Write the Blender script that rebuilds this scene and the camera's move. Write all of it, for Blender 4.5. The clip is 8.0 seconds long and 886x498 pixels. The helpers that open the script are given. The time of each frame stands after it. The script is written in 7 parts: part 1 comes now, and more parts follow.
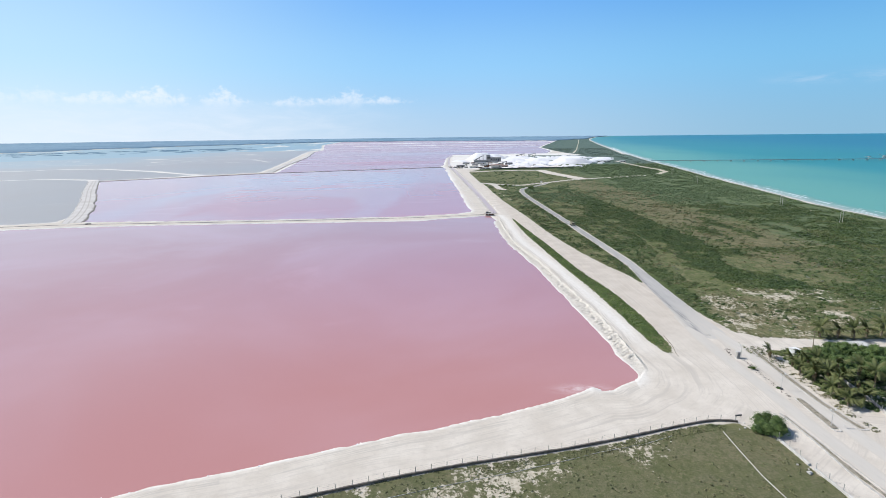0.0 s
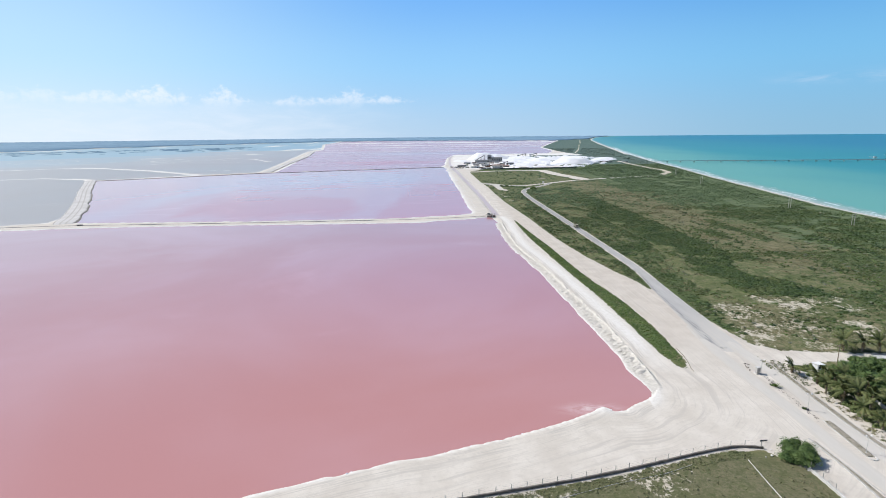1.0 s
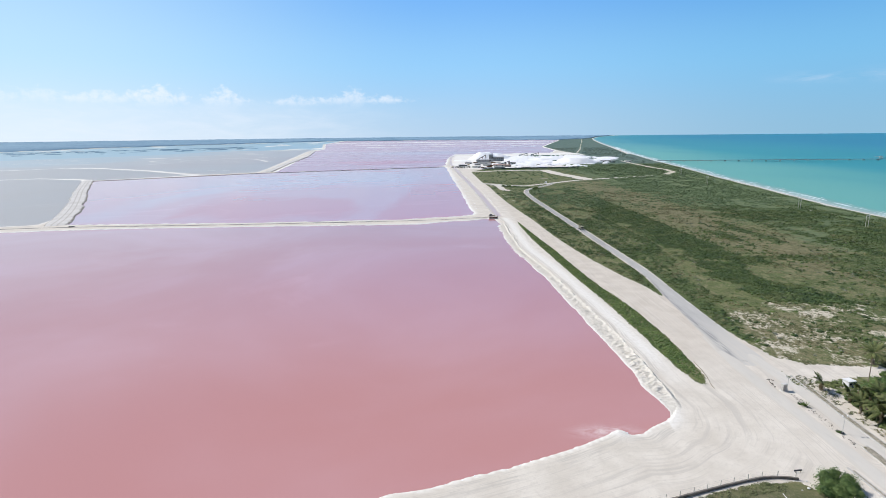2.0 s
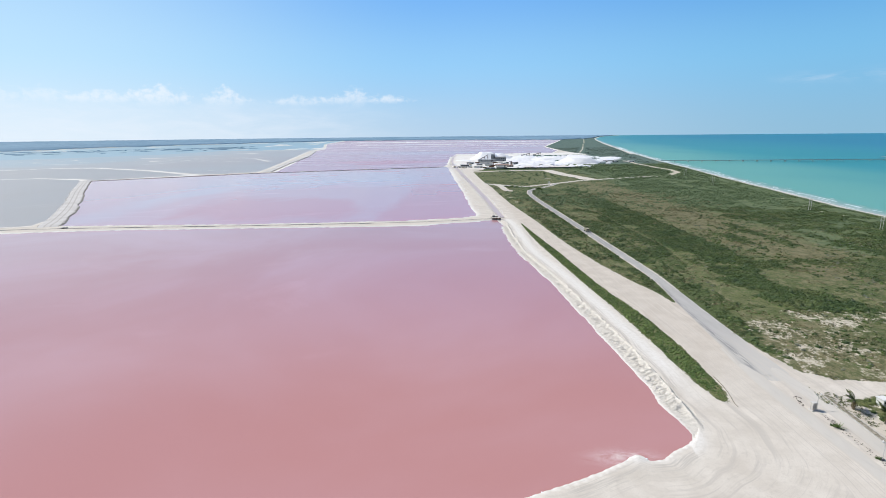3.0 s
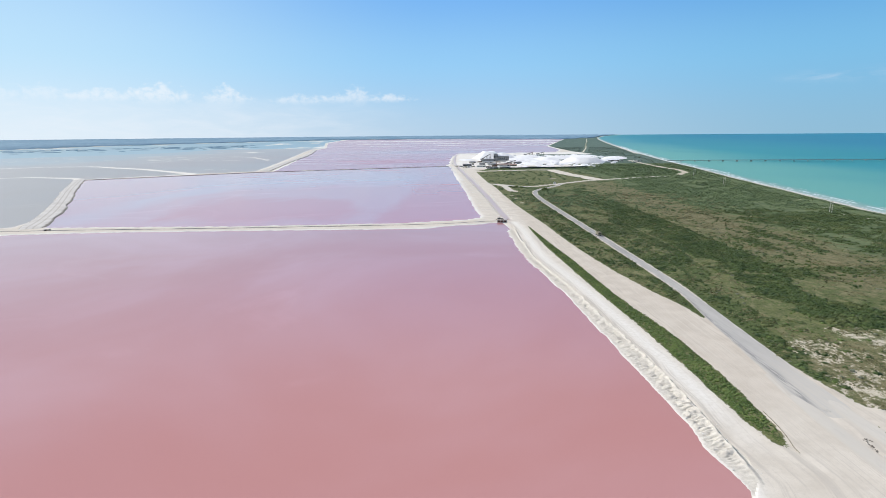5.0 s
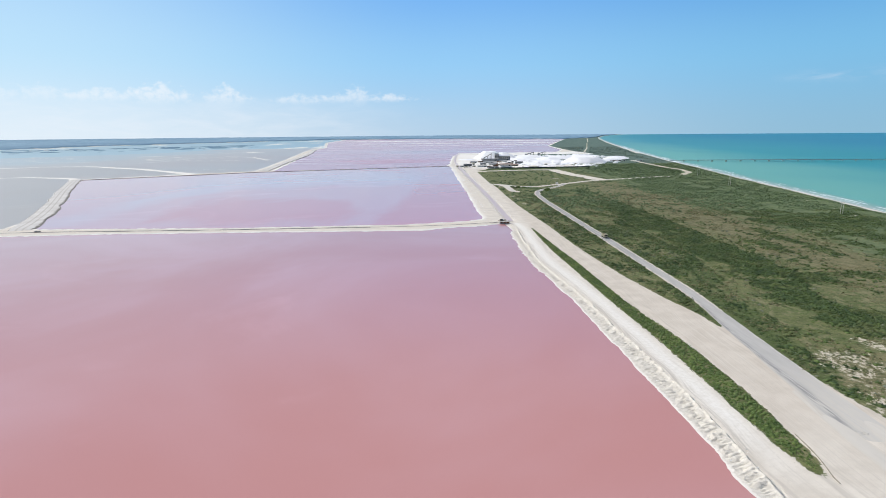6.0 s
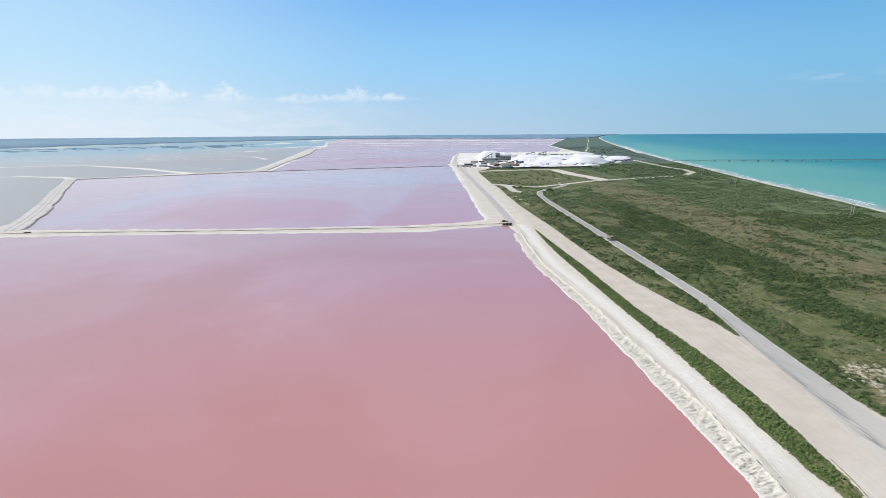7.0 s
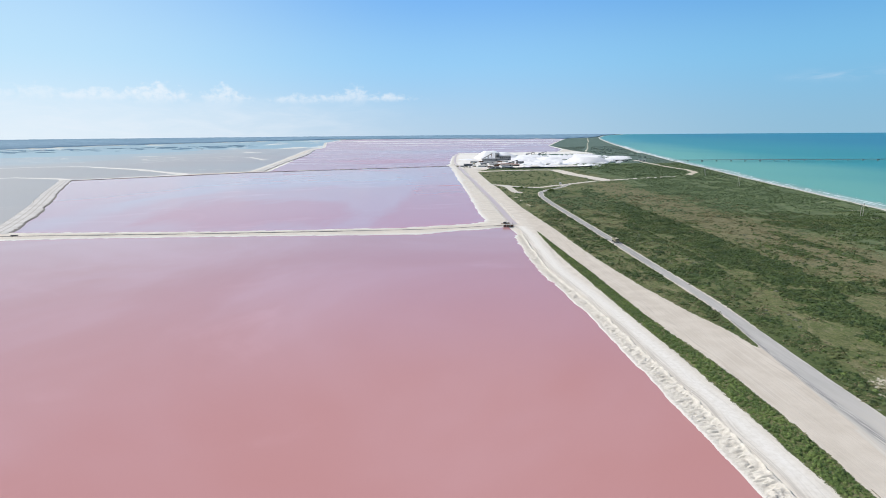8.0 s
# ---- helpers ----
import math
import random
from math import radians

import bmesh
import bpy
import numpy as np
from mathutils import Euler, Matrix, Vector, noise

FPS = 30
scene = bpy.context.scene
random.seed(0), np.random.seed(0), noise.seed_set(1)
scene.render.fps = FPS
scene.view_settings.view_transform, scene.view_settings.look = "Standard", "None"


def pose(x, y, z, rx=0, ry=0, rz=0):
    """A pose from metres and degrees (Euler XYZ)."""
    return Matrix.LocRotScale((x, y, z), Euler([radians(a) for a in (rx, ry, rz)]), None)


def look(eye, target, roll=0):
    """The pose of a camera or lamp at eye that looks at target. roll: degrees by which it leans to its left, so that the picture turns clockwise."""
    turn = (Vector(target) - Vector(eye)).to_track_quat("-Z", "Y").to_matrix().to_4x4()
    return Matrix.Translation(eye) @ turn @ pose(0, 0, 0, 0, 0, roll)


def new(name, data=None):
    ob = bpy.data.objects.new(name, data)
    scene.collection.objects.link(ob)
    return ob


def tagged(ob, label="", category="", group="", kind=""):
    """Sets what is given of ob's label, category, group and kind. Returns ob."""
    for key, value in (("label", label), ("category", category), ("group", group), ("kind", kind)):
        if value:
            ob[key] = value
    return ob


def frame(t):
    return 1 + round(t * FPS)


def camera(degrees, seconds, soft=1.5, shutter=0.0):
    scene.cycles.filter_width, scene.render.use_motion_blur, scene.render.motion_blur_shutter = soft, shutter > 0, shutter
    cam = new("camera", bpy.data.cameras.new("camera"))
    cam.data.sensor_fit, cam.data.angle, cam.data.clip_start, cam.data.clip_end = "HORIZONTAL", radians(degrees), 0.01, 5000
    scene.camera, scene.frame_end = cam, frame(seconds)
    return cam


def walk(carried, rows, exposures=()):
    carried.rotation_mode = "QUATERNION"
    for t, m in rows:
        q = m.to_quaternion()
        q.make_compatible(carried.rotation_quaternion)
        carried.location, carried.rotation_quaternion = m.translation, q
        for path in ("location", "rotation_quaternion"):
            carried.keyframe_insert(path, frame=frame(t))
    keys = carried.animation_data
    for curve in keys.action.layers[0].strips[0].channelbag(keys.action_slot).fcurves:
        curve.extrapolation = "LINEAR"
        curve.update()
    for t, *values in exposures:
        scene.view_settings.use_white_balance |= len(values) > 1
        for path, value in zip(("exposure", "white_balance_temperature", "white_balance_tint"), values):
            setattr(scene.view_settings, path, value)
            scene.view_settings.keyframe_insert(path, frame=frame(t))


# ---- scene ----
cam = camera(80.3, 8.0, soft=0.5)
PATH = [
    (0, (0.322, -5.28, 76.616), (0.343, -3.326, 76.191), -0.7),
    (0.5, (0.389, 0.66, 76.803), (0.41, 2.614, 76.377), -0.7),
    (1, (1.016, 6.893, 76.483), (1.034, 8.847, 76.057), -0.6),
    (1.5, (1.281, 13.251, 76.297), (1.297, 15.205, 75.87), -0.6),
    (3, (1.137, 31.084, 75.674), (1.145, 33.038, 75.246), -0.6),
    (3.5, (0.459, 36.44, 75.6), (0.466, 38.393, 75.17), -0.5),
    (4, (0.42, 42.584, 75.164), (0.425, 44.538, 74.734), -0.5),
    (4.5, (0.336, 48.738, 74.712), (0.34, 50.691, 74.282), -0.5),
    (6, (-0.448, 66.606, 73.832), (-0.446, 68.559, 73.401), -0.5),
    (6.5, (-0.631, 72.529, 73.357), (-0.629, 74.482, 72.926), -0.5),
    (7, (-1.179, 77.862, 73.146), (-1.177, 79.814, 72.714), -0.4),
    (7.5, (-1.367, 83.613, 72.747), (-1.363, 85.566, 72.316), -0.4),
    (8, (-1.153, 89.435, 72.459), (-1.149, 91.388, 72.028), -0.5),
]
walk(cam, [(t, look(eye, target, roll)) for t, eye, target, roll in PATH],
     [(0, 0.05, 6340, 11), (1.5, 0.05, 6340, 11), (4.5, 0.0, 6500, 10), (8, 0.0, 6500, 10)])

# ---- sky, sun, exposure ----
SUN_AZ = math.atan2(-0.91, 0.41)          # sun stands over the salt ponds, a little ahead
SUN_EL = radians(46)
scene.view_settings.exposure = 0.0

world = bpy.data.worlds.new("sky")
scene.world = world
world.use_nodes = True
wn, wl = world.node_tree.nodes, world.node_tree.links
sky = wn.new("ShaderNodeTexSky")
sky.sky_type, sky.sun_disc = "NISHITA", False
sky.sun_elevation, sky.sun_rotation = SUN_EL, SUN_AZ
sky.altitude, sky.air_density, sky.dust_density, sky.ozone_density = 100, 1.0, 0.4, 1.6
wn["Background"].inputs["Strength"].default_value = 0.1
wl.new(sky.outputs[0], wn["Background"].inputs["Color"])

sun_data = bpy.data.lights.new("sun", "SUN")
sun_data.energy, sun_data.angle, sun_data.color = 4.5, radians(0.55), (1.0, 0.955, 0.89)
sun = new("sun", sun_data)
sun_dir = Vector((math.sin(SUN_AZ) * math.cos(SUN_EL), math.cos(SUN_AZ) * math.cos(SUN_EL), math.sin(SUN_EL)))
sun.matrix_world = look(sun_dir * 300, (0, 0, 0))

# ---- materials ----
class Nodes:
    """Short hand for building a node material."""

    def __init__(self, name, rough=0.8, spec=0.3, metal=0.0):
        self.mat = bpy.data.materials.new(name)
        self.mat.use_nodes = True
        self.n, self.l = self.mat.node_tree.nodes, self.mat.node_tree.links
        self.b = self.n["Principled BSDF"]
        self.b.inputs["Roughness"].default_value = rough
        self.b.inputs["Specular IOR Level"].default_value = spec
        self.b.inputs["Metallic"].default_value = metal
        self.co = self.n.new("ShaderNodeTexCoord").outputs["Object"]

    def put(self, socket, v):
        if isinstance(v, bpy.types.NodeSocket):
            self.l.new(v, socket)
        elif isinstance(v, (tuple, list)) and len(v) == 3 and socket.type == "RGBA":
            socket.default_value = (*v, 1)
        else:
            socket.default_value = v

    def noise(self, scale, detail=4, rough=0.55, stretch=(1, 1, 1), warp=0.0):
        m = self.n.new("ShaderNodeMapping")
        m.inputs["Scale"].default_value = stretch
        self.l.new(self.co, m.inputs["Vector"])
        t = self.n.new("ShaderNodeTexNoise")
        self.l.new(m.outputs[0], t.inputs["Vector"])
        for k, v in (("Scale", scale), ("Detail", detail), ("Roughness", rough), ("Distortion", warp)):
            t.inputs[k].default_value = v
        return t.outputs["Fac"]

    def math(self, op, a, b=0.0, c=0.0):
        t = self.n.new("ShaderNodeMath")
        t.operation = op
        for s, v in zip(t.inputs, (a, b, c)):
            self.put(s, v)
        return t.outputs[0]

    def step(self, v, lo, hi):
        t = self.n.new("ShaderNodeMapRange")
        t.interpolation_type = "SMOOTHSTEP"
        self.put(t.inputs[0], v)
        t.inputs[1].default_value, t.inputs[2].default_value = lo, hi
        return t.outputs[0]

    def mix(self, f, a, b):
        t = self.n.new("ShaderNodeMix")
        t.data_type = "RGBA"
        self.put(t.inputs[0], f)
        self.put(t.inputs[6], a)
        self.put(t.inputs[7], b)
        return t.outputs[2]

    def attr(self, name):
        t = self.n.new("ShaderNodeAttribute")
        t.attribute_name = name
        return t.outputs["Fac"]

    def island(self):
        return self.n.new("ShaderNodeNewGeometry").outputs["Random Per Island"]

    def random(self):
        return self.n.new("ShaderNodeObjectInfo").outputs["Random"]

    def xyz(self):
        t = self.n.new("ShaderNodeSeparateXYZ")
        self.l.new(self.co, t.inputs[0])
        return t.outputs

    def bump(self, h, strength=0.4, dist=0.05):
        t = self.n.new("ShaderNodeBump")
        t.inputs["Strength"].default_value, t.inputs["Distance"].default_value = strength, dist
        self.put(t.inputs["Height"], h)
        self.l.new(t.outputs[0], self.b.inputs["Normal"])

    def done(self, colour=None, rough=None):
        if colour is not None:
            self.put(self.b.inputs["Base Color"], colour)
        if rough is not None:
            self.put(self.b.inputs["Roughness"], rough)
        return self.mat


def plain(name, a, b, rough=0.7, scale=3.0, spec=0.3, metal=0.0, bump=0.25, dist=0.02, rand=False):
    """A surface of two near colours in patches, with fine grain."""
    m = Nodes(name, rough, spec, metal)
    f = m.step(m.noise(scale, 5), 0.3, 0.7)
    if rand:
        f = m.math("MULTIPLY_ADD", f, 0.5, m.math("MULTIPLY", m.random(), 0.5))
    fine = m.noise(scale * 9, 3)
    c = m.mix(f, a, b)
    c = m.mix(m.math("MULTIPLY", fine, 0.25), c, tuple(v * 0.6 for v in a))
    m.bump(fine, bump, dist)
    return m.done(c)


def leafy(name, dark, light, dry=None):
    """Leaves: clumps drift from dark to light and here and there to dry, each leaf a little different."""
    m = Nodes(name, 0.6, 0.2)
    drift = m.math("ADD", m.math("MULTIPLY", m.noise(0.12, 4, 0.6), 0.55), m.math("MULTIPLY", m.noise(0.7, 3, 0.6), 0.45))
    c = m.mix(m.math("MULTIPLY_ADD", m.island(), 0.4, m.math("MULTIPLY_ADD", m.step(drift, 0.36, 0.66), 0.75, -0.12)), dark, light)
    if dry:
        c = m.mix(m.math("MULTIPLY", m.step(m.noise(0.05, 5, 0.65), 0.46, 0.68), 0.65), c, dry)
    return m.done(c)


def pool(name, deep, pale, rough, streak, ripple=0.03, size=0.006, shoal=None, drawn=(1, 1, 1), ior=1.5, lean=0.0):
    """Still, coloured brine: paler drifts over the body colour, small ripples."""
    m = Nodes(name, rough, 0.5)
    m.b.inputs["IOR"].default_value = ior
    drift = m.noise(size, 4, 0.5, drawn, 0.6)
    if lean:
        # sky reflection put into the colour: paler lavender away from the levee
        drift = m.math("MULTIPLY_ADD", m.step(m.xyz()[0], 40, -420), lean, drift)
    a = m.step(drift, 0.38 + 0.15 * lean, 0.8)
    s = m.step(m.noise(0.010, 5, 0.55, (0.9, 1.1 * drawn[1], 1), 1.4), 0.58, 0.8)
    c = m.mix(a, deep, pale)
    c = m.mix(m.math("MULTIPLY", s, streak), c, tuple(min(1, v * 1.25 + 0.05) for v in pale))
    if shoal:
        # milky brine over a salt bar
        x, y, z = m.xyz()
        far = m.math("ADD", m.math("POWER", m.math("DIVIDE", m.math("SUBTRACT", x, shoal[0]), 6.5), 2.0), m.math("POWER", m.math("DIVIDE", m.math("SUBTRACT", y, shoal[1]), 2.6), 2.0))
        near = m.math("EXPONENT", m.math("MULTIPLY", far, -1.0))
        near = m.math("MULTIPLY", near, m.step(m.noise(0.35, 4, 0.6, (0.5, 1, 1), 0.8), 0.3, 0.65))
        c = m.mix(m.math("MULTIPLY", near, 0.9), c, (0.74, 0.62, 0.60))
    m.bump(m.noise(0.8, 3, 0.6), ripple, 0.1)
    return m.done(c, m.math("MULTIPLY_ADD", a, 0.08, rough))


def drifting_pool(name, clear, base, patch, patches, rough, size, edge, glow, drawn=(1, 1, 1)):
    """Brine with broad drifts of a second colour at given places, their rims frayed, and pale wind lanes."""
    m = Nodes(name, rough, 0.5)
    m.b.inputs["IOR"].default_value = 1.45
    x, y, z = m.xyz()
    total = None
    for cx, cy, rx, ry, force in patches:
        u, v = m.math("DIVIDE", m.math("SUBTRACT", x, cx), rx), m.math("DIVIDE", m.math("SUBTRACT", y, cy), ry)
        bell = m.math("MULTIPLY", m.math("EXPONENT", m.math("MULTIPLY", m.math("ADD", m.math("MULTIPLY", u, u), m.math("MULTIPLY", v, v)), -1.0)), force)
        total = bell if total is None else m.math("ADD", total, bell)
    fray = m.noise(size, 4, 0.55, drawn, 0.8)
    f = m.math("MULTIPLY_ADD", m.math("SUBTRACT", fray, 0.5), edge, total)
    c = m.mix(m.step(f, -0.45, 0.1), clear, base)
    c = m.mix(m.step(f, 0.3, 0.66), c, patch)
    lanes = m.step(m.noise(size * 1.7, 3, 0.5, (0.5 * drawn[0], 1.6 * drawn[1], 1), 1.2), 0.55, 0.75)
    c = m.mix(m.math("MULTIPLY", lanes, glow), c, tuple(min(1, k * 1.15 + 0.04) for k in base))
    m.bump(m.noise(0.8, 3, 0.6), 0.02, 0.1)
    return m.done(c, m.math("MULTIPLY_ADD", lanes, 0.06, rough))


def ground_material():
    m = Nodes("ground", 0.92, 0.15)
    veg, salt, dry, flow = m.attr("veg"), m.attr("salt"), m.attr("dry"), m.attr("flow")
    big, mid, small, fine = m.noise(0.02, 5), m.noise(0.12, 5, 0.6), m.noise(0.7, 4, 0.6), m.noise(5, 3)
    # wheel tracks follow the run of the traffic
    comb = m.n.new("ShaderNodeCombineXYZ")
    x, y, z = m.xyz()
    m.put(comb.inputs[0], flow)
    m.put(comb.inputs[1], m.math("MULTIPLY", m.math("ADD", x, y), 0.03))
    keep, m.co = m.co, comb.outputs[0]
    tracks, ruts = m.noise(0.45, 5, 0.65), m.noise(1.6, 3, 0.6)
    m.co = keep
    # crushed limestone
    sand = m.mix(m.step(mid, 0.3, 0.7), (0.57, 0.518, 0.445), (0.668, 0.617, 0.54))
    sand = m.mix(m.math("MULTIPLY", m.step(tracks, 0.5, 0.66), 0.6), sand, (0.47, 0.43, 0.38))
    sand = m.mix(m.math("MULTIPLY", m.step(ruts, 0.54, 0.68), 0.3), sand, (0.42, 0.385, 0.34))
    sand = m.mix(m.math("MULTIPLY", m.step(small, 0.5, 0.72), 0.4), sand, (0.5, 0.45, 0.39))
    sand = m.mix(m.math("MULTIPLY", m.step(fine, 0.52, 0.72), 0.34), sand, (0.45, 0.41, 0.36))
    white = m.mix(m.step(small, 0.3, 0.75), (0.775, 0.75, 0.705), (0.665, 0.635, 0.575))
    white = m.mix(m.math("MULTIPLY", m.step(ruts, 0.52, 0.66), 0.3), white, (0.58, 0.55, 0.5))
    white = m.mix(m.math("MULTIPLY", m.step(mid, 0.5, 0.72), 0.3), white, (0.6, 0.57, 0.52))
    beige = m.mix(m.step(mid, 0.3, 0.7), (0.525, 0.467, 0.395), (0.60, 0.543, 0.468))
    beige = m.mix(m.math("MULTIPLY", m.step(ruts, 0.48, 0.62), 0.5), beige, (0.43, 0.385, 0.33))
    beige = m.mix(m.math("MULTIPLY", m.step(tracks, 0.52, 0.64), 0.45), beige, (0.63, 0.585, 0.52))
    sand = m.mix(m.attr("worn"), sand, beige)
    white = m.mix(m.math("MULTIPLY", m.attr("rutted"), m.step(m.math("ADD", m.math("MULTIPLY", tracks, 0.5), m.math("MULTIPLY", ruts, 0.5)), 0.46, 0.56)), white, (0.50, 0.47, 0.425))
    sand = m.mix(m.math("MULTIPLY", m.attr("rutted"), m.step(ruts, 0.46, 0.6)), sand, (0.47, 0.435, 0.385))
    bare = m.mix(salt, sand, white)
    tan = m.mix(m.step(small, 0.35, 0.65), (0.57, 0.52, 0.415), (0.42, 0.375, 0.285))
    bare = m.mix(m.math("MULTIPLY", m.attr("soil"), 0.85), bare, tan)
    # grass and low weeds, with dry stretches
    speck, tuft = m.noise(1.5, 4, 0.7), m.noise(0.5, 5, 0.7, (1, 0.75, 1))
    grass = m.mix(m.step(mid, 0.3, 0.7), (0.088, 0.112, 0.038), (0.15, 0.162, 0.064))
    grass = m.mix(m.math("MULTIPLY", m.step(m.noise(0.07, 5, 0.65, (1, 1, 1), 0.5), 0.5, 0.64), 0.75), grass, (0.075, 0.118, 0.032))
    brown = m.mix(m.step(small, 0.3, 0.7), (0.13, 0.118, 0.058), (0.215, 0.19, 0.105))
    d = m.step(m.math("ADD", dry, m.math("MULTIPLY_ADD", mid, 2.2, -1.1)), 0.3, 1.0)
    grass = m.mix(d, grass, brown)
    grass = m.mix(m.math("MULTIPLY", m.step(small, 0.45, 0.62), 0.6), grass, (0.05, 0.068, 0.027))
    grass = m.mix(m.math("MULTIPLY", m.step(tuft, 0.5, 0.6), 0.62), grass, (0.045, 0.066, 0.024))
    grass = m.mix(m.math("MULTIPLY", m.step(speck, 0.53, 0.63), 0.55), grass, (0.27, 0.25, 0.15))
    thick = m.step(m.math("MULTIPLY_ADD", m.math("SUBTRACT", tuft, 0.5), 1.2, m.attr("shrub")), 0.25, 0.7)
    grass = m.mix(m.math("MULTIPLY", thick, 0.85), grass, m.mix(m.step(small, 0.35, 0.65), (0.05, 0.078, 0.026), (0.085, 0.118, 0.04)))
    straw = m.math("MULTIPLY", m.step(m.noise(0.26, 5, 0.7, (1, 0.6, 1), 0.4), 0.48, 0.62), m.math("MULTIPLY", m.math("MULTIPLY_ADD", speck, 0.9, 0.1), m.math("MULTIPLY_ADD", thick, -0.75, 1.0)))
    straw = m.math("MULTIPLY", straw, m.math("MULTIPLY_ADD", m.attr("lush"), -0.75, 1.0))
    grass = m.mix(straw, grass, (0.25, 0.22, 0.13))
    turf = m.mix(m.step(mid, 0.35, 0.65), (0.15, 0.142, 0.084), (0.12, 0.124, 0.06))
    turf = m.mix(m.math("MULTIPLY", m.step(m.math("ADD", m.math("MULTIPLY", big, 0.5), m.math("MULTIPLY", m.noise(0.09, 4, 0.65, (1, 1, 1), 0.5), 0.5)), 0.46, 0.6), 0.75), turf, (0.19, 0.165, 0.105))
    turf = m.mix(m.math("MULTIPLY", m.step(m.noise(0.16, 4, 0.6), 0.55, 0.7), 0.6), turf, (0.1, 0.125, 0.045))
    turf = m.mix(m.math("MULTIPLY", m.step(speck, 0.46, 0.6), 0.6), turf, (0.06, 0.072, 0.03))
    turf = m.mix(m.math("MULTIPLY", m.step(tuft, 0.5, 0.62), 0.55), turf, (0.07, 0.088, 0.034))
    turf = m.mix(m.math("MULTIPLY", m.step(m.noise(0.9, 4, 0.7, (1, 1, 1), 0.6), 0.54, 0.64), 0.5), turf, (0.23, 0.2, 0.13))
    grass = m.mix(m.math("MULTIPLY", m.attr("lush"), 0.8), grass, turf)
    grass = m.mix(m.math("MULTIPLY", m.step(fine, 0.48, 0.7), m.math("MULTIPLY_ADD", m.attr("lush"), -0.2, 0.4)), grass, (0.21, 0.20, 0.11))
    grass = m.mix(m.attr("wood"), grass, m.mix(m.step(m.math("ADD", m.math("MULTIPLY", m.noise(0.05, 5, 0.65), 0.5), m.math("MULTIPLY", tuft, 0.5)), 0.38, 0.6), (0.068, 0.1, 0.048), (0.15, 0.185, 0.092)))
    # distant coast strip: haze put into a paler, bluer ground green
    grass = m.mix(m.step(m.attr("wood"), 0.86, 1.0), grass, m.mix(m.step(m.noise(0.06, 5, 0.65), 0.38, 0.62), (0.08, 0.122, 0.098), (0.118, 0.16, 0.128)))
    edge = m.math("MULTIPLY_ADD", m.math("SUBTRACT", tuft, 0.5), 9.0, veg)
    edge = m.math("MULTIPLY_ADD", m.math("SUBTRACT", mid, 0.5), 6.0, edge)
    edge = m.math("MULTIPLY_ADD", m.math("SUBTRACT", speck, 0.5), 5.0, edge)
    cover = m.step(edge, -0.5, 0.6)
    m.bump(m.math("ADD", m.math("MULTIPLY", fine, 0.4), m.math("ADD", small, m.math("MULTIPLY", ruts, 0.3))), 0.6, 0.15)
    return m.done(m.mix(cover, bare, grass))


M_GROUND = ground_material()
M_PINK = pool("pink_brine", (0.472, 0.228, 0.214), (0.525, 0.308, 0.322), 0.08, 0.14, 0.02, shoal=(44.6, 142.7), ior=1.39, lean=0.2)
# lavender drifts are mostly the sky's reflection put into the brine colour
M_PINK_PALE = drifting_pool("pale_pink_brine", (0.462, 0.332, 0.392), (0.50, 0.275, 0.313), (0.51, 0.207, 0.228),
                            ((-170, 590, 150, 115, 0.85), (-285, 700, 50, 60, 0.4), (0, 740, 55, 300, 0.9), (-430, 700, 60, 200, 0.15), (-150, 960, 260, 120, -0.75), (-330, 700, 40, 160, -0.6), (-70, 640, 26, 90, -0.5), (-330, 540, 50, 40, -0.3)),
                            0.15, 0.012, 0.9, 0.14, (0.8, 0.35, 1))
M_LILAC = drifting_pool("lilac_brine", (0.455, 0.36, 0.41), (0.48, 0.315, 0.36), (0.50, 0.245, 0.285),
                        ((-170, 1560, 230, 170, 0.7), (60, 1350, 60, 90, 0.4), (-60, 2250, 300, 160, -0.5), (-300, 2900, 500, 260, 0.3), (100, 4600, 800, 400, 0.3)), 0.27, 0.006, 1.5, 0.35, (0.5, 0.8, 1))
M_GREY = pool("grey_brine", (0.335, 0.297, 0.27), (0.385, 0.347, 0.318), 0.34, 0.3, drawn=(0.7, 0.5, 1))
M_GREY_PALE = drifting_pool("pale_grey_brine", (0.30, 0.335, 0.35), (0.35, 0.32, 0.30), (0.352, 0.302, 0.278),
                            ((-1700, 1750, 700, 330, -1.0), (-1150, 2300, 260, 260, -0.6), (-700, 1700, 300, 600, 0.8)), 0.33, 0.004, 0.8, 0.3, (0.6, 0.8, 1))
M_LAGOON = pool("lagoon_water", (0.17, 0.29, 0.35), (0.27, 0.37, 0.41), 0.3, 0.5)


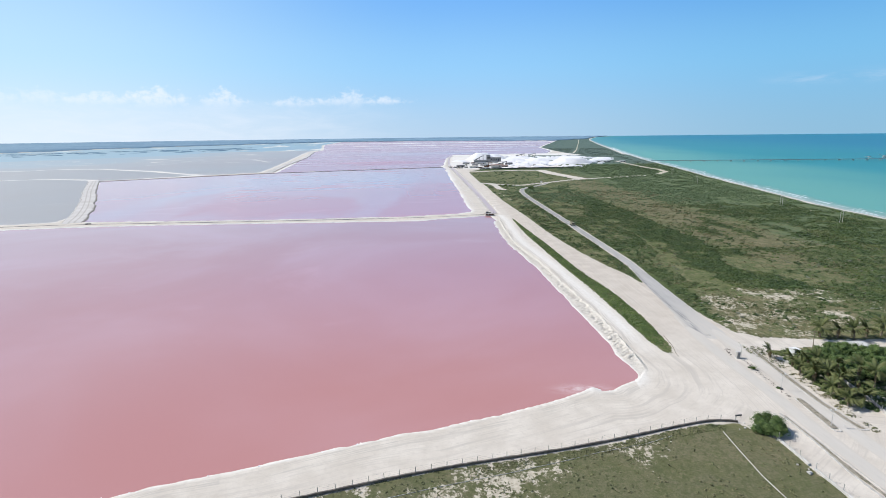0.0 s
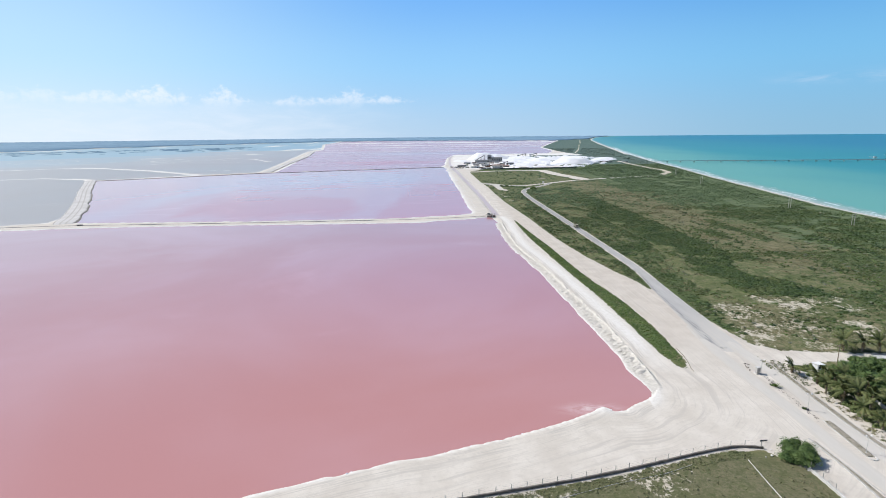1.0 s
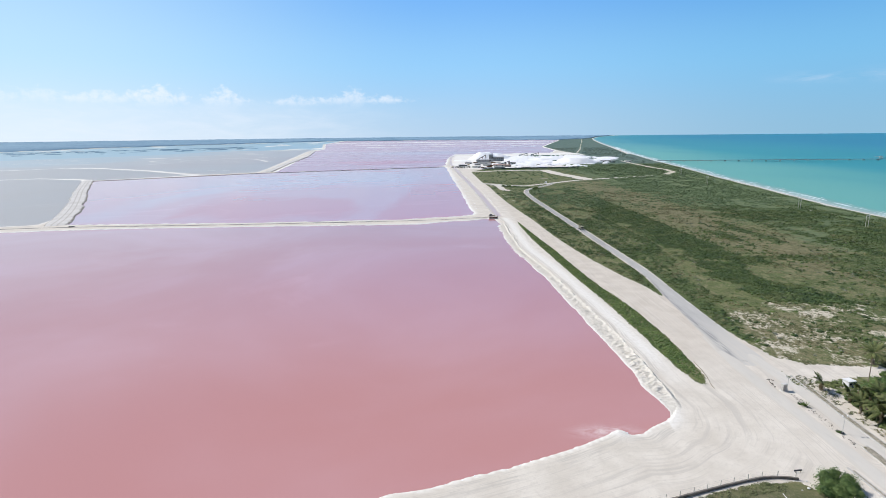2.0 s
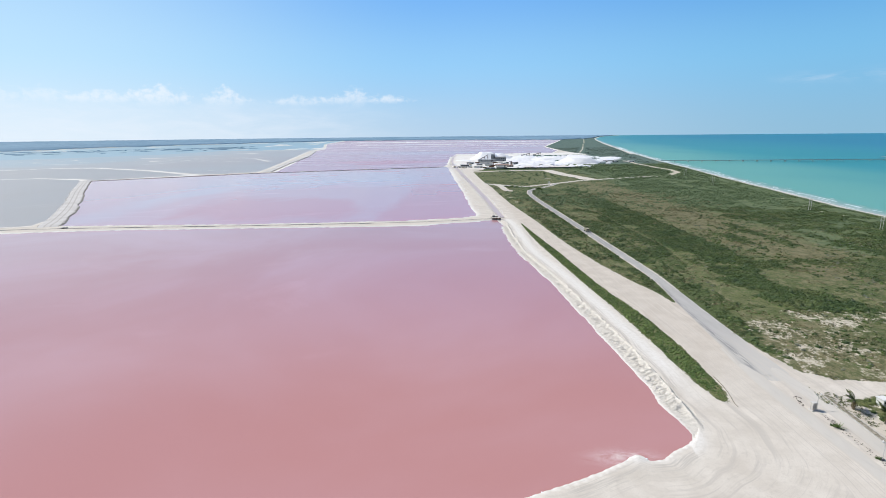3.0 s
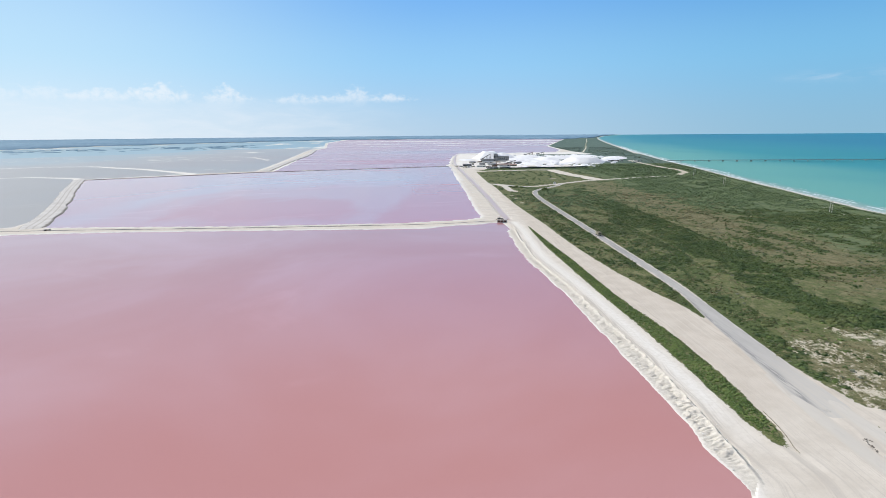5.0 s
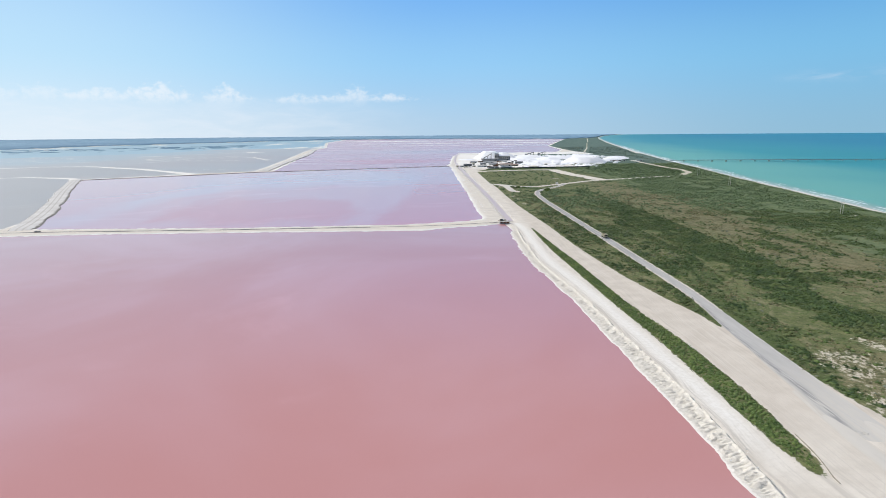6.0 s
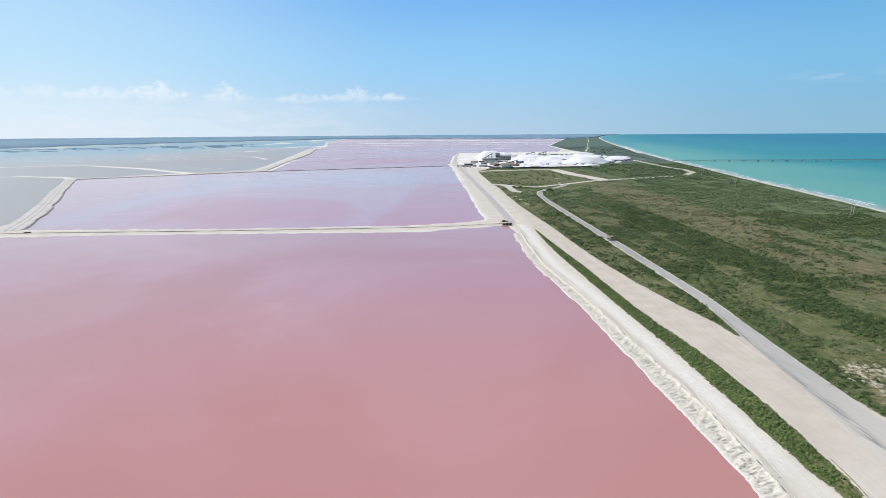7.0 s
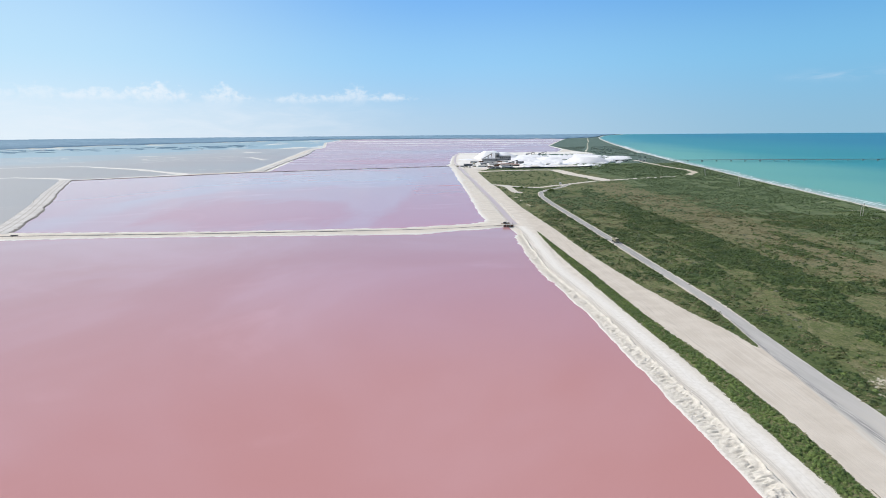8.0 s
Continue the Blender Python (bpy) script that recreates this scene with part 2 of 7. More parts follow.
def sea_material():
    m = Nodes("sea_water", 0.35, 0.14)
    m.b.inputs["IOR"].default_value = 1.33
    off = m.attr("offshore")
    n = m.noise(0.004, 4, 0.5, (1, 0.4, 1), 0.5)
    off = m.math("ADD", off, m.math("MULTIPLY_ADD", n, 260, -130))
    c = m.mix(m.step(off, 40, 420), (0.13, 0.35, 0.29), (0.02, 0.225, 0.245))
    c = m.mix(m.step(off, 300, 1600), c, (0.0, 0.148, 0.258))
    # far water tinted bluer with distance, haze put into its colour
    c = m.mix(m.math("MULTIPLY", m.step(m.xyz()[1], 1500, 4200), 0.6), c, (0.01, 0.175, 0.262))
    c = m.mix(m.math("MULTIPLY", m.step(m.attr("offshore"), 30, 4), 0.7), c, (0.26, 0.34, 0.30))
    wash = m.math("MULTIPLY_ADD", m.math("SUBTRACT", m.noise(0.12, 4, 0.6, (1, 0.4, 1)), 0.5), 14, m.attr("offshore"))
    c = m.mix(m.math("MULTIPLY", m.step(wash, 12, 5), 0.5), c, (0.34, 0.40, 0.375))
    m.bump(m.noise(0.35, 4, 0.6), 0.12, 0.25)
    return m.done(c)


M_SEA = sea_material()


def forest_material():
    m = Nodes("hazed_forest", 0.9, 0.1)
    # the blue of these greens is distance haze put into the colour
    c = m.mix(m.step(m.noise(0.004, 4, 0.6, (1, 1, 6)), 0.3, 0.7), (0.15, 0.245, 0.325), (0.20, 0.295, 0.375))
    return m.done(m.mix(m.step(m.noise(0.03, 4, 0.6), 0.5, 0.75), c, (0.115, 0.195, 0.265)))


M_HAZED_FOREST = forest_material()


def asphalt_material():
    m = Nodes("worn_asphalt", 0.9, 0.2)
    u = m.attr("u")
    mid, small, fine = m.noise(0.12, 5, 0.6, (1, 0.25, 1)), m.noise(0.8, 4, 0.6, (1, 0.2, 1)), m.noise(8, 3)
    grey = m.mix(m.step(mid, 0.3, 0.7), (0.275, 0.272, 0.264), (0.345, 0.338, 0.326))
    # oily wheel lane on the pond side
    lane = m.math("EXPONENT", m.math("MULTIPLY", m.math("POWER", m.math("DIVIDE", m.math("SUBTRACT", u, m.math("MULTIPLY_ADD", m.step(m.xyz()[1], 206, 236), 0.3, 0.5)), 0.23), 2.0), -1.0))
    streaks = m.noise(1.9, 5, 0.65, (1, 0.06, 1))
    dust = m.math("MULTIPLY_ADD", m.math("SUBTRACT", small, 0.5), 1.1, m.math("ABSOLUTE", u))
    c = m.mix(m.step(dust, 0.78, 1.05), grey, (0.585, 0.55, 0.50))
    c = m.mix(m.math("MULTIPLY", m.step(m.xyz()[1], 430, 270), m.math("MULTIPLY_ADD", small, 0.6, 0.2)), c, (0.56, 0.535, 0.495))
    shoulder = m.math("MULTIPLY", m.step(m.math("MULTIPLY_ADD", small, 0.5, u), 1.0, 1.25), m.step(m.xyz()[1], 262, 235))
    c = m.mix(shoulder, c, (0.58, 0.535, 0.46))
    way = m.math("MULTIPLY_ADD", m.math("SUBTRACT", small, 0.5), 30, m.xyz()[1])
    c = m.mix(m.step(way, 236, 188), c, (0.57, 0.535, 0.475))
    lane = m.math("MULTIPLY", lane, m.math("MULTIPLY", m.step(way, 172, 196), m.step(way, 305, 270)))
    c = m.mix(m.math("MULTIPLY", m.step(m.noise(0.9, 4, 0.6, (1, 0.05, 1)), 0.46, 0.62), 0.5), c, (0.50, 0.485, 0.465))
    frayed = m.math("MULTIPLY", m.step(m.math("MULTIPLY_ADD", m.math("SUBTRACT", streaks, 0.5), 0.9, u), 0.86, 1.05), m.step(way, 290, 262))
    c = m.mix(frayed, c, (0.56, 0.505, 0.432))
    c = m.mix(m.math("MULTIPLY", m.math("MULTIPLY", lane, m.step(streaks, 0.38, 0.56)), m.math("MULTIPLY_ADD", frayed, -0.5, 1.0)), c, (0.245, 0.242, 0.238))
    c = m.mix(m.math("MULTIPLY", fine, 0.3), c, (0.3, 0.29, 0.28))
    m.bump(fine, 0.3, 0.02)
    return m.done(c)


M_ASPHALT = asphalt_material()


def lane_material():
    m = Nodes("dusty_lane", 0.92, 0.15)
    mid, small, fine = m.noise(0.15, 5, 0.6, (1, 0.25, 1)), m.noise(0.9, 4, 0.6, (1, 0.15, 1)), m.noise(8, 3)
    c = m.mix(m.step(mid, 0.3, 0.7), (0.56, 0.527, 0.472), (0.605, 0.57, 0.512))
    c = m.mix(m.math("MULTIPLY", m.step(small, 0.5, 0.7), 0.35), c, (0.47, 0.45, 0.415))
    dust = m.math("MULTIPLY_ADD", m.math("SUBTRACT", small, 0.5), 1.6, m.math("ABSOLUTE", m.attr("u")))
    c = m.mix(m.step(dust, 0.5, 1.0), c, (0.57, 0.53, 0.465))
    c = m.mix(m.math("MULTIPLY", fine, 0.25), c, (0.42, 0.39, 0.35))
    m.bump(fine, 0.3, 0.02)
    return m.done(c)


M_LANE = lane_material()
M_CONCRETE = plain("pale_concrete", (0.52, 0.50, 0.46), (0.62, 0.60, 0.56), 0.9, 1.2, 0.2)
M_KERB = plain("kerb_concrete", (0.40, 0.38, 0.35), (0.56, 0.54, 0.50), 0.9, 0.9, 0.2)
M_WALL = plain("rough_stone_wall", (0.15, 0.133, 0.113), (0.265, 0.238, 0.205), 0.95, 0.8, 0.15, bump=0.6, dist=0.06)
M_WHITE = plain("white_paint", (0.78, 0.78, 0.76), (0.70, 0.69, 0.66), 0.6, 0.7)
M_OFFWHITE = plain("weathered_white", (0.62, 0.61, 0.58), (0.50, 0.48, 0.44), 0.75, 0.5)
M_SALT = plain("heaped_salt", (0.86, 0.86, 0.87), (0.76, 0.76, 0.77), 0.85, 0.08, 0.3, bump=0.5, dist=0.5)
M_MARL = plain("salt_marl", (0.80, 0.79, 0.77), (0.62, 0.59, 0.54), 0.9, 0.6, 0.2, bump=0.6, dist=0.1)
M_STEEL = plain("galvanised_steel", (0.36, 0.37, 0.38), (0.28, 0.29, 0.30), 0.5, 2.0, 0.5, 0.6)
M_RUST = plain("rusty_steel", (0.17, 0.085, 0.05), (0.10, 0.06, 0.045), 0.8, 1.5, 0.3, 0.2)
M_DARK = plain("dark_steel", (0.055, 0.06, 0.065), (0.085, 0.088, 0.09), 0.6, 1.5)
M_SHED = plain("grey_sheet_metal", (0.33, 0.335, 0.34), (0.25, 0.255, 0.26), 0.55, 0.3, 0.4, 0.3)
M_REDROOF = plain("faded_red_roof", (0.32, 0.22, 0.18), (0.38, 0.29, 0.25), 0.8, 0.3)
M_WOOD = plain("weathered_wood", (0.22, 0.17, 0.12), (0.32, 0.26, 0.19), 0.85, 2.5)
M_TRUNK = plain("palm_trunk", (0.20, 0.165, 0.125), (0.30, 0.26, 0.21), 0.9, 2.5, bump=0.6)
M_BARK = plain("bark", (0.12, 0.095, 0.07), (0.19, 0.155, 0.12), 0.95, 3, bump=0.6)
M_GLASS = plain("window_glass", (0.02, 0.025, 0.03), (0.03, 0.035, 0.04), 0.08, 1, 0.5)
M_RUBBER = plain("tyre_rubber", (0.02, 0.02, 0.02), (0.035, 0.034, 0.033), 0.85, 4)
M_DARKLINE = plain("dark_line", (0.075, 0.065, 0.058), (0.13, 0.11, 0.095), 0.6, 0.2)
M_CANAL = pool("canal_brine", (0.48, 0.41, 0.405), (0.54, 0.475, 0.465), 0.5, 0.3)


def bank_material():
    m = Nodes("eroded_marl_bank", 0.92, 0.15)
    u = m.attr("u")
    small, fine = m.noise(0.9, 4, 0.6), m.noise(6, 4, 0.65)
    c = m.mix(m.step(small, 0.35, 0.65), (0.635, 0.60, 0.535), (0.54, 0.505, 0.445))
    c = m.mix(m.math("MULTIPLY", m.step(fine, 0.5, 0.68), 0.45), c, (0.43, 0.40, 0.355))
    edge = m.math("MULTIPLY_ADD", m.math("SUBTRACT", small, 0.5), 1.6, u)
    c = m.mix(m.step(edge, 1.0, 0.3), c, (0.70, 0.665, 0.61))
    m.bump(m.math("ADD", fine, small), 0.7, 0.12)
    return m.done(c)


M_BANK = bank_material()


def dyke_material():
    m = Nodes("salt_dyke", 0.95, 0.1)
    u = m.attr("u")
    mid, small, fine = m.noise(0.05, 4, 0.6), m.noise(0.25, 4, 0.65), m.noise(2.5, 3)
    c = m.mix(m.step(mid, 0.35, 0.65), (0.52, 0.495, 0.465), (0.62, 0.60, 0.575))
    rut = m.math("ABSOLUTE", m.math("SUBTRACT", m.math("ABSOLUTE", u), 0.24))
    c = m.mix(m.math("MULTIPLY", m.step(rut, 0.1, 0.04), 0.55), c, (0.36, 0.33, 0.285))
    # flank colour holds both mud and the shade of the slopes
    away = m.math("MULTIPLY_ADD", m.math("SUBTRACT", small, 0.5), 0.5, m.math("ABSOLUTE", u))
    c = m.mix(m.step(away, 0.74, 0.86), c, (0.27, 0.245, 0.215))
    crust = m.math("MULTIPLY_ADD", m.math("SUBTRACT", small, 0.5), 0.5, m.math("MULTIPLY", u, -1.0))
    c = m.mix(m.step(crust, 0.86, 0.94), c, (0.74, 0.73, 0.70))
    c = m.mix(m.math("MULTIPLY", m.step(fine, 0.5, 0.7), 0.3), c, (0.34, 0.31, 0.27))
    m.bump(small, 0.5, 0.3)
    return m.done(c)


M_DYKE = dyke_material()


def verge_material():
    m = Nodes("weedy_verge", 0.95, 0.1)
    weeds = m.math("ADD", m.math("MULTIPLY", m.noise(0.7, 4, 0.6), 0.5), m.math("MULTIPLY", m.noise(2.6, 3, 0.6), 0.5))
    # soil and weeds, their colour darkened to include the kerbs' shadow lines
    soil = m.mix(m.step(m.noise(1.2, 4), 0.35, 0.65), (0.37, 0.335, 0.275), (0.25, 0.225, 0.18))
    c = m.mix(m.math("MULTIPLY", m.step(weeds, 0.5, 0.6), 0.8), soil, (0.12, 0.115, 0.065))
    m.bump(weeds, 0.5, 0.1)
    return m.done(c)


M_VERGE = verge_material()
M_BLUE = plain("blue_paint", (0.07, 0.11, 0.22), (0.09, 0.14, 0.26), 0.5, 1)
M_FOAM = plain("sea_foam", (0.80, 0.84, 0.84), (0.62, 0.72, 0.72), 0.7, 0.3)
M_YELLOW = plain("khaki_truck_paint", (0.42, 0.38, 0.27), (0.36, 0.33, 0.24), 0.5, 1)
M_LEAF = leafy("scrub_leaf", (0.034, 0.062, 0.02), (0.114, 0.158, 0.051), (0.155, 0.168, 0.064))
M_HEDGE = leafy("fresh_leaf", (0.066, 0.112, 0.032), (0.185, 0.245, 0.072))
M_TREE = leafy("tree_leaf", (0.05, 0.09, 0.026), (0.15, 0.205, 0.06))
M_FROND = leafy("palm_leaf", (0.05, 0.072, 0.022), (0.19, 0.20, 0.075))
M_FROND_DRY = leafy("dry_palm_leaf", (0.16, 0.125, 0.065), (0.26, 0.21, 0.12))
M_WEED = leafy("dry_weeds", (0.095, 0.115, 0.048), (0.20, 0.205, 0.095), (0.25, 0.215, 0.12))
M_STRAW = leafy("dry_grass", (0.11, 0.12, 0.05), (0.25, 0.23, 0.125), (0.27, 0.225, 0.125))
# leaves for distant plants, lightened and blued to carry the haze
M_FARTREE = leafy("hazed_shrub_leaf", (0.078, 0.122, 0.054), (0.165, 0.215, 0.098))
M_HAZED_COAST = leafy("hazed_coast_leaf", (0.125, 0.178, 0.14), (0.165, 0.218, 0.172))
M_GREYLEAF = leafy("grey_shrub_leaf", (0.12, 0.135, 0.09), (0.24, 0.25, 0.18))

# ---- far backdrop: summer sky with a low cloud bank ----
def linear(r, g, b):
    return tuple(v / 12.92 if v <= 0.04045 else ((v + 0.055) / 1.055) ** 2.4 for v in (r / 255, g / 255, b / 255))


def sky_material():
    m = Nodes("sky_backdrop")
    x, y, z = m.xyz()
    side = m.math("ARCTAN2", x, y)
    el = m.math("DIVIDE", m.math("SUBTRACT", z, 74), 4880)

    def across(a, b, c):
        first = m.mix(m.step(side, -0.72, 0.02), linear(*a), linear(*b))
        return m.mix(m.step(side, -0.02, 0.70), first, linear(*c))

    low = across((226, 240, 250), (183, 210, 232), (145, 189, 215))
    middle = across((192, 229, 253), (152, 206, 246), (127, 191, 232))
    high = across((172, 213, 250), (118, 179, 243), (94, 162, 226))
    c = m.mix(m.step(el, -0.02, 0.135), low, middle)
    c = m.mix(m.step(el, 0.10, 0.27), c, high)
    # clouds: a few heaps over a veil
    m.co = m.n.new("ShaderNodeCombineXYZ").outputs[0]
    comb = m.co.node
    m.put(comb.inputs[0], m.math("MULTIPLY", side, 4880))
    m.put(comb.inputs[1], z)
    puff, wisp = m.noise(0.012, 6, 0.56, (1, 1.3, 1), 0.25), m.noise(0.004, 5, 0.6, (0.6, 2.5, 1), 0.4)
    total = None
    for az, base, wide, top, force in ((-0.478, 372, 0.045, 120, 1.0), (-0.555, 360, 0.06, 66, 0.8), (-0.372, 372, 0.032, 108, 0.95), (-0.255, 352, 0.045, 60, 0.75), (-0.155, 380, 0.034, 108, 0.85),
                                       (-0.185, 366, 0.05, 64, 0.8), (-0.095, 368, 0.045, 48, 1.0), (-0.625, 362, 0.04, 84, 0.55), (-0.70, 362, 0.05, 120, 0.55), (-0.79, 350, 0.06, 130, 0.6)):
        d = m.math("DIVIDE", m.math("SUBTRACT", side, az), wide)
        bell = m.math("EXPONENT", m.math("MULTIPLY", m.math("MULTIPLY", d, d), -1.0))
        up = m.math("DIVIDE", m.math("SUBTRACT", z, base), top)
        v = m.math("SUBTRACT", m.math("MULTIPLY", bell, 1.15), m.math("MAXIMUM", up, m.math("MULTIPLY", up, -0.9)))
        v = m.math("MULTIPLY_ADD", m.math("SUBTRACT", puff, 0.5), 2.7, v)
        v = m.math("MULTIPLY", m.step(v, 0.05, 0.85), m.math("MULTIPLY", m.step(up, -0.75, 0.35), force))
        total = v if total is None else m.math("MAXIMUM", total, v)
    total = m.math("MULTIPLY", m.math("MULTIPLY", total, m.step(side, 0.0, -0.06)), m.step(m.noise(0.02, 4, 0.6), 0.15, 0.62))
    c = m.mix(m.math("MULTIPLY", total, 0.52), c, linear(252, 253, 255))
    veil = m.math("MULTIPLY", m.math("MULTIPLY_ADD", m.step(wisp, 0.35, 0.75), 0.5, 0.3), m.math("MULTIPLY", m.step(z, 430, 230), m.step(side, 0.05, -0.35)))
    c = m.mix(m.math("MULTIPLY", veil, 0.55), c, linear(238, 244, 252))
    streak = m.math("MULTIPLY", m.step(wisp, 0.4, 0.7), m.math("MULTIPLY", m.step(side, 0.52, 0.62), m.math("EXPONENT", m.math("MULTIPLY", m.math("POWER", m.math("DIVIDE", m.math("SUBTRACT", z, 455), 38), 2.0), -1.0))))
    c = m.mix(m.math("MULTIPLY", streak, 0.35), c, linear(205, 222, 240))
    glow, clear, both = m.n.new("ShaderNodeEmission"), m.n.new("ShaderNodeBsdfTransparent"), m.n.new("ShaderNodeMixShader")
    m.put(glow.inputs[0], c)
    m.put(both.inputs[0], m.math("MULTIPLY", m.step(el, 0.50, 0.32), m.math("MULTIPLY", m.step(side, 1.45, 1.1), m.step(side, -1.45, -1.1))))
    m.l.new(clear.outputs[0], both.inputs[1])
    m.l.new(glow.outputs[0], both.inputs[2])
    m.l.new(both.outputs[0], m.n["Material Output"].inputs["Surface"])
    m.n.remove(m.b)
    return m.mat


def make_sky():
    az = np.linspace(-1.5, 1.5, 61)
    zs = np.linspace(-20, 2600, 8)
    verts = [(4880 * math.sin(a), 4880 * math.cos(a), h) for h in zs for a in az]
    w = len(az)
    faces = [(j * w + i, j * w + i + 1, (j + 1) * w + i + 1, (j + 1) * w + i) for j in range(len(zs) - 1) for i in range(w - 1)]
    me = bpy.data.meshes.new("backdrop")
    me.from_pydata(verts, [], faces)
    me.materials.append(sky_material())
    ob = tagged(new("backdrop", me), "blue sky with low white clouds over the horizon", "sky", kind="structure")
    ob.location = (0, 40, 0)
    ob.visible_shadow = False


make_sky()

# ---- plan of the land (metres; y runs along the shore, x towards the sea) ----
EYE_Z, NEAR_R, SQUEEZE = 74.0, 2800.0, 1950.0


def warp(x, y, z):
    """Country past 2.8 km is drawn in below the same lines of sight, so that it ends 4.5 km out."""
    r = np.hypot(x, y - 40)
    u = np.maximum(r - NEAR_R, 0)
    s = np.where(u > 0, (NEAR_R + SQUEEZE * u / (SQUEEZE + u)) / np.maximum(r, 1), 1.0)
    return x * s, 40 + (y - 40) * s, EYE_Z * (1 - s) + z * s


def inside(px, py, poly):
    """Distance to the rim of a polygon, positive inside it."""
    best, odd = np.full(px.shape, 1e18), np.zeros(px.shape, bool)
    for (ax, ay), (bx, by) in zip(poly, poly[1:] + poly[:1]):
        ex, ey = bx - ax, by - ay
        t = np.clip(((px - ax) * ex + (py - ay) * ey) / (ex * ex + ey * ey + 1e-9), 0, 1)
        best = np.minimum(best, (px - ax - t * ex) ** 2 + (py - ay - t * ey) ** 2)
        cross = (ay > py) != (by > py)
        odd ^= cross & (px < ax + (py - ay) * ex / (ey if ey else 1e-9))
    return np.where(odd, 1, -1) * np.sqrt(best)


def along(px, py, line):
    """Distance to a line of points."""
    best = np.full(px.shape, 1e18)
    for (ax, ay), (bx, by) in zip(line, line[1:]):
        ex, ey = bx - ax, by - ay
        t = np.clip(((px - ax) * ex + (py - ay) * ey) / (ex * ex + ey * ey + 1e-9), 0, 1)
        best = np.minimum(best, (px - ax - t * ex) ** 2 + (py - ay - t * ey) ** 2)
    return np.sqrt(best)


def vnoise(x, y, size, seed=0):
    """Smooth noise from 0 to 1 with bumps of the given size."""
    u, v = np.asarray(x) / size + 37.3 * seed, np.asarray(y) / size - 11.7 * seed
    iu, iv = np.floor(u), np.floor(v)
    fu, fv = u - iu, v - iv
    fu, fv = fu * fu * (3 - 2 * fu), fv * fv * (3 - 2 * fv)

    def h(a, b):
        k = np.sin(a * 127.1 + b * 311.7 + seed * 74.7) * 43758.5453
        return k - np.floor(k)

    return (h(iu, iv) * (1 - fu) + h(iu + 1, iv) * fu) * (1 - fv) + (h(iu, iv + 1) * (1 - fu) + h(iu + 1, iv + 1) * fu) * fv


def worley(x, y, size, seed):
    """Distance to the nearest of scattered points, in units of their spacing."""
    u, v = x / size, y / size
    iu, iv = np.floor(u), np.floor(v)
    best = np.full(np.shape(x), 9.0)
    for du in (-1, 0, 1):
        for dv in (-1, 0, 1):
            a, b = iu + du, iv + dv
            k1 = np.sin(a * 127.1 + b * 311.7 + seed * 17.3) * 43758.5453
            k2 = np.sin(a * 269.5 + b * 183.3 + seed * 31.9) * 28001.8384
            best = np.minimum(best, np.hypot(a + k1 - np.floor(k1) - u, b + k2 - np.floor(k2) - v))
    return best


# sandy spots where little grows: by the crossing, in the lot, along the dirt road, on the dunes, in the grove
BARE_CROSSING = [((128.5, 228), 8), ((151, 238), 7), ((171, 234), 6), ((127, 216), 6), ((125, 192), 6), ((139, 182), 7), ((170, 206), 7), ((163, 231), 8), ((118, 186), 5), ((129, 206), 6), ((121, 199), 5)]
BARE_LOT = [((12, 95), 12), ((14, 100), 7), ((21.5, 102), 6), ((17, 98), 5), ((28, 105.5), 4), ((0, 92), 6), ((-17, 95), 4)]
BARE_TRACK = [((84.4, 687), 6), ((88, 622), 6), ((79, 806), 4), ((84, 785), 4), ((88, 765), 4), ((90.5, 740), 4), ((84, 812), 7), ((92, 745), 6), ((86, 660), 5)]
BARE_DUNE = [((391, 627), 5), ((382, 596), 4), ((376, 564), 5), ((361, 522), 5), ((365, 497), 4)]
BARE_GROVE = [((118, 160), 6), ((120, 131), 6), ((128, 134), 5), ((121, 146), 5), ((138, 140), 6), ((124, 164), 5)]
BARE = BARE_CROSSING + BARE_LOT + BARE_TRACK + BARE_DUNE + BARE_GROVE
POND_PINK = [(50, 496), (51.8, 462), (50.6, 425), (50, 372), (51.5, 350), (54.5, 328), (58.2, 293), (59.6, 262), (61.9, 224), (63.0, 200), (63.4, 184), (63.2, 170), (64.4, 160), (65.2, 154.6), (63.6, 149.4),
             (61.4, 147.0), (57.6, 145.0), (53.4, 141.5), (50.0, 141.2), (47.6, 143.5), (42.0, 139.6), (33.2, 134.9), (26.8, 132.4), (17.9, 128.8), (3.8, 123.5), (-1.3, 121.3), (-9.3, 119.8),
             (-15.4, 117.4), (-26, 113.4), (-44, 106.6), (-64, 100), (-72, 97),
             (-200, 54), (-420, -20), (-2000, -300), (-2000, 240), (-391, 448), (-321, 459.5), (-267, 464.5), (-180, 467), (-118, 468), (-55, 468.5), (-17, 471), (8, 481), (31, 487)]
POND_NEXT = [(36, 534), (33, 568), (31.6, 679), (27, 897), (20, 1242), (17, 1278), (-377, 1131), (-622, 976), (-484, 744),
             (-390, 589), (-338, 491), (-167, 489), (-39, 498), (15, 511), (34, 522)]
GREY_A = [(-364, 492), (-373, 540), (-450, 675), (-580, 885), (-663, 1006), (-774, 1043), (-840, 1016), (-2000, 1000), (-2000, 280), (-401, 479)]
GREY_B = [(-684, 1035), (-774, 1062), (-840, 1036), (-2000, 1020), (-2000, 1100), (-1033, 1325), (-988, 1378), (-870, 1376), (-673, 1250),
          (-505, 1100), (-630, 1000)]
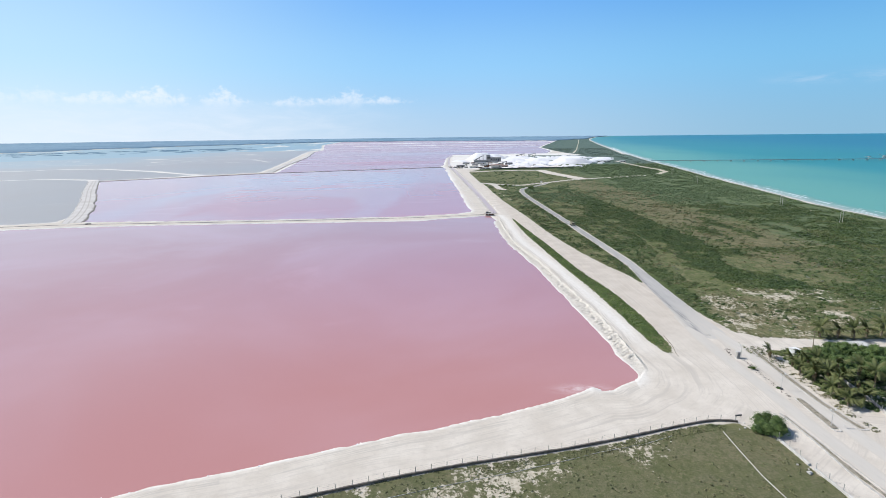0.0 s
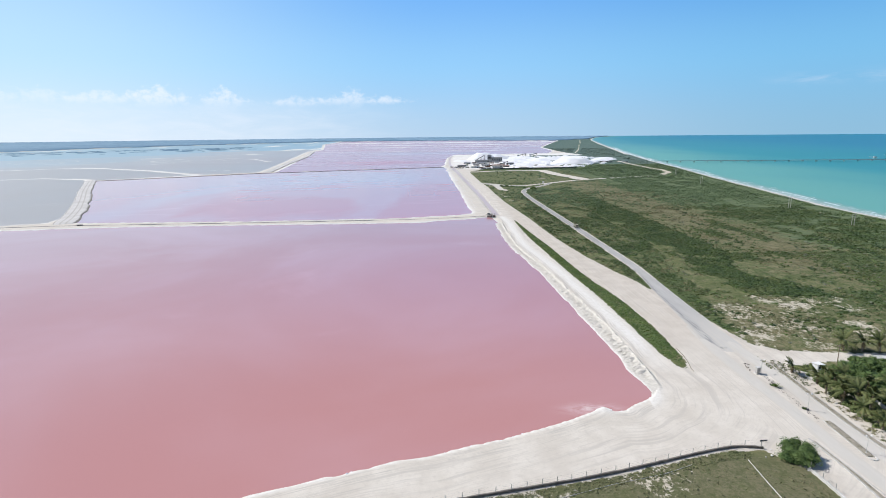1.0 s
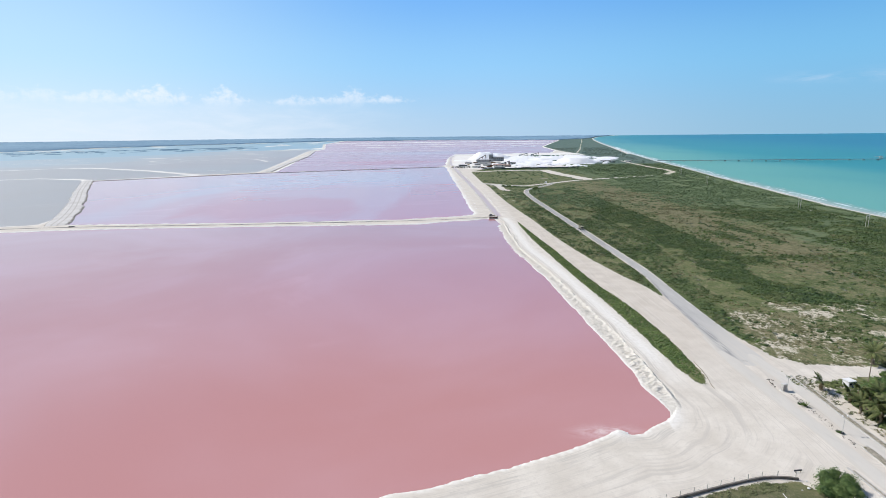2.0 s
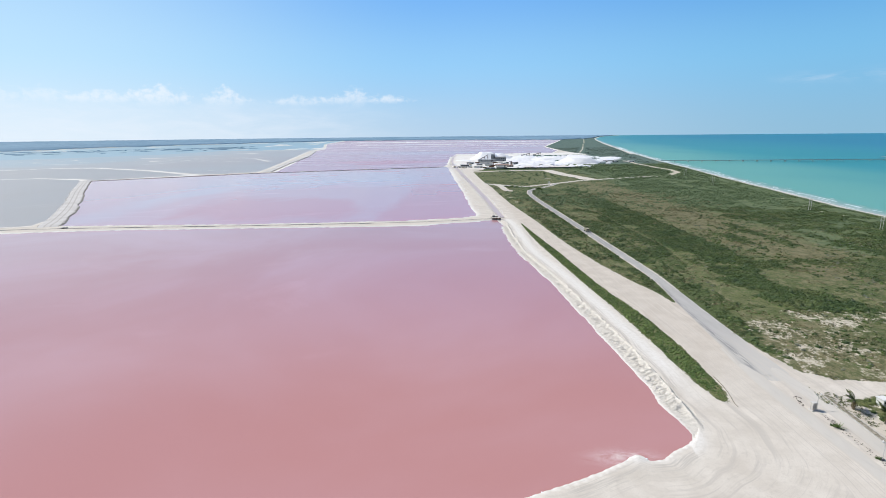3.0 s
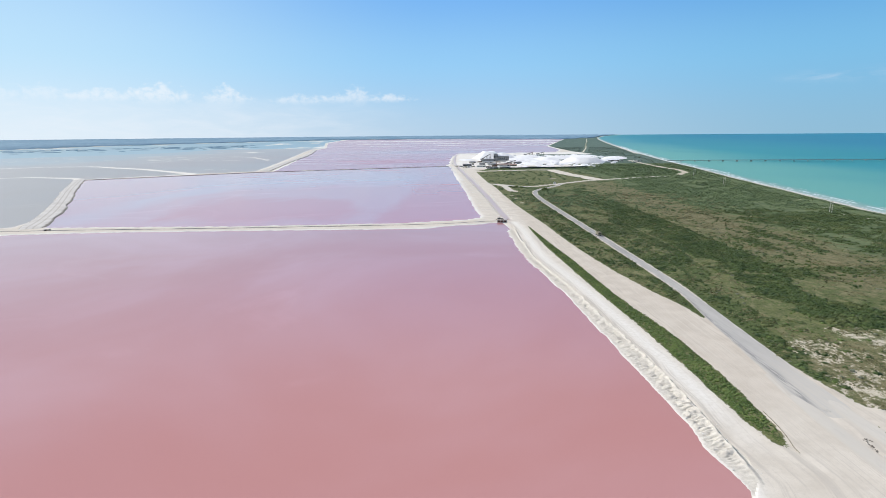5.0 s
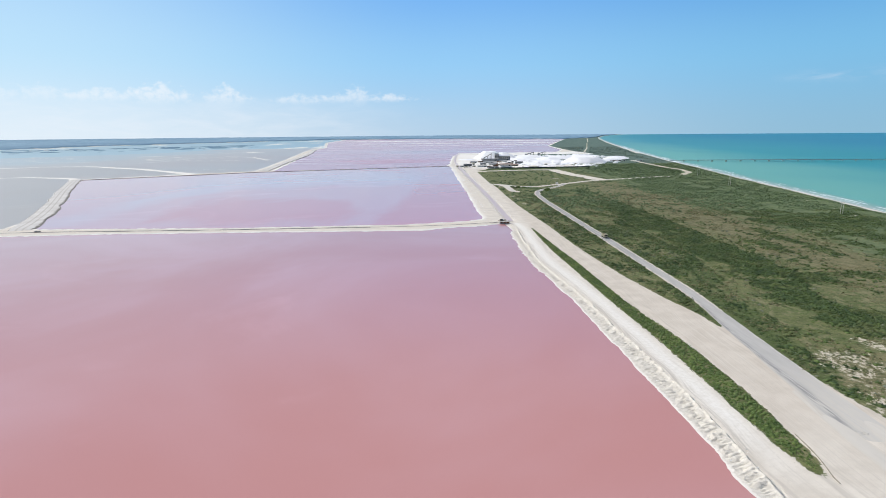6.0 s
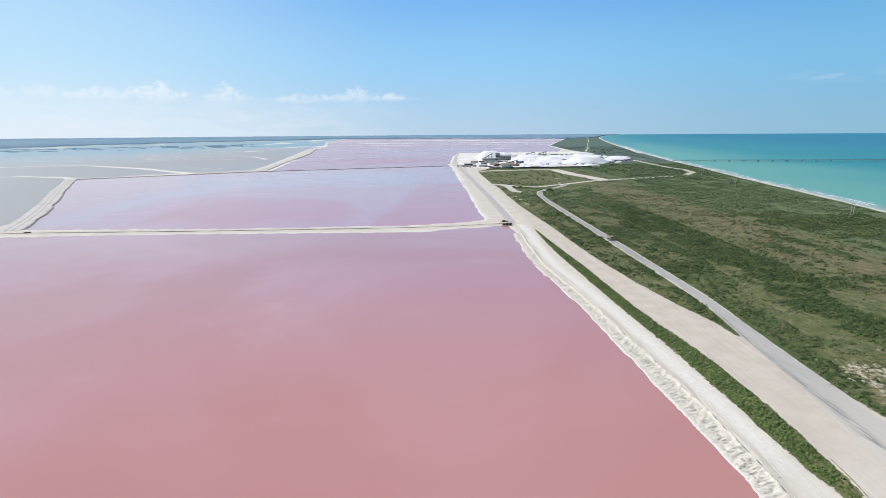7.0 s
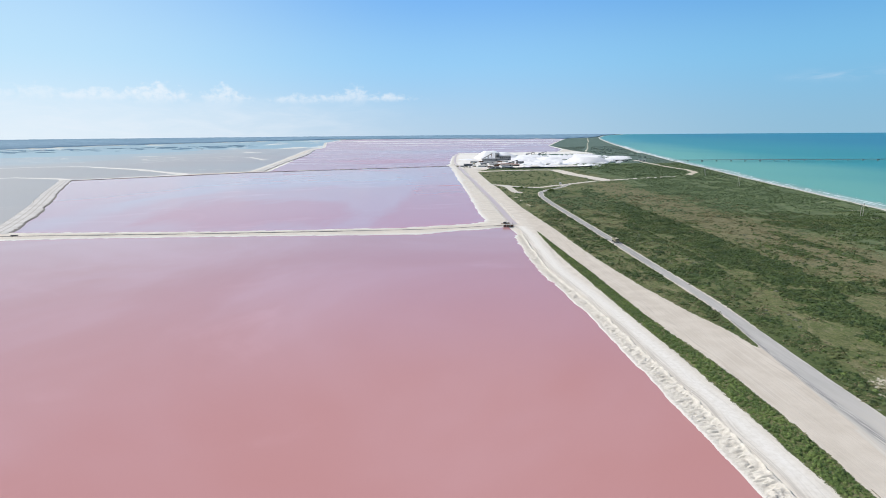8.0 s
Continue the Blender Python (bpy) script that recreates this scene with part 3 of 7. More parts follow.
GREY_C = [(-487, 1116), (-392, 1174), (-452, 1558), (-634, 2600), (-662, 2945), (-925, 2852), (-1148, 2750), (-1205, 2335), (-1345, 2155), (-1468, 2005), (-1590, 1868), (-2900, 1800),
          (-2900, 1150), (-1033, 1347), (-988, 1402), (-870, 1400), (-673, 1276)]
LAGOON = [(-2900, 1850), (-1560, 1905), (-1436, 2042), (-1312, 2190), (-1168, 2360), (-1110, 2790), (-916, 2899), (-645, 2992), (-1005, 4700), (-1245, 6940), (-1700, 7100), (-1975, 5856),
          (-2333, 4717), (-2515, 3923), (-2518, 3114), (-3300, 3050), (-4200, 2800)]
PINK_FAR = [(12, 1294), (-348, 1160), (-412, 1549), (-602, 2600), (-628, 2990), (-975, 4700), (-1205, 6960), (-156, 7045), (1330, 5900), (590, 3065),
            (520, 2400), (440, 2110), (62, 2050), (35, 1800), (18, 1380)]
COAST = [(420, -600), (402, 0), (394, 250), (398, 449), (405, 541), (436, 690), (482, 931), (532, 1151), (587, 1445), (737, 2101), (1161, 3791),
         (1621, 5553), (2082, 7188), (2990, 9969), (4203, 12880), (6411, 17909)]
SEA = COAST + [(30000, 40000), (30000, -600)]
DYKE_LINES = [([(-600, 2470), (-31, 2580), (330, 2560)], 9), ([(-420, 3330), (690, 3480)], 26), ([(-560, 3990), (830, 4080)], 60), ([(-900, 5200), (1150, 5200)], 110),
              ([(-821, 1719), (-770, 1859), (-634, 1863), (-516, 1640)], 5), ([(-1500, 1600), (-1000, 1750), (-700, 1780)], 4)]

DIRT_EDGE = [(67.4, 1116), (71, 868), (75.6, 788), (76.2, 692), (78.4, 604), (82.4, 533), (85.4, 485), (87.1, 432), (88.9, 393), (90.9, 368), (94.6, 330), (98, 308), (99.8, 295.4), (103.2, 280.4), (105.3, 267.6), (106.4, 257)]
FIELD = DIRT_EDGE + [(114.6, 252), (112.4, 216), (115.5, 187), (122.5, 180.5), (147, 177.5), (380, 172), (383, 432), (386, 517), (404, 639),
                     (441, 852), (485, 1103), (517, 1344), (561, 1500), (722, 2101), (1146, 3791), (1606, 5553), (2066, 7188), (2974, 9969),
                     (4187, 12880), (6300, 17909), (3600, 17909), (1342, 5908), (602, 3059), (540, 2440), (520, 2150), (540, 1480), (380, 1212),
                     (313, 1190), (110, 1184)]
HEDGE = [(69.8, 478), (69, 430), (69.6, 391), (70.8, 364), (74.3, 290), (77.5, 244), (78.5, 207), (79.0, 179), (80.9, 169), (82.8, 166.8), (85.3, 173.5), (86.1, 184), (87.2, 203),
         (86.8, 235), (85.8, 246), (84.6, 258), (82.6, 272), (80.6, 300), (77.6, 368), (75.4, 396), (73.4, 430), (71, 474)]
LOT = [(-220, 36), (-80, 79), (-29, 94.6), (-1, 103.4), (31, 110), (46.7, 114), (63.6, 119.4), (72, 121.4), (80, 121.2), (86, 114), (86.4, 104), (87.2, 91.6), (90, 30), (92, -500), (-300, -500), (-300, 10)]
GROVE = [(119.5, 160), (117.0, 150), (115.8, 130), (121, 126), (135, 133), (170, 150), (300, 165), (165, 170), (130, 171), (118, 168)]
PLANT_YARD = [(27, 1358), (66, 1180), (99, 1186), (313, 1194), (361, 1210), (493, 1471), (535, 1750), (575, 2190), (420, 2092), (62, 2039), (45, 1792)]
ROAD_MID = [(178, 834), (165, 806), (150, 783), (134, 763), (121, 735), (115.0, 700), (113.4, 640), (113.8, 580), (114.8, 480), (115.2, 428), (115.3, 380), (115.5, 335), (115.5, 309), (114.3, 285), (111.8, 262), (109.4, 235), (107.2, 210), (104.9, 185), (103.6, 172)]
CROSS_ROAD = [(66, 843), (82, 832), (95.5, 815.5), (112, 800), (131, 797), (154.5, 818), (174, 833), (227, 881), (294, 914), (339, 935), (380, 952)]
MOUTH = [(69, 842), (84, 832), (90.6, 808), (90.4, 771), (91.1, 745), (96, 737)]
YARD_TRACK = [(66, 1100), (130, 1124), (187, 1133), (224, 1128)]
SAND_STRIP = [(222, 1128), (228, 1026), (241, 952), (248, 905)]
SHORE_ROAD = [(500, 1471), (481, 1326), (469, 1186), (468, 1106), (455, 1039), (418, 984)]
FAR_ROAD = [(1667, 6226), (1150, 4287), (846, 3188), (675, 2547), (541, 2091)]
CANAL = [(62, 2000), (45, 1792), (32, 1420), (45, 1020), (55.5, 677), (57, 554), (58, 512)]


def cover(x, y):
    """How thickly shrubs stand at a place, 0 to 1."""
    clump = vnoise(x, y, 24, 51) * 0.45 + vnoise(x, y * 0.7, 9, 52) * 0.35 + vnoise(x, y, 4, 53) * 0.2
    road_x = np.interp(y, [185, 235, 262, 285, 309, 335, 380, 428, 480, 580, 640, 700, 735, 763], [104.9, 109.4, 111.8, 114.3, 115.5, 115.5, 115.3, 115.2, 114.8, 113.8, 113.4, 115, 121, 134])
    belt_w = np.interp(y, [240, 270, 300, 340, 420, 700], [168, 146, 148, 155, 159, 166]) + 8 * (vnoise(x, y, 13, 54) - 0.5)
    belt_e = np.interp(y, [240, 270, 300, 340, 420, 700], [178, 180, 184, 187, 189, 190]) + 6 * (vnoise(x, y, 11, 55) - 0.5)
    dry_e = np.interp(y, [240, 330, 430, 520, 640, 900], [262, 272, 268, 262, 258, 262]) + 22 * (vnoise(x, y, 26, 56) - 0.5)
    d = np.full(x.shape, 0.12)
    d = np.where((x < road_x - 3.5) & (y < 800), 0.20 + 0.55 * (x > road_x - 13 + 7 * clump), d)
    d = np.where((x > road_x + 3.5) & (x <= belt_w) & (y > 200) & (y < 800), np.interp(y, [300, 360, 470, 620], [0.62, 0.50, 0.46, 0.34]), d)
    d = np.where((x > road_x + 15) & (y < 246), 0.17, d)
    d = np.where((np.abs(x - np.interp(y, [270, 318, 358, 400, 600], [134.5, 144, 150, 152, 156]) - 3 * (vnoise(x, y, 20, 57) - 0.5)) < 1.8) & (y > 262) & (y < 640), 0.14, d)
    d = np.where((x > road_x + 5) & (x < road_x + 15) & (y > 205) & (y < 300), 0.62, d)
    d = np.where((x > belt_w) & (x < belt_e) & (y > 242) & (y < 760), 1.25, d)
    d = np.where((x >= belt_e) & (x < dry_e) & (y > 200) & (y < 900), 0.10 + 0.38 * (y < 335), d)
    lines = np.exp(-((x - 239) / 5) ** 2) * (y > 370) * (y < 470) + np.exp(-((x - 271) / 6) ** 2) * (y > 385) * (y < 450) + np.exp(-((x - 214) / 5) ** 2) * (y > 365) * (y < 420)
    d = np.maximum(d, 0.75 * lines)
    d = np.where((x >= dry_e) & (y > 235), 1.0 - 0.3 * (y < 320), d)
    d = np.where((y > 800) & (x > 290), 1.0, d)
    d = np.where((y > 800) & (x <= 290), 0.07, d)
    d = np.where(y > 1150, 1.0, d)
    return np.clip(d * 2.3 * np.clip((clump - 0.31) * 3.3, 0, 1.3), 0, 1) * (y > 180)


def polar(rows, cols, near, far, wide):
    """Polar net round the start of the flight: finest ahead, coarse behind."""
    r = np.r_[2, 20, 45, np.geomspace(near, far, rows)]
    a = np.r_[np.linspace(-wide, wide, cols), np.linspace(wide, 2 * math.pi - wide, 50)[1:-1]]
    rr, aa = np.meshgrid(r, a, indexing="ij")
    x, y = rr * np.sin(aa), rr * np.cos(aa) - 10
    i, j = np.meshgrid(np.arange(len(r) - 1), np.arange(len(a)), indexing="ij")
    k = (j + 1) % len(a)
    w = len(a)
    faces = np.stack([i * w + j, i * w + k, (i + 1) * w + k, (i + 1) * w + j], -1).reshape(-1, 4)[:, ::-1]
    return x.ravel(), y.ravel(), faces


def mesh_object(name, verts, faces, material, smooth=True, attrs=None):
    """One mesh object from arrays, without the points that no face uses."""
    faces = np.asarray(faces)
    used, faces = np.unique(faces, return_inverse=True)
    faces = faces.reshape(-1, 4) if faces.ndim == 1 else faces
    me = bpy.data.meshes.new(name)
    me.from_pydata(np.asarray(verts)[used].tolist(), [], faces.tolist())
    for key, values in (attrs or {}).items():
        me.attributes.new(key, "FLOAT", "POINT").data.foreach_set("value", np.asarray(values, np.float32)[used])
    me.polygons.foreach_set("use_smooth", [smooth] * len(me.polygons))
    me.materials.append(material)
    me.update()
    return new(name, me)


WATER_Z = -0.3


def land_height(x, y, ponds):
    z = np.zeros(x.shape)
    near = np.hypot(x, y) < 900
    south = (y < 146) & (x < 60)
    wob = np.where(near & ~south, (vnoise(x, y, 3.0, 1) - 0.5) * 1.2 + (vnoise(x, y, 9.0, 2) - 0.5) * 1.8, (vnoise(x, y, 40, 3) - 0.5) * 6)
    wob = np.where(south, (vnoise(x, y, 2.5, 1) - 0.5) * 0.7 + (vnoise(x, y, 11, 2) - 0.5) * 0.8, wob)
    wob = np.where((x > 45) & (x < 75) & (y > 145) & (y < 495), wob * 0.3, wob)
    for d in ponds:
        e = d + wob
        z = np.minimum(z, np.clip(WATER_Z * (1 + e * 0.8), -1.6, 0))
    return z


def make_land():
    x, y, faces = polar(560, 900, 70, 15000, radians(52))
    big = [POND_PINK, POND_NEXT, GREY_A, GREY_B, GREY_C, LAGOON, PINK_FAR]
    ponds = [inside(x, y, p) for p in big]
    ridge = np.full(x.shape, 1e9)
    for line, half in DYKE_LINES:
        ridge = np.minimum(ridge, along(x, y, line) - half)
    # winding salt bars in the shallows, and islets under the far shore
    wx0, wy0 = x + 160 * vnoise(x, y, 420, 81), y + 200 * vnoise(x, y, 380, 82)
    bars = np.abs(vnoise(wx0, wy0 * 1.6, 330, 83) - 0.5) * 330
    grey_far = (ponds[4] > 60) & (vnoise(x, y, 260, 84) > 0.42)
    ridge = np.where(grey_far, np.minimum(ridge, bars - 5), ridge)
    isles = (ponds[5] > 5) & (y > 2300) & (ponds[5] < 420)
    ridge = np.where(isles, np.minimum(ridge, (0.74 - vnoise(x, y * 0.4, 110, 85) * 0.75 - vnoise(x, y * 0.5, 38, 86) * 0.25) * 160), ridge)
    ponds = [np.minimum(d, ridge) for d in ponds]
    z = land_height(x, y, ponds)
    d1 = -ponds[0]
    shore, south = (x > 40) & (y > 145) & (y < 500), (y < 150) & (x < 62)
    # room for the rilled bank
    z = np.where(shore & (y > 149) & (d1 > -1) & (d1 < 6.2 * np.clip((y - 149) / 14, 0, 1)) & (x < 80), np.minimum(z, -0.6), z)
    # low salt rim, and the spit in the near corner
    z += np.exp(-((d1 - 0.5) / 0.5) ** 2) * south * (0.10 + 0.10 * vnoise(x, y, 2.8, 7))
    z += 0.2 * np.exp(-((x - 47.5) / 4.0) ** 2 - ((y - 142.6 - (x - 48) * 0.06) / 1.8) ** 2) * (0.6 + 0.8 * vnoise(x, y, 1.7, 18))
    # salt flat below the cross dyke
    z += 0.5 * np.exp(-((x + 12) / 16) ** 2 - ((y - 470 - x * 0.08) / 4.0) ** 2) * (0.5 + vnoise(x, y, 8, 19))
    # canal beside the service road
    c = along(x, y, CANAL)
    z = np.where(c < 4.2, np.minimum(z, -0.3 - 0.5 * np.clip(1 - c / 4.2, 0, 1)), z)
    # beach and dune
    s = inside(x, y, SEA)
    z = np.where(s > -14, np.minimum(z, np.clip(-0.028 * (s + 3.5) * 3.2, -2.5, 0.0)), z)
    z += np.exp(-((s + 22) / 8) ** 2) * 1.2 * vnoise(x, y, 20, 8)
    z += ((x > 112) & (s < -14)) * (vnoise(x, y, 25, 9) - 0.4) * 0.5 * np.clip((np.minimum(along(x, y, ROAD_MID), along(x, y, CROSS_ROAD)) - 6) / 10, 0, 1) * np.clip((y - 180) / 20, 0, 1)
    # where plants grow
    veg = 3 * np.maximum.reduce([inside(x, y, p) for p in (FIELD, HEDGE, LOT, GROVE)])
    strand = (x > 300) & (y > 150) & (y < 1900)
    veg = np.where(strand, np.maximum(veg, 3 * (-s - 4.5 - 3 * vnoise(x, y, 22, 59))), veg)
    for line, half in ((ROAD_MID, 3.4), (CROSS_ROAD, 4.4), (MOUTH, 4.5), (YARD_TRACK, 9), (SAND_STRIP, 12), (SHORE_ROAD, 5), (FAR_ROAD, 3)):
        veg = np.minimum(veg, 3 * (along(x, y, line) - half))
    for (bx, by), r in BARE:
        veg = np.minimum(veg, 2.2 * np.hypot((x - bx), (y - by) * 0.8) / r - 0.75)
    for (bx, by), r in (((135, 221), 13), ((158, 232), 15), ((130, 201), 11), ((146, 206), 14), ((182, 232), 12), ((121, 190), 8), ((165, 196), 10), ((50, 112), 9), ((-30, 88), 10)):
        veg = np.minimum(veg, 1.9 * np.hypot((x - bx), (y - by) * 0.8) / r - 0.15)
    grassy = (x > 112) & (y > 178) & (y < 235)
    veg = np.where(grassy, np.minimum(veg, 1.6), veg)
    veg = np.where(np.hypot(x, y) > 2500, veg * 0.4, veg)
    veg = np.clip(veg, -6, 6)
    yard = np.clip(inside(x, y, PLANT_YARD) / 12, 0, 1)
    rim = np.minimum.reduce([np.abs(d) for d in ponds])
    wide = np.where(south, 0.5, np.where(np.hypot(x, y) < 900, 2.6, 4.5))
    bank = np.exp(-(np.clip(rim - 0.4 * wide, 0, 99) / wide) ** 2)
    levee = np.clip(1.2 - np.abs(d1 - 11.5) / 4.5, 0, 1) * shore * 0.85 * np.clip((y - 162) / 30, 0, 1)
    salt = np.clip(np.maximum.reduce([yard * np.clip(vnoise(x, y, 70, 4) * 1.5 + vnoise(x, y, 22, 14) * 0.9 - 0.05, 0, 1), bank * 0.9, levee]), 0, 1)
    salt = np.maximum(salt, np.clip(1 - np.abs(s + 6) / 10, 0, 1) * 0.2)
    salt = np.maximum(salt, np.clip((3 - ridge) / 4, 0, 1) * 0.9)
    salt = np.maximum(salt, 0.95 * ((x < -480) & (y > 975) & (y < 1420)))
    salt = np.maximum(salt, np.exp(-((x - 48) / 8) ** 2 - ((y - 142.5) / 2.5) ** 2))
    dry = np.exp(-((x - 226 - (y - 430) * 0.01) / 40) ** 2) * np.clip((y - 215) / 80, 0, 1) * np.clip((980 - y) / 200, 0, 1) * 1.05
    dry = np.maximum(dry, 0.85 * np.exp(-((y - 208) / 32) ** 2) * (x > 116))
    dry = np.where(y < 125, 0.36, dry)
    soil = np.clip(np.maximum(inside(x, y, FIELD), inside(x, y, LOT)) / 3, 0, 1) * (s < -12)
    for line, half in ((ROAD_MID, 4.5), (CROSS_ROAD, 7), (MOUTH, 7), (YARD_TRACK, 12), (SAND_STRIP, 13)):
        soil = soil * np.clip((along(x, y, line) - half) / 3, 0, 1)
    wood = np.clip((y - 1150) / 200, 0, 1) * (veg > 0)
    grove = np.clip((x - 258 + 24 * (vnoise(x, y, 30, 57) - 0.5)) / 14, 0, 1) * np.clip((y - 225 - 50 * vnoise(x, y, 40, 58)) / 40, 0, 1)
    wood = np.maximum(wood, 0.85 * grove)
    shrub = cover(x, y) * (veg > -1)
    worn = np.clip((x - 66 + 10 * (y < 500)) / 8, 0, 1) * np.clip((y - 168 + 14 * (vnoise(x, y, 18, 33) - 0.5)) / 34, 0, 1) * np.clip((118 - x) / 4, 0, 1) * np.clip((inside(x, y, HEDGE) < 0) * (x > np.interp(y, [160, 245, 300, 370, 480], [84, 80, 76, 72, 70])) * 1.0, 0, 1)
    lush = np.clip((122 - y) / 4, 0, 1) * (inside(x, y, LOT) > 0)
    rutted = np.clip((d1 - 5.0) / 1.5, 0, 1) * np.clip((10.0 - d1) / 2.0, 0, 1) * shore * np.clip((y - 158) / 12, 0, 1)
    rutted = np.maximum(rutted, 0.7 * south * np.clip((d1 - 0.8) / 1, 0, 1) * np.clip((6.5 - d1) / 3, 0, 1) * (vnoise(x, y, 14, 34) > 0.45))
    bend = np.clip((x - 88) / 14, 0, 1) * np.clip((y - 118) / 10, 0, 1)
    flow = d1 * (1 - bend) + (x * 0.8) * bend + (vnoise(x, y, 14, 31) - 0.5) * 2.0
    keep = np.minimum.reduce([-d for d in ponds] + [-s])[faces].max(1) > -7
    keep = keep & ((s[faces].min(1) < 20))
    wx, wy, wz = warp(x, y, z)
    land = mesh_object("ground", np.c_[wx, wy, wz], faces[keep], M_GROUND, True, {"veg": veg, "salt": salt, "dry": dry, "flow": flow, "wood": wood, "soil": soil, "shrub": shrub, "worn": worn, "rutted": rutted, "lush": lush})
    tagged(land, "pale sandy coastal ground with scrub and salt dykes", "ground", kind="structure")
    for d, m, level, label in ((ponds[4], M_GREY_PALE, 0.0, "shallow grey brine pan with white shore"), (ponds[5], M_LAGOON, -0.05, "pale blue lagoon below distant mangroves"),
                               (ponds[6], M_LILAC, -0.02, "lilac pink evaporation pond with white dykes")):
        pick = d[faces].max(1) > -1.0
        px, py, pz = warp(x, y, np.full(x.shape, WATER_Z + level))
        tagged(mesh_object("water", np.c_[px, py, pz], faces[pick], m), label, "water", kind="structure")
    x, y, faces = polar(300, 420, 150, 15000, radians(52))
    s = inside(x, y, SEA)
    px, py, pz = warp(x, y, np.full(x.shape, WATER_Z))
    pick = (s[faces].max(1) > -1.0)
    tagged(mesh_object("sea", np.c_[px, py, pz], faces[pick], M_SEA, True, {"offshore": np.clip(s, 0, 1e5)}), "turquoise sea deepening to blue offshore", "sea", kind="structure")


def flat_water(poly, material, label, grow=1.2):
    bm = bmesh.new()
    f = bm.faces.new([bm.verts.new((px, py, WATER_Z)) for px, py in poly])
    if f.normal.z < 0:
        f.normal_flip()
    bmesh.ops.triangulate(bm, faces=[f])
    me = bpy.data.meshes.new("water")
    bm.normal_update()
    for f in bm.faces:
        if f.normal.z < 0:
            f.normal_flip()
    bm.to_mesh(me)
    bm.free()
    me.materials.append(material)
    return tagged(new("water", me), label, "water", kind="structure")


def grown(poly, by):
    """The polygon pushed outwards under its banks."""
    c = np.array(poly, float)
    area = sum(a[0] * b[1] - b[0] * a[1] for a, b in zip(c, np.roll(c, -1, 0)))
    out = []
    for p, q, r in zip(np.roll(c, 1, 0), c, np.roll(c, -1, 0)):
        n = np.zeros(2)
        for a, b in ((p, q), (q, r)):
            e = (b - a) / (np.linalg.norm(b - a) + 1e-9)
            n += np.array([e[1], -e[0]]) * (1 if area > 0 else -1)
        n /= np.linalg.norm(n) + 1e-9
        out.append(tuple(q + n * by))
    return out


make_land()


def make_bank():
    """Rilled, crumbling bank between the pink pond and the levee road."""
    line = np.array([(p.x, p.y) for p in resample(rounded(POND_PINK[1:16]), 0.32)])
    d = np.gradient(line, axis=0)
    d /= np.linalg.norm(d, axis=1, keepdims=True)
    k = np.ones(15) / 15
    pad = np.pad(d, ((7, 7), (0, 0)), "edge")
    d = np.stack([np.convolve(pad[:, i], k, "valid") for i in (0, 1)], 1)
    out = np.stack([-d[:, 1], d[:, 0]], 1)
    run = np.r_[0, np.cumsum(np.linalg.norm(np.diff(line, axis=0), axis=1))]
    across = np.r_[-2.2, -1.2, np.linspace(-0.5, 7.2, 32), 8.4]
    s, a = np.meshgrid(run, across, indexing="ij")
    yy = np.repeat(line[:, 1:2], len(across), 1)
    lobes = np.clip((225 - yy) / 40, 0, 1) * np.clip((yy - 157) / 8, 0, 1)
    low = np.clip((yy - 150) / 16, 0.05, 1)
    far = np.clip((yy - 320) / 30, 0, 1)
    wide = 5.2 + 1.2 * (vnoise(s, 0 * s, 9, 91) - 0.5) - 2.2 * (1 - low)
    foot = 0.9 + 0.5 * (vnoise(s, 0 * s, 4, 90) - 0.5)
    t = np.clip((a - foot) / (wide - foot), 0, 1)
    rise = -0.40 + 0.26 * np.clip((a + 0.5) / (foot + 0.5), 0, 1) * (0.5 + 0.5 * low) + 1.0 * low * (1 - (1 - t) ** 1.6)
    rill = np.abs(vnoise(s + 0.6 * vnoise(a, s, 1.4, 92), a * 0.18, 0.45, 93) - 0.5) * 2
    rill2 = np.abs(vnoise(s, a * 0.3, 1.7, 94) - 0.5) * 2
    face = np.sin(np.clip(t, 0, 1) * math.pi) ** 0.6
    z = rise - face * low * (0.5 * (1 - rill) ** 2 + 0.3 * (1 - rill2) ** 2)
    cells = worley(s, a, 2.8, 95)
    z += lobes * face * (np.clip(1.1 - 1.5 * cells, 0, 1) * 0.75 - 0.22)
    z = np.where(a > foot, np.maximum(z, -0.16 - 0.1 * (1 - low)), z)
    berm = np.exp(-((a - wide - 0.25) / 0.5) ** 2) * low ** 2 * np.clip(-0.15 + 0.7 * vnoise(s, a, 1.1, 96), 0, 1)
    down = np.clip((a - wide - 0.3) / 1.1, 0, 1)
    z = z * (1 - down) + (-0.03) * down + berm
    shift = (vnoise(s, 0 * s, 0.9, 97) - 0.5) * 0.3 + (vnoise(s, 0 * s, 5.5, 98) - 0.5) * 1.5 + far * ((vnoise(s, 0 * s, 1.2, 99) - 0.5) * 2.2 + (vnoise(s, 0 * s, 4.0, 100) - 0.5) * 1.6)
    b = a + shift * np.clip(1 - a / 4, 0, 1)
    z = np.where(a > 8, -0.15, np.where(a < -1, -0.9, z))
    px, py = line[:, 0:1] - out[:, 0:1] * -b, line[:, 1:2] - out[:, 1:2] * -b
    n, w = px.shape
    i, j = np.meshgrid(np.arange(n - 1), np.arange(w - 1), indexing="ij")
    f = np.stack([i * w + j, (i + 1) * w + j, (i + 1) * w + j + 1, i * w + j + 1], -1).reshape(-1, 4)
    ob = mesh_object("bank", np.c_[px.ravel(), py.ravel(), z.ravel()], f, M_BANK, False, {"u": a.ravel()})
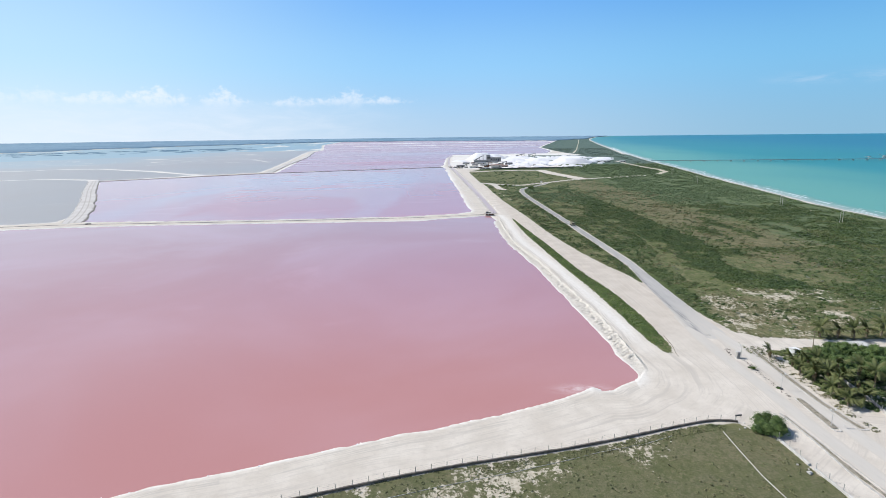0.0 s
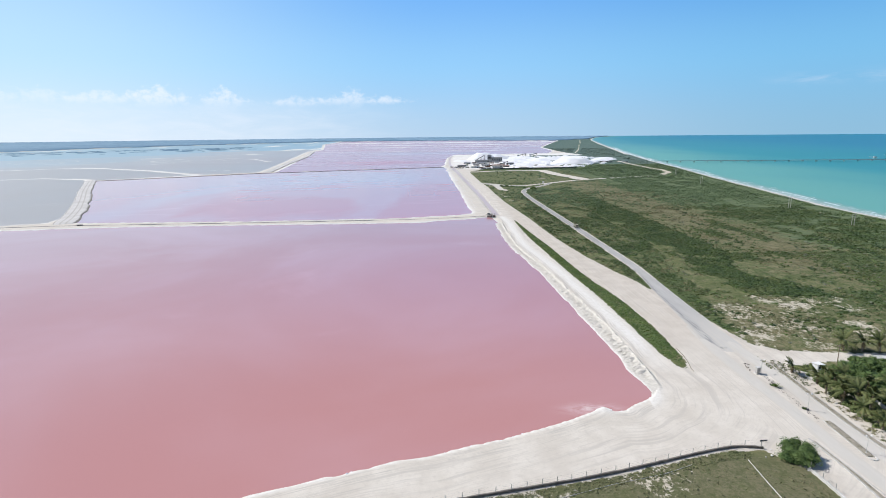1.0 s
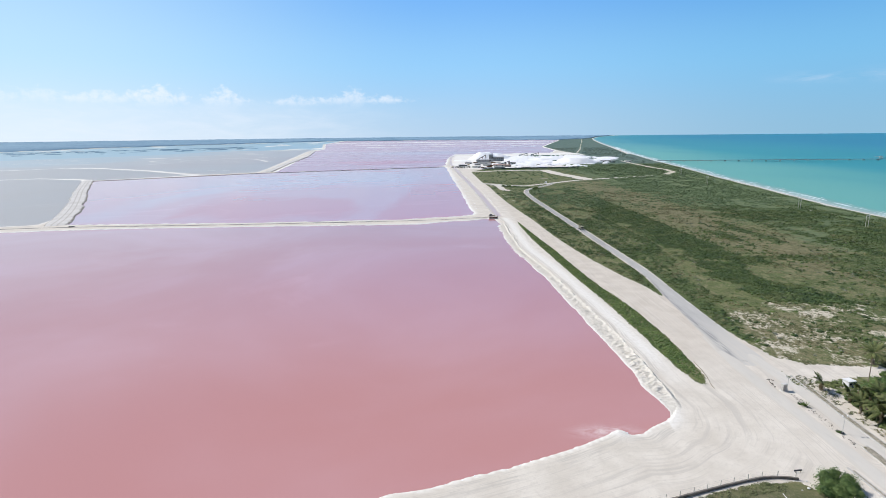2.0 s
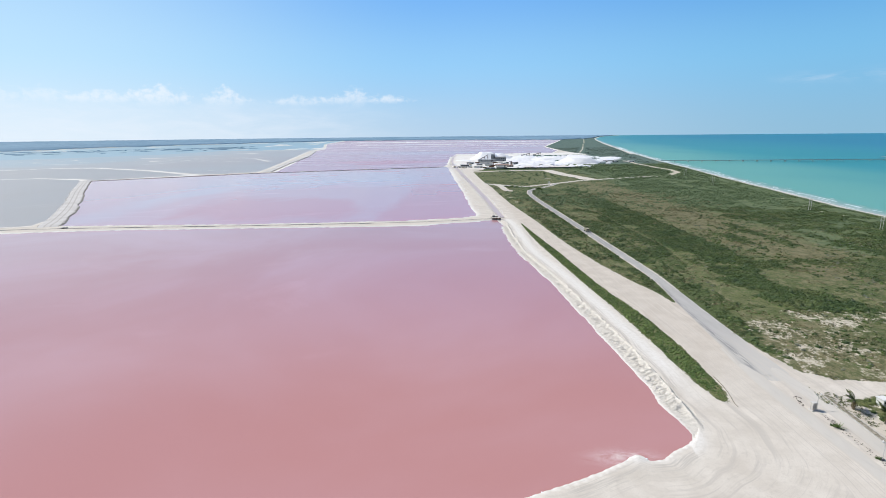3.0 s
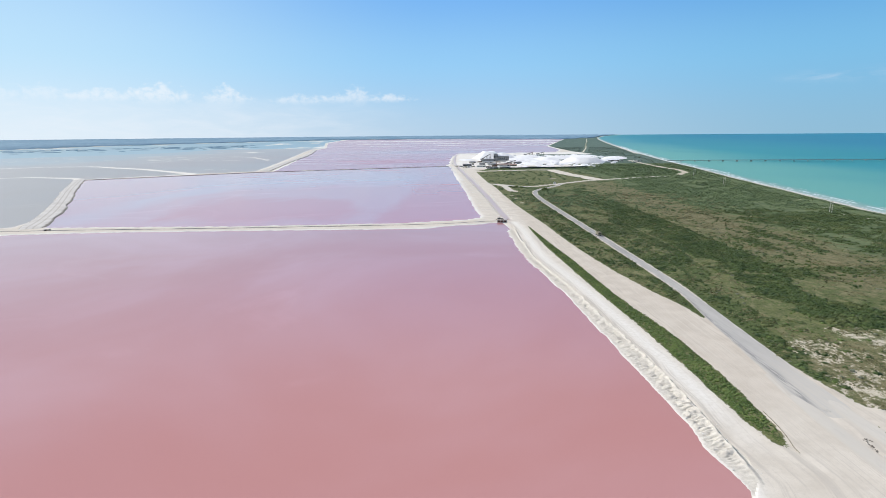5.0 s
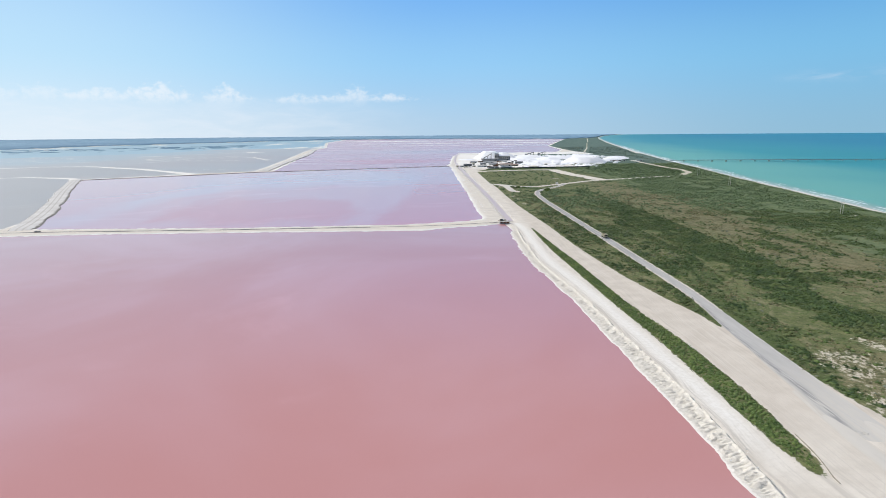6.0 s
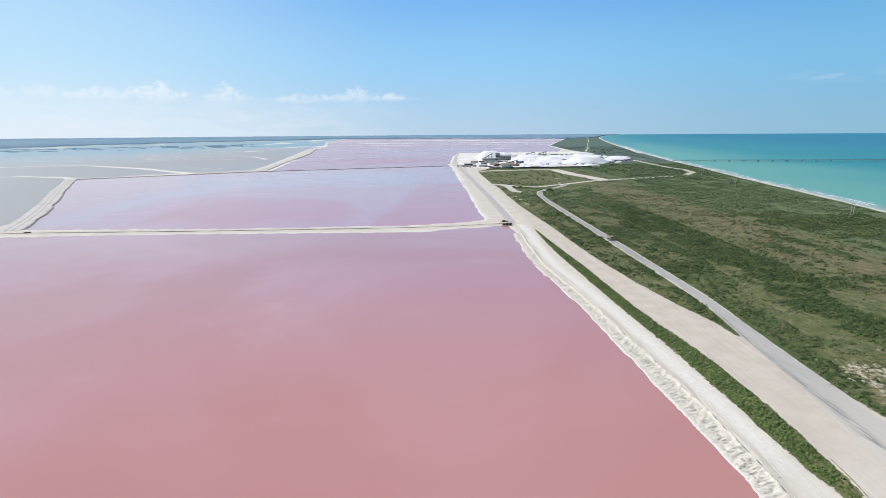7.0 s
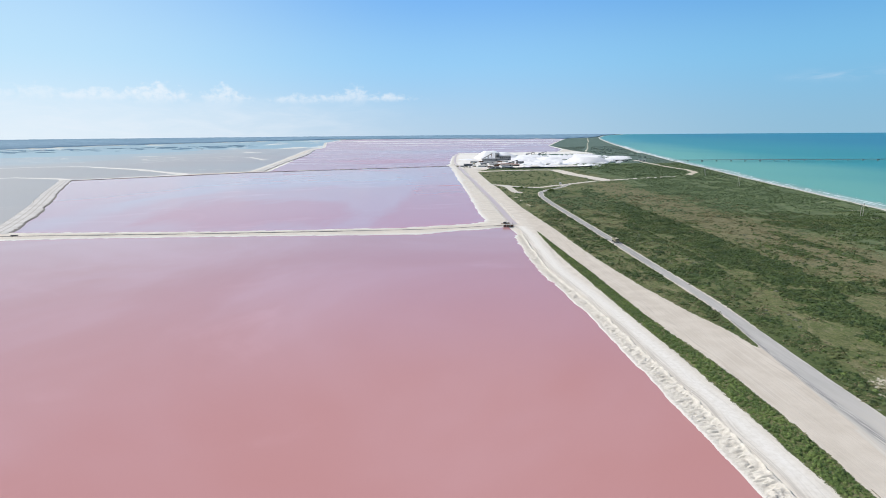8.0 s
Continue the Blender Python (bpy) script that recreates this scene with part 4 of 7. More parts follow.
    if ob.data.polygons[len(ob.data.polygons) // 2].normal.z < 0:
        ob.data.flip_normals()
    tagged(ob, "rilled white marl bank above the pink water", "bank", kind="structure")


def make_forest():
    """Mangrove belt round the far rim, standing a little over the plain."""
    rim = [(-9000, 5200), (-4200, 2950), (-3300, 3150), (-2560, 3180), (-2560, 3960), (-2380, 4760), (-2010, 5900), (-1470, 7220), (-156, 7120), (1360, 5990), (2050, 7240), (2950, 10000), (4150, 12900)]
    pts = []
    for (ax, ay), (bx, by) in zip(rim, rim[1:]):
        n = max(3, int(math.hypot(bx - ax, by - ay) / 45))
        pts += [(ax + (bx - ax) * i / n, ay + (by - ay) * i / n) for i in range(n)]
    px, py = np.array(pts).T
    rows = []
    r0 = np.hypot(px, py)
    for f, h in ((0.0, 0.5), (0.006, 7.0), (0.02, 9.0), (0.10, 9.5), (0.25, 10), (0.5, 10), (1.0, 10)):
        r = r0 + (np.maximum(15000 - r0, 100)) * f
        jag = (vnoise(px, py, 260, 21) - 0.5) * 260 + (vnoise(px, py, 70, 22) - 0.5) * 240
        r = r + jag * (1 if f < 0.03 else 0.3)
        x, y = px / r0 * r, py / r0 * r
        rows.append(np.c_[warp(x, y, h * (0.7 + 0.6 * vnoise(x, y, 60, 23)))])
    v = np.concatenate(rows)
    w = len(px)
    faces = [(j * w + i, j * w + i + 1, (j + 1) * w + i + 1, (j + 1) * w + i) for j in range(len(rows) - 1) for i in range(w - 1)]
    ob = mesh_object("backdrop", v, np.array(faces), M_HAZED_FOREST)
    tagged(ob, "mangrove forest along the far horizon, tinted blue by painted haze", "forest", kind="structure")


make_forest()


def make_islets():
    """Low mangrove islets strewn over the lagoon in front of the far forest."""
    rng = np.random.default_rng(24)
    verts, faces = [], []
    for i in range(170):
        az = rng.uniform(-0.76, -0.33)
        far = float(np.interp(az, [-0.74, -0.55, -0.39, -0.2], [3650, 3750, 3950, 4700]))
        r = far * (1 - 0.2 * rng.uniform() ** 2.6)
        wide, deep, high = rng.uniform(6, 44) * (0.4 + rng.uniform()), rng.uniform(8, 32), rng.uniform(0.5, 1.8)
        n, k = 18, len(verts)
        cx, cy = r * math.sin(az), 40 + r * math.cos(az)
        for ring, h in ((1.0, -0.6), (0.93, 0.6), (0.6, 1.0)):
            for j in range(n):
                a = 6.28318 * j / n
                w = 1 + 0.5 * (float(vnoise(i * 9 + 3 * math.cos(a), 3 * math.sin(a), 1.0, 25)) - 0.5)
                u, v = math.cos(a) * wide * ring * w, math.sin(a) * deep * ring * w
                verts.append((cx + u * math.cos(az) + v * math.sin(az), cy - u * math.sin(az) + v * math.cos(az), h * high if h > 0 else h))
        for row in (0, 1):
            faces += [(k + row * n + j, k + row * n + (j + 1) % n, k + (row + 1) * n + (j + 1) % n, k + (row + 1) * n + j) for j in range(n)]
        faces += [(k + 2 * n + j, k + 2 * n + j + 1, k + 3 * n - 2 - j, k + 3 * n - 1 - j) for j in range(n // 2 - 1)]
    v = np.array(verts)
    # islets share the forest's colour with haze painted in
    ob = mesh_object("mangrove_islets", np.c_[warp(v[:, 0], v[:, 1], v[:, 2])], np.array(faces), M_HAZED_FOREST)
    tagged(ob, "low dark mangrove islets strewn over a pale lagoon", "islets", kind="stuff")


make_islets()
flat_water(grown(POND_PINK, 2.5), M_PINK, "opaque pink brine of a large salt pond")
flat_water(grown(POND_NEXT, 2.5), M_PINK_PALE, "pale lilac pink brine of a salt pond")
flat_water(grown(GREY_A, 2.5), M_GREY, "shallow grey brine over mud")
flat_water(grown(GREY_B, 2.5), M_GREY, "shallow grey brine over mud")


# ---- building kit ----
def box(bm, x, y, z, sx, sy, sz, turn=0.0):
    """A box with its base centre at x, y, z."""
    m = Matrix.Translation((x, y, z)) @ Matrix.Rotation(turn, 4, "Z")
    v = [bm.verts.new(m @ Vector((a * sx / 2, b * sy / 2, c * sz))) for c in (0, 1) for a, b in ((-1, -1), (1, -1), (1, 1), (-1, 1))]
    for f in ((3, 2, 1, 0), (4, 5, 6, 7), (0, 1, 5, 4), (1, 2, 6, 5), (2, 3, 7, 6), (3, 0, 4, 7)):
        bm.faces.new([v[i] for i in f])
    return bm


def rod(bm, a, b, ra, rb=None, n=7):
    """A tapered rod from a to b."""
    a, b = Vector(a), Vector(b)
    rb = ra if rb is None else rb
    q = (b - a).to_track_quat("Z", "Y")
    rings = [[bm.verts.new(p + q @ Vector((r * math.cos(2 * math.pi * i / n), r * math.sin(2 * math.pi * i / n), 0))) for i in range(n)] for p, r in ((a, ra), (b, rb))]
    for i in range(n):
        bm.faces.new((rings[0][i], rings[0][(i + 1) % n], rings[1][(i + 1) % n], rings[1][i]))
    bm.faces.new(rings[0][::-1])
    bm.faces.new(rings[1])
    return bm


def part(name, bm, material, parent=None, label="", smooth=False, bevel=0.0):
    """Links a bmesh as one mesh object, under a thing or a part if one is given."""
    if bevel:
        bmesh.ops.bevel(bm, geom=bm.edges[:], offset=bevel, segments=1, affect="EDGES")
    me = bpy.data.meshes.new(name)
    bm.to_mesh(me)
    bm.free()
    for p in me.polygons:
        p.use_smooth = smooth
    me.materials.append(material)
    ob = new(name, me)
    if parent is not None:
        ob.parent = parent
    return tagged(ob, label) if label else ob


def thing(name, x, y, z=0.0, turn=0.0, label="", category="", group=""):
    ob = new(name)
    ob.matrix_basis = pose(x, y, z, 0, 0, turn)
    return tagged(ob, label, category, group)


def resample(line, step):
    pts = [Vector((*p, 0)) for p in line]
    out = []
    for a, b in zip(pts, pts[1:]):
        n = max(1, int((b - a).length / step))
        out += [a.lerp(b, i / n) for i in range(n)]
    return out + [pts[-1]]


def rounded(line, times=2):
    """Corners of a line cut off, twice by default."""
    for _ in range(times):
        out = [line[0]]
        for (ax, ay), (bx, by) in zip(line, line[1:]):
            out += [(ax * 0.75 + bx * 0.25, ay * 0.75 + by * 0.25), (ax * 0.25 + bx * 0.75, ay * 0.25 + by * 0.75)]
        line = out + [line[-1]]
    return line


def strip(name, line, half, z, material, label, category, step=4.0, cols=8, jag=0.0, tail=0.0, flare=()):
    """A flat ribbon along a line, with its place across it kept as u."""
    pts = resample(line, step)
    verts, us = [], []
    for i, p in enumerate(pts):
        d = (pts[min(i + 1, len(pts) - 1)] - pts[max(i - 1, 0)]).normalized()
        side = Vector((d.y, -d.x, 0))
        h = half if not jag else half * (1 + jag * (float(vnoise(p.x, p.y, 6, 41)) - 0.5))
        if flare:
            h += float(np.interp(p.y, *flare))
        for k in range(cols + 1):
            u = 2 * k / cols - 1
            sunk = 0.16 * max(0.0, 1 - (p - pts[-1]).length / tail) if tail else 0.0
            verts.append(p + side * (u * h) + Vector((0, 0, z + 0.04 * (1 - u * u) - sunk)))
            us.append(u)
    w = cols + 1
    faces = [(i * w + k, i * w + k + 1, (i + 1) * w + k + 1, (i + 1) * w + k) for i in range(len(pts) - 1) for k in range(cols)]
    ob = mesh_object(name, [tuple(v) for v in verts], np.array(faces)[:, ::-1], material, True, {"u": us})
    if ob.data.polygons[0].normal.z < 0:
        ob.data.flip_normals()
    return tagged(ob, label, category, kind="structure")


def kerb(line, wide, high, material, label, name="kerb", step=2.0, base=-0.1, kind="structure", category="kerb"):
    """A low raised border along a line, worn uneven along its top."""
    pts = resample(line, step)
    bm = bmesh.new()
    rings = []
    for i, p in enumerate(pts):
        d = (pts[min(i + 1, len(pts) - 1)] - pts[max(i - 1, 0)]).normalized()
        s = Vector((d.y, -d.x, 0)) * wide / 2
        h = high * random.uniform(0.85, 1.08)
        c = wide * 0.12
        s2 = s * (1 - 2 * c / wide)
        rings.append([bm.verts.new(q) for q in (p - s + Vector((0, 0, base)), p - s + Vector((0, 0, h - c)), p - s2 + Vector((0, 0, h)), p + s2 + Vector((0, 0, h)), p + s + Vector((0, 0, h - c)), p + s + Vector((0, 0, base)))])
    for a, b in zip(rings, rings[1:]):
        for k in range(5):
            bm.faces.new((a[k], a[k + 1], b[k + 1], b[k]))
    bm.faces.new(rings[0][::-1])
    bm.faces.new(rings[-1])
    bmesh.ops.recalc_face_normals(bm, faces=bm.faces[:])
    ob = part(name, bm, material)
    return tagged(ob, label, category, kind=kind)


def leaf_cloud(centres, radii, heights, count, leaf, rng, flat=0.7):
    """Leaf cards in domes: arrays of places, radii and heights give corners of 4-sided leaves."""
    n = len(centres)
    d = rng.normal(size=(n, count, 3))
    d[..., 2] = np.abs(d[..., 2]) * 1.1 + 0.05
    d /= np.linalg.norm(d, axis=-1, keepdims=True)
    reach = rng.uniform(0.62, 1.08, (n, count, 1))
    lobes = 1 + 0.28 * np.sin(3 * np.arctan2(d[..., 1], d[..., 0]) + rng.uniform(0, 6.3, (n, 1)))
    p = d * reach * lobes[..., None]
    p = p * np.stack([radii, radii, heights], -1)[:, None, :] + np.asarray(centres)[:, None, :]
    nor = d + rng.normal(scale=0.3, size=d.shape) + (0, 0, flat)
    nor /= np.linalg.norm(nor, axis=-1, keepdims=True)
    t = np.cross(nor, rng.normal(size=d.shape))
    t /= np.linalg.norm(t, axis=-1, keepdims=True) + 1e-9
    b = np.cross(nor, t)
    s = leaf * rng.uniform(0.6, 1.35, (n, count, 1)) * (np.asarray(radii)[:, None, None] if np.isscalar(leaf) else 1)
    corners = np.stack([p - t * s, p - b * s * 0.55, p + t * s, p + b * s * 0.55], 2)
    return corners.reshape(-1, 3)


def domes(centres, radii, heights, rng):
    """Low dark cores that close the clumps."""
    n, k = len(centres), 6
    a = np.arange(k) * 2 * math.pi / k + rng.uniform(0, 6.3, (n, 1))
    low = np.stack([np.cos(a), np.sin(a), np.zeros((n, k)) - 0.05], -1) * rng.uniform(0.75, 1.0, (n, k, 1))
    mid = np.stack([np.cos(a + 0.5) * 0.72, np.sin(a + 0.5) * 0.72, np.full((n, k), 0.55)], -1) * rng.uniform(0.8, 1.1, (n, k, 1))
    top = np.zeros((n, 1, 3)) + (0, 0, 0.86)
    v = np.concatenate([low, mid, top], 1) * np.stack([radii, radii, heights], -1)[:, None, :] + np.asarray(centres)[:, None, :]
    f = []
    for i in range(k):
        j = (i + 1) % k
        f += [(i, j, k + i, k + i), (j, k + j, k + i, k + i), (k + i, k + j, 2 * k, 2 * k)]
    f = np.array(f)[:, :3]
    return v.reshape(-1, 3), (np.arange(n)[:, None, None] * (2 * k + 1) + f).reshape(-1, 3)


def foliage(name, centres, radii, heights, count, leaf, material, rng, core=True):
    """One mesh of many leafy clumps."""
    centres, radii, heights = np.asarray(centres, float), np.asarray(radii, float), np.asarray(heights, float)
    v = leaf_cloud(centres, radii, heights, count, leaf, rng)
    quads = np.arange(len(v)).reshape(-1, 4)
    faces = quads.tolist()
    if core:
        dv, df = domes(centres, radii * 0.8, heights * 0.8, rng)
        faces += (df + len(v)).tolist()
        v = np.concatenate([v, dv])
    me = bpy.data.meshes.new(name)
    me.from_pydata(v.tolist(), [], faces)
    me.materials.append(material)
    return new(name, me)


make_bank()


# ---- roads, kerbs, strips ----
strip("road", rounded(ROAD_MID), 2.65, 0.06, M_ASPHALT, "worn grey asphalt coast road with dusty edges", "road", 3.0, 12, 0.1, 22.0, ((172, 200, 235, 262, 292), (4.6, 3.2, 1.9, 1.2, 0.0)))
strip("dirt_road", rounded([(66, 843), (82, 832), (95.5, 815.5), (112, 800), (128, 797)]), 5.2, 0.02, M_LANE, "sandy mouth of a dirt track", "road", 4.0, 6, 0.7)
strip("dirt_road", rounded(MOUTH), 4.2, 0.035, M_LANE, "sandy short cut between two tracks", "road", 4.0, 4, 0.7)
strip("dirt_road", rounded(CROSS_ROAD), 3.2, 0.03, M_LANE, "pale dirt track crossing the scrub", "road", 5.0, 4, 0.4)
strip("canal_water", rounded(CANAL), 2.7, -0.26, M_CANAL, "narrow canal of grey brine beside the dyke", "canal", 8.0, 2)

# dark line along the crest of the near dyke, and another along the far one
strip("drain", rounded([(-900, 385), (-396, 466), (-330, 475), (-270, 477), (-184, 478.5), (-121, 482), (-58, 485.5)]), 1.5, 0.02, M_DARKLINE, "dark line along the crest of a salt dyke", "drain", 4.0, 4, 0.9)
strip("drain", rounded([(-58, 485.5), (2, 491), (30, 500), (48, 504)]), 1.0, 0.02, M_DARKLINE, "dark line along the crest of a salt dyke", "drain", 4.0, 4, 0.9)
strip("dyke_line", [(-622, 978), (-500, 1054), (-377, 1133), (-180, 1208), (17, 1281)], 5.0, 0.05, M_DARKLINE, "dark line along a far salt dyke", "dyke", 8.0, 4, 0.5)



def dyke(line, half, high, material, label):
    """A raised bank between two ponds: sloping sides, a flat top with wheel ruts, ragged feet."""
    pts = resample(rounded(line), 5.0)
    us = np.array([-1.0, -0.9, -0.8, -0.68, -0.56, -0.4, -0.2, 0.0, 0.2, 0.4, 0.56, 0.68, 0.8, 0.9, 1.0])
    verts, keep = [], []
    for i, p in enumerate(pts):
        d = (pts[min(i + 1, len(pts) - 1)] - pts[max(i - 1, 0)]).normalized()
        side = Vector((d.y, -d.x, 0))
        for u in us:
            h = half * (1 + 0.16 * (float(vnoise(p.x + 40 * np.sign(u), p.y, 15, 43)) - 0.5) * abs(u) + 0.35 * (float(vnoise(p.x - 70 * np.sign(u), p.y, 34, 44)) - 0.5) * abs(u))
            end = min(1.0, i / 4, (len(pts) - 1 - i) / 4)
            z = (high * end + 0.3 * (1 - end)) * min(1.0, (1 - abs(u)) / 0.22) - 0.42 + 0.12 * high * (float(vnoise(p.x + 13 * u, p.y, 6, 45)) - 0.5)
            q = p + side * (u * h) + Vector((0, 0, z if abs(u) < 1 else -0.6))
            verts.append(tuple(q))
            keep.append(u)
    w = len(us)
    faces = [(i * w + k, (i + 1) * w + k, (i + 1) * w + k + 1, i * w + k + 1) for i in range(len(pts) - 1) for k in range(w - 1)]
    ob = mesh_object("dyke", verts, np.array(faces), material, True, {"u": keep})
    if ob.data.polygons[len(ob.data.polygons) // 2].normal.z < 0:
        ob.data.flip_normals()
    return tagged(ob, label, "dyke", kind="structure")


dyke([(-341, 483), (-346, 493), (-358, 519), (-400, 595), (-458, 690), (-527, 800), (-622, 962), (-640, 992)], 9.5, 1.15, M_DYKE, "sandy salt dyke with wheel ruts, muddy flanks painted shade-dark")
dyke([(-366, 1150), (-430, 1560), (-480, 1960), (-570, 2430), (-612, 2650)], 10.5, 1.6, M_DYKE, "sandy salt dyke with wheel ruts, muddy flanks painted shade-dark")

# low salt bars awash in the grey pan
for bar, half in (([(-842, 1800), (-800, 1880), (-755, 1928), (-700, 1905), (-656, 1865), (-580, 1760), (-512, 1660)], 3.4), ([(-1036, 2126), (-985, 2140), (-934, 2160), (-866, 2254)], 6.0), ([(-836, 1532), (-815, 1590), (-798, 1642)], 4.0),
                  ([(-1180, 1620), (-1100, 1590), (-1010, 1600)], 4.0)):
    strip("salt_bar", rounded(bar), half, -0.2, M_MARL, "thin white salt bar awash in grey brine", "salt bar", 8.0, 4, 0.9)

# the two dusty lanes of the boulevard
strip("road", rounded([(102.6, 206), (100.6, 190), (99.6, 178), (99.4, 165), (99.4, 152), (99.6, 138), (98.9, 126), (98.9, 112), (99.2, 90), (99.4, 40)]), 2.3, 0.02, M_LANE, "dusty pale grey lane of a boulevard", "road", 2.0, 10, 0.15)
strip("road", rounded([(108.2, 206), (108.4, 190), (108.8, 176), (108.9, 165), (108.7, 152), (107.6, 138), (107.4, 126), (107.4, 112), (107.4, 90), (107.6, 40)]), 2.4, 0.02, M_LANE, "dusty pale grey lane of a boulevard", "road", 2.0, 10, 0.15)

# boulevard: kerbs, median, verge
kerb([(94.6, 40), (94.4, 91.7), (93.9, 100.4), (94.7, 113), (94.6, 126)], 0.55, 0.16, M_KERB, "weathered concrete kerb of the boulevard")
kerb([(96.6, 40), (96.6, 93.5), (95.8, 110.4), (95.4, 124.3)], 0.35, 0.13, M_KERB, "weathered concrete kerb of the boulevard")
kerb([(110.0, 117.2), (109.6, 122), (109.3, 132), (109.9, 145), (111.2, 162), (112.3, 172)], 0.45, 0.16, M_KERB, "weathered concrete kerb of the boulevard")
kerb([(112.2, 117.0), (111.5, 122), (110.9, 132), (111.6, 145), (112.8, 162), (113.8, 170)], 0.3, 0.14, M_KERB, "weathered concrete kerb of the boulevard")
kerb([(110.0, 117.2), (112.2, 117.0)], 0.4, 0.16, M_CONCRETE, "pale concrete end of a kerb", step=1)
strip("verge", [(111.2, 117.6), (110.5, 122), (110.1, 132), (110.8, 145), (112.0, 162), (113.0, 171)], 0.8, 0.06, M_VERGE, "weedy verge between two kerbs", "verge", 1.5, 4, 0.9)
strip("verge", [(95.6, 40), (95.5, 92), (94.9, 101), (95.2, 112), (95.0, 125)], 0.55, 0.05, M_VERGE, "weedy verge between two kerbs", "verge", 1.5, 4, 0.9)
MEDIAN_W = [(103.0, 117.8), (103.5, 124), (104.0, 132), (104.4, 134.5)]
MEDIAN_E = [(105.1, 117.8), (105.5, 124), (106.1, 132), (105.8, 134.5)]
kerb(MEDIAN_W, 0.25, 0.16, M_KERB, "broken concrete kerb of the median")
kerb(MEDIAN_E, 0.25, 0.16, M_KERB, "broken concrete kerb of the median")
kerb([(103.0, 117.8), (103.4, 116.8), (104.1, 116.5), (104.8, 116.9), (105.1, 117.8)], 0.4, 0.2, M_CONCRETE, "pale rounded concrete nose of the median", step=0.6)
strip("median_bed", [(104.05, 118.0), (104.5, 124), (105.05, 132), (105.1, 134)], 0.85, 0.09, M_VERGE, "dry weedy bed of the road median", "median", 1.2, 5, 0.3)
strip("old_slab", [(180, 862), (183, 930)], 8.0, 0.03, M_VERGE, "worn slab overgrown by the field", "slab", 8.0, 4, 0.3)


# low dirt rim round the end of the hedge
kerb(rounded([(86.8, 184), (86.3, 177), (85.2, 171), (84.1, 167.3), (84.0, 165)]), 0.18, 0.16, M_VERGE, "low dirt rim round the end of the hedge", step=1.2)


# ---- scrub, hedge, weeds ----
def scatter(rng, n, x0, x1, y0, y1):
    x, y = rng.uniform(x0, x1, n), rng.uniform(y0, y1, n)
    ok = ((inside(x, y, FIELD) > 0.8) | ((x > 330) & (y > 180) & (y < 1500) & (inside(x, y, SEA) < -12))) & (along(x, y, ROAD_MID) > 3.6 + 2.6 * np.clip((290 - y) / 40, 0, 1)) & (along(x, y, CROSS_ROAD) > 7) & (along(x, y, MOUTH) > 7.5) & (along(x, y, YARD_TRACK) > 13) & (along(x, y, SAND_STRIP) > 14) & (along(x, y, SHORE_ROAD) > 8) & (along(x, y, FAR_ROAD) > 15)
    for (bx, by), r in BARE:
        ok &= np.hypot(x - bx, (y - by) * 0.8) > r * (0.25 + 0.6 * vnoise(x, y, 4, 64))
    ok &= rng.uniform(0, 1, n) < cover(x, y)
    return x[ok], y[ok]


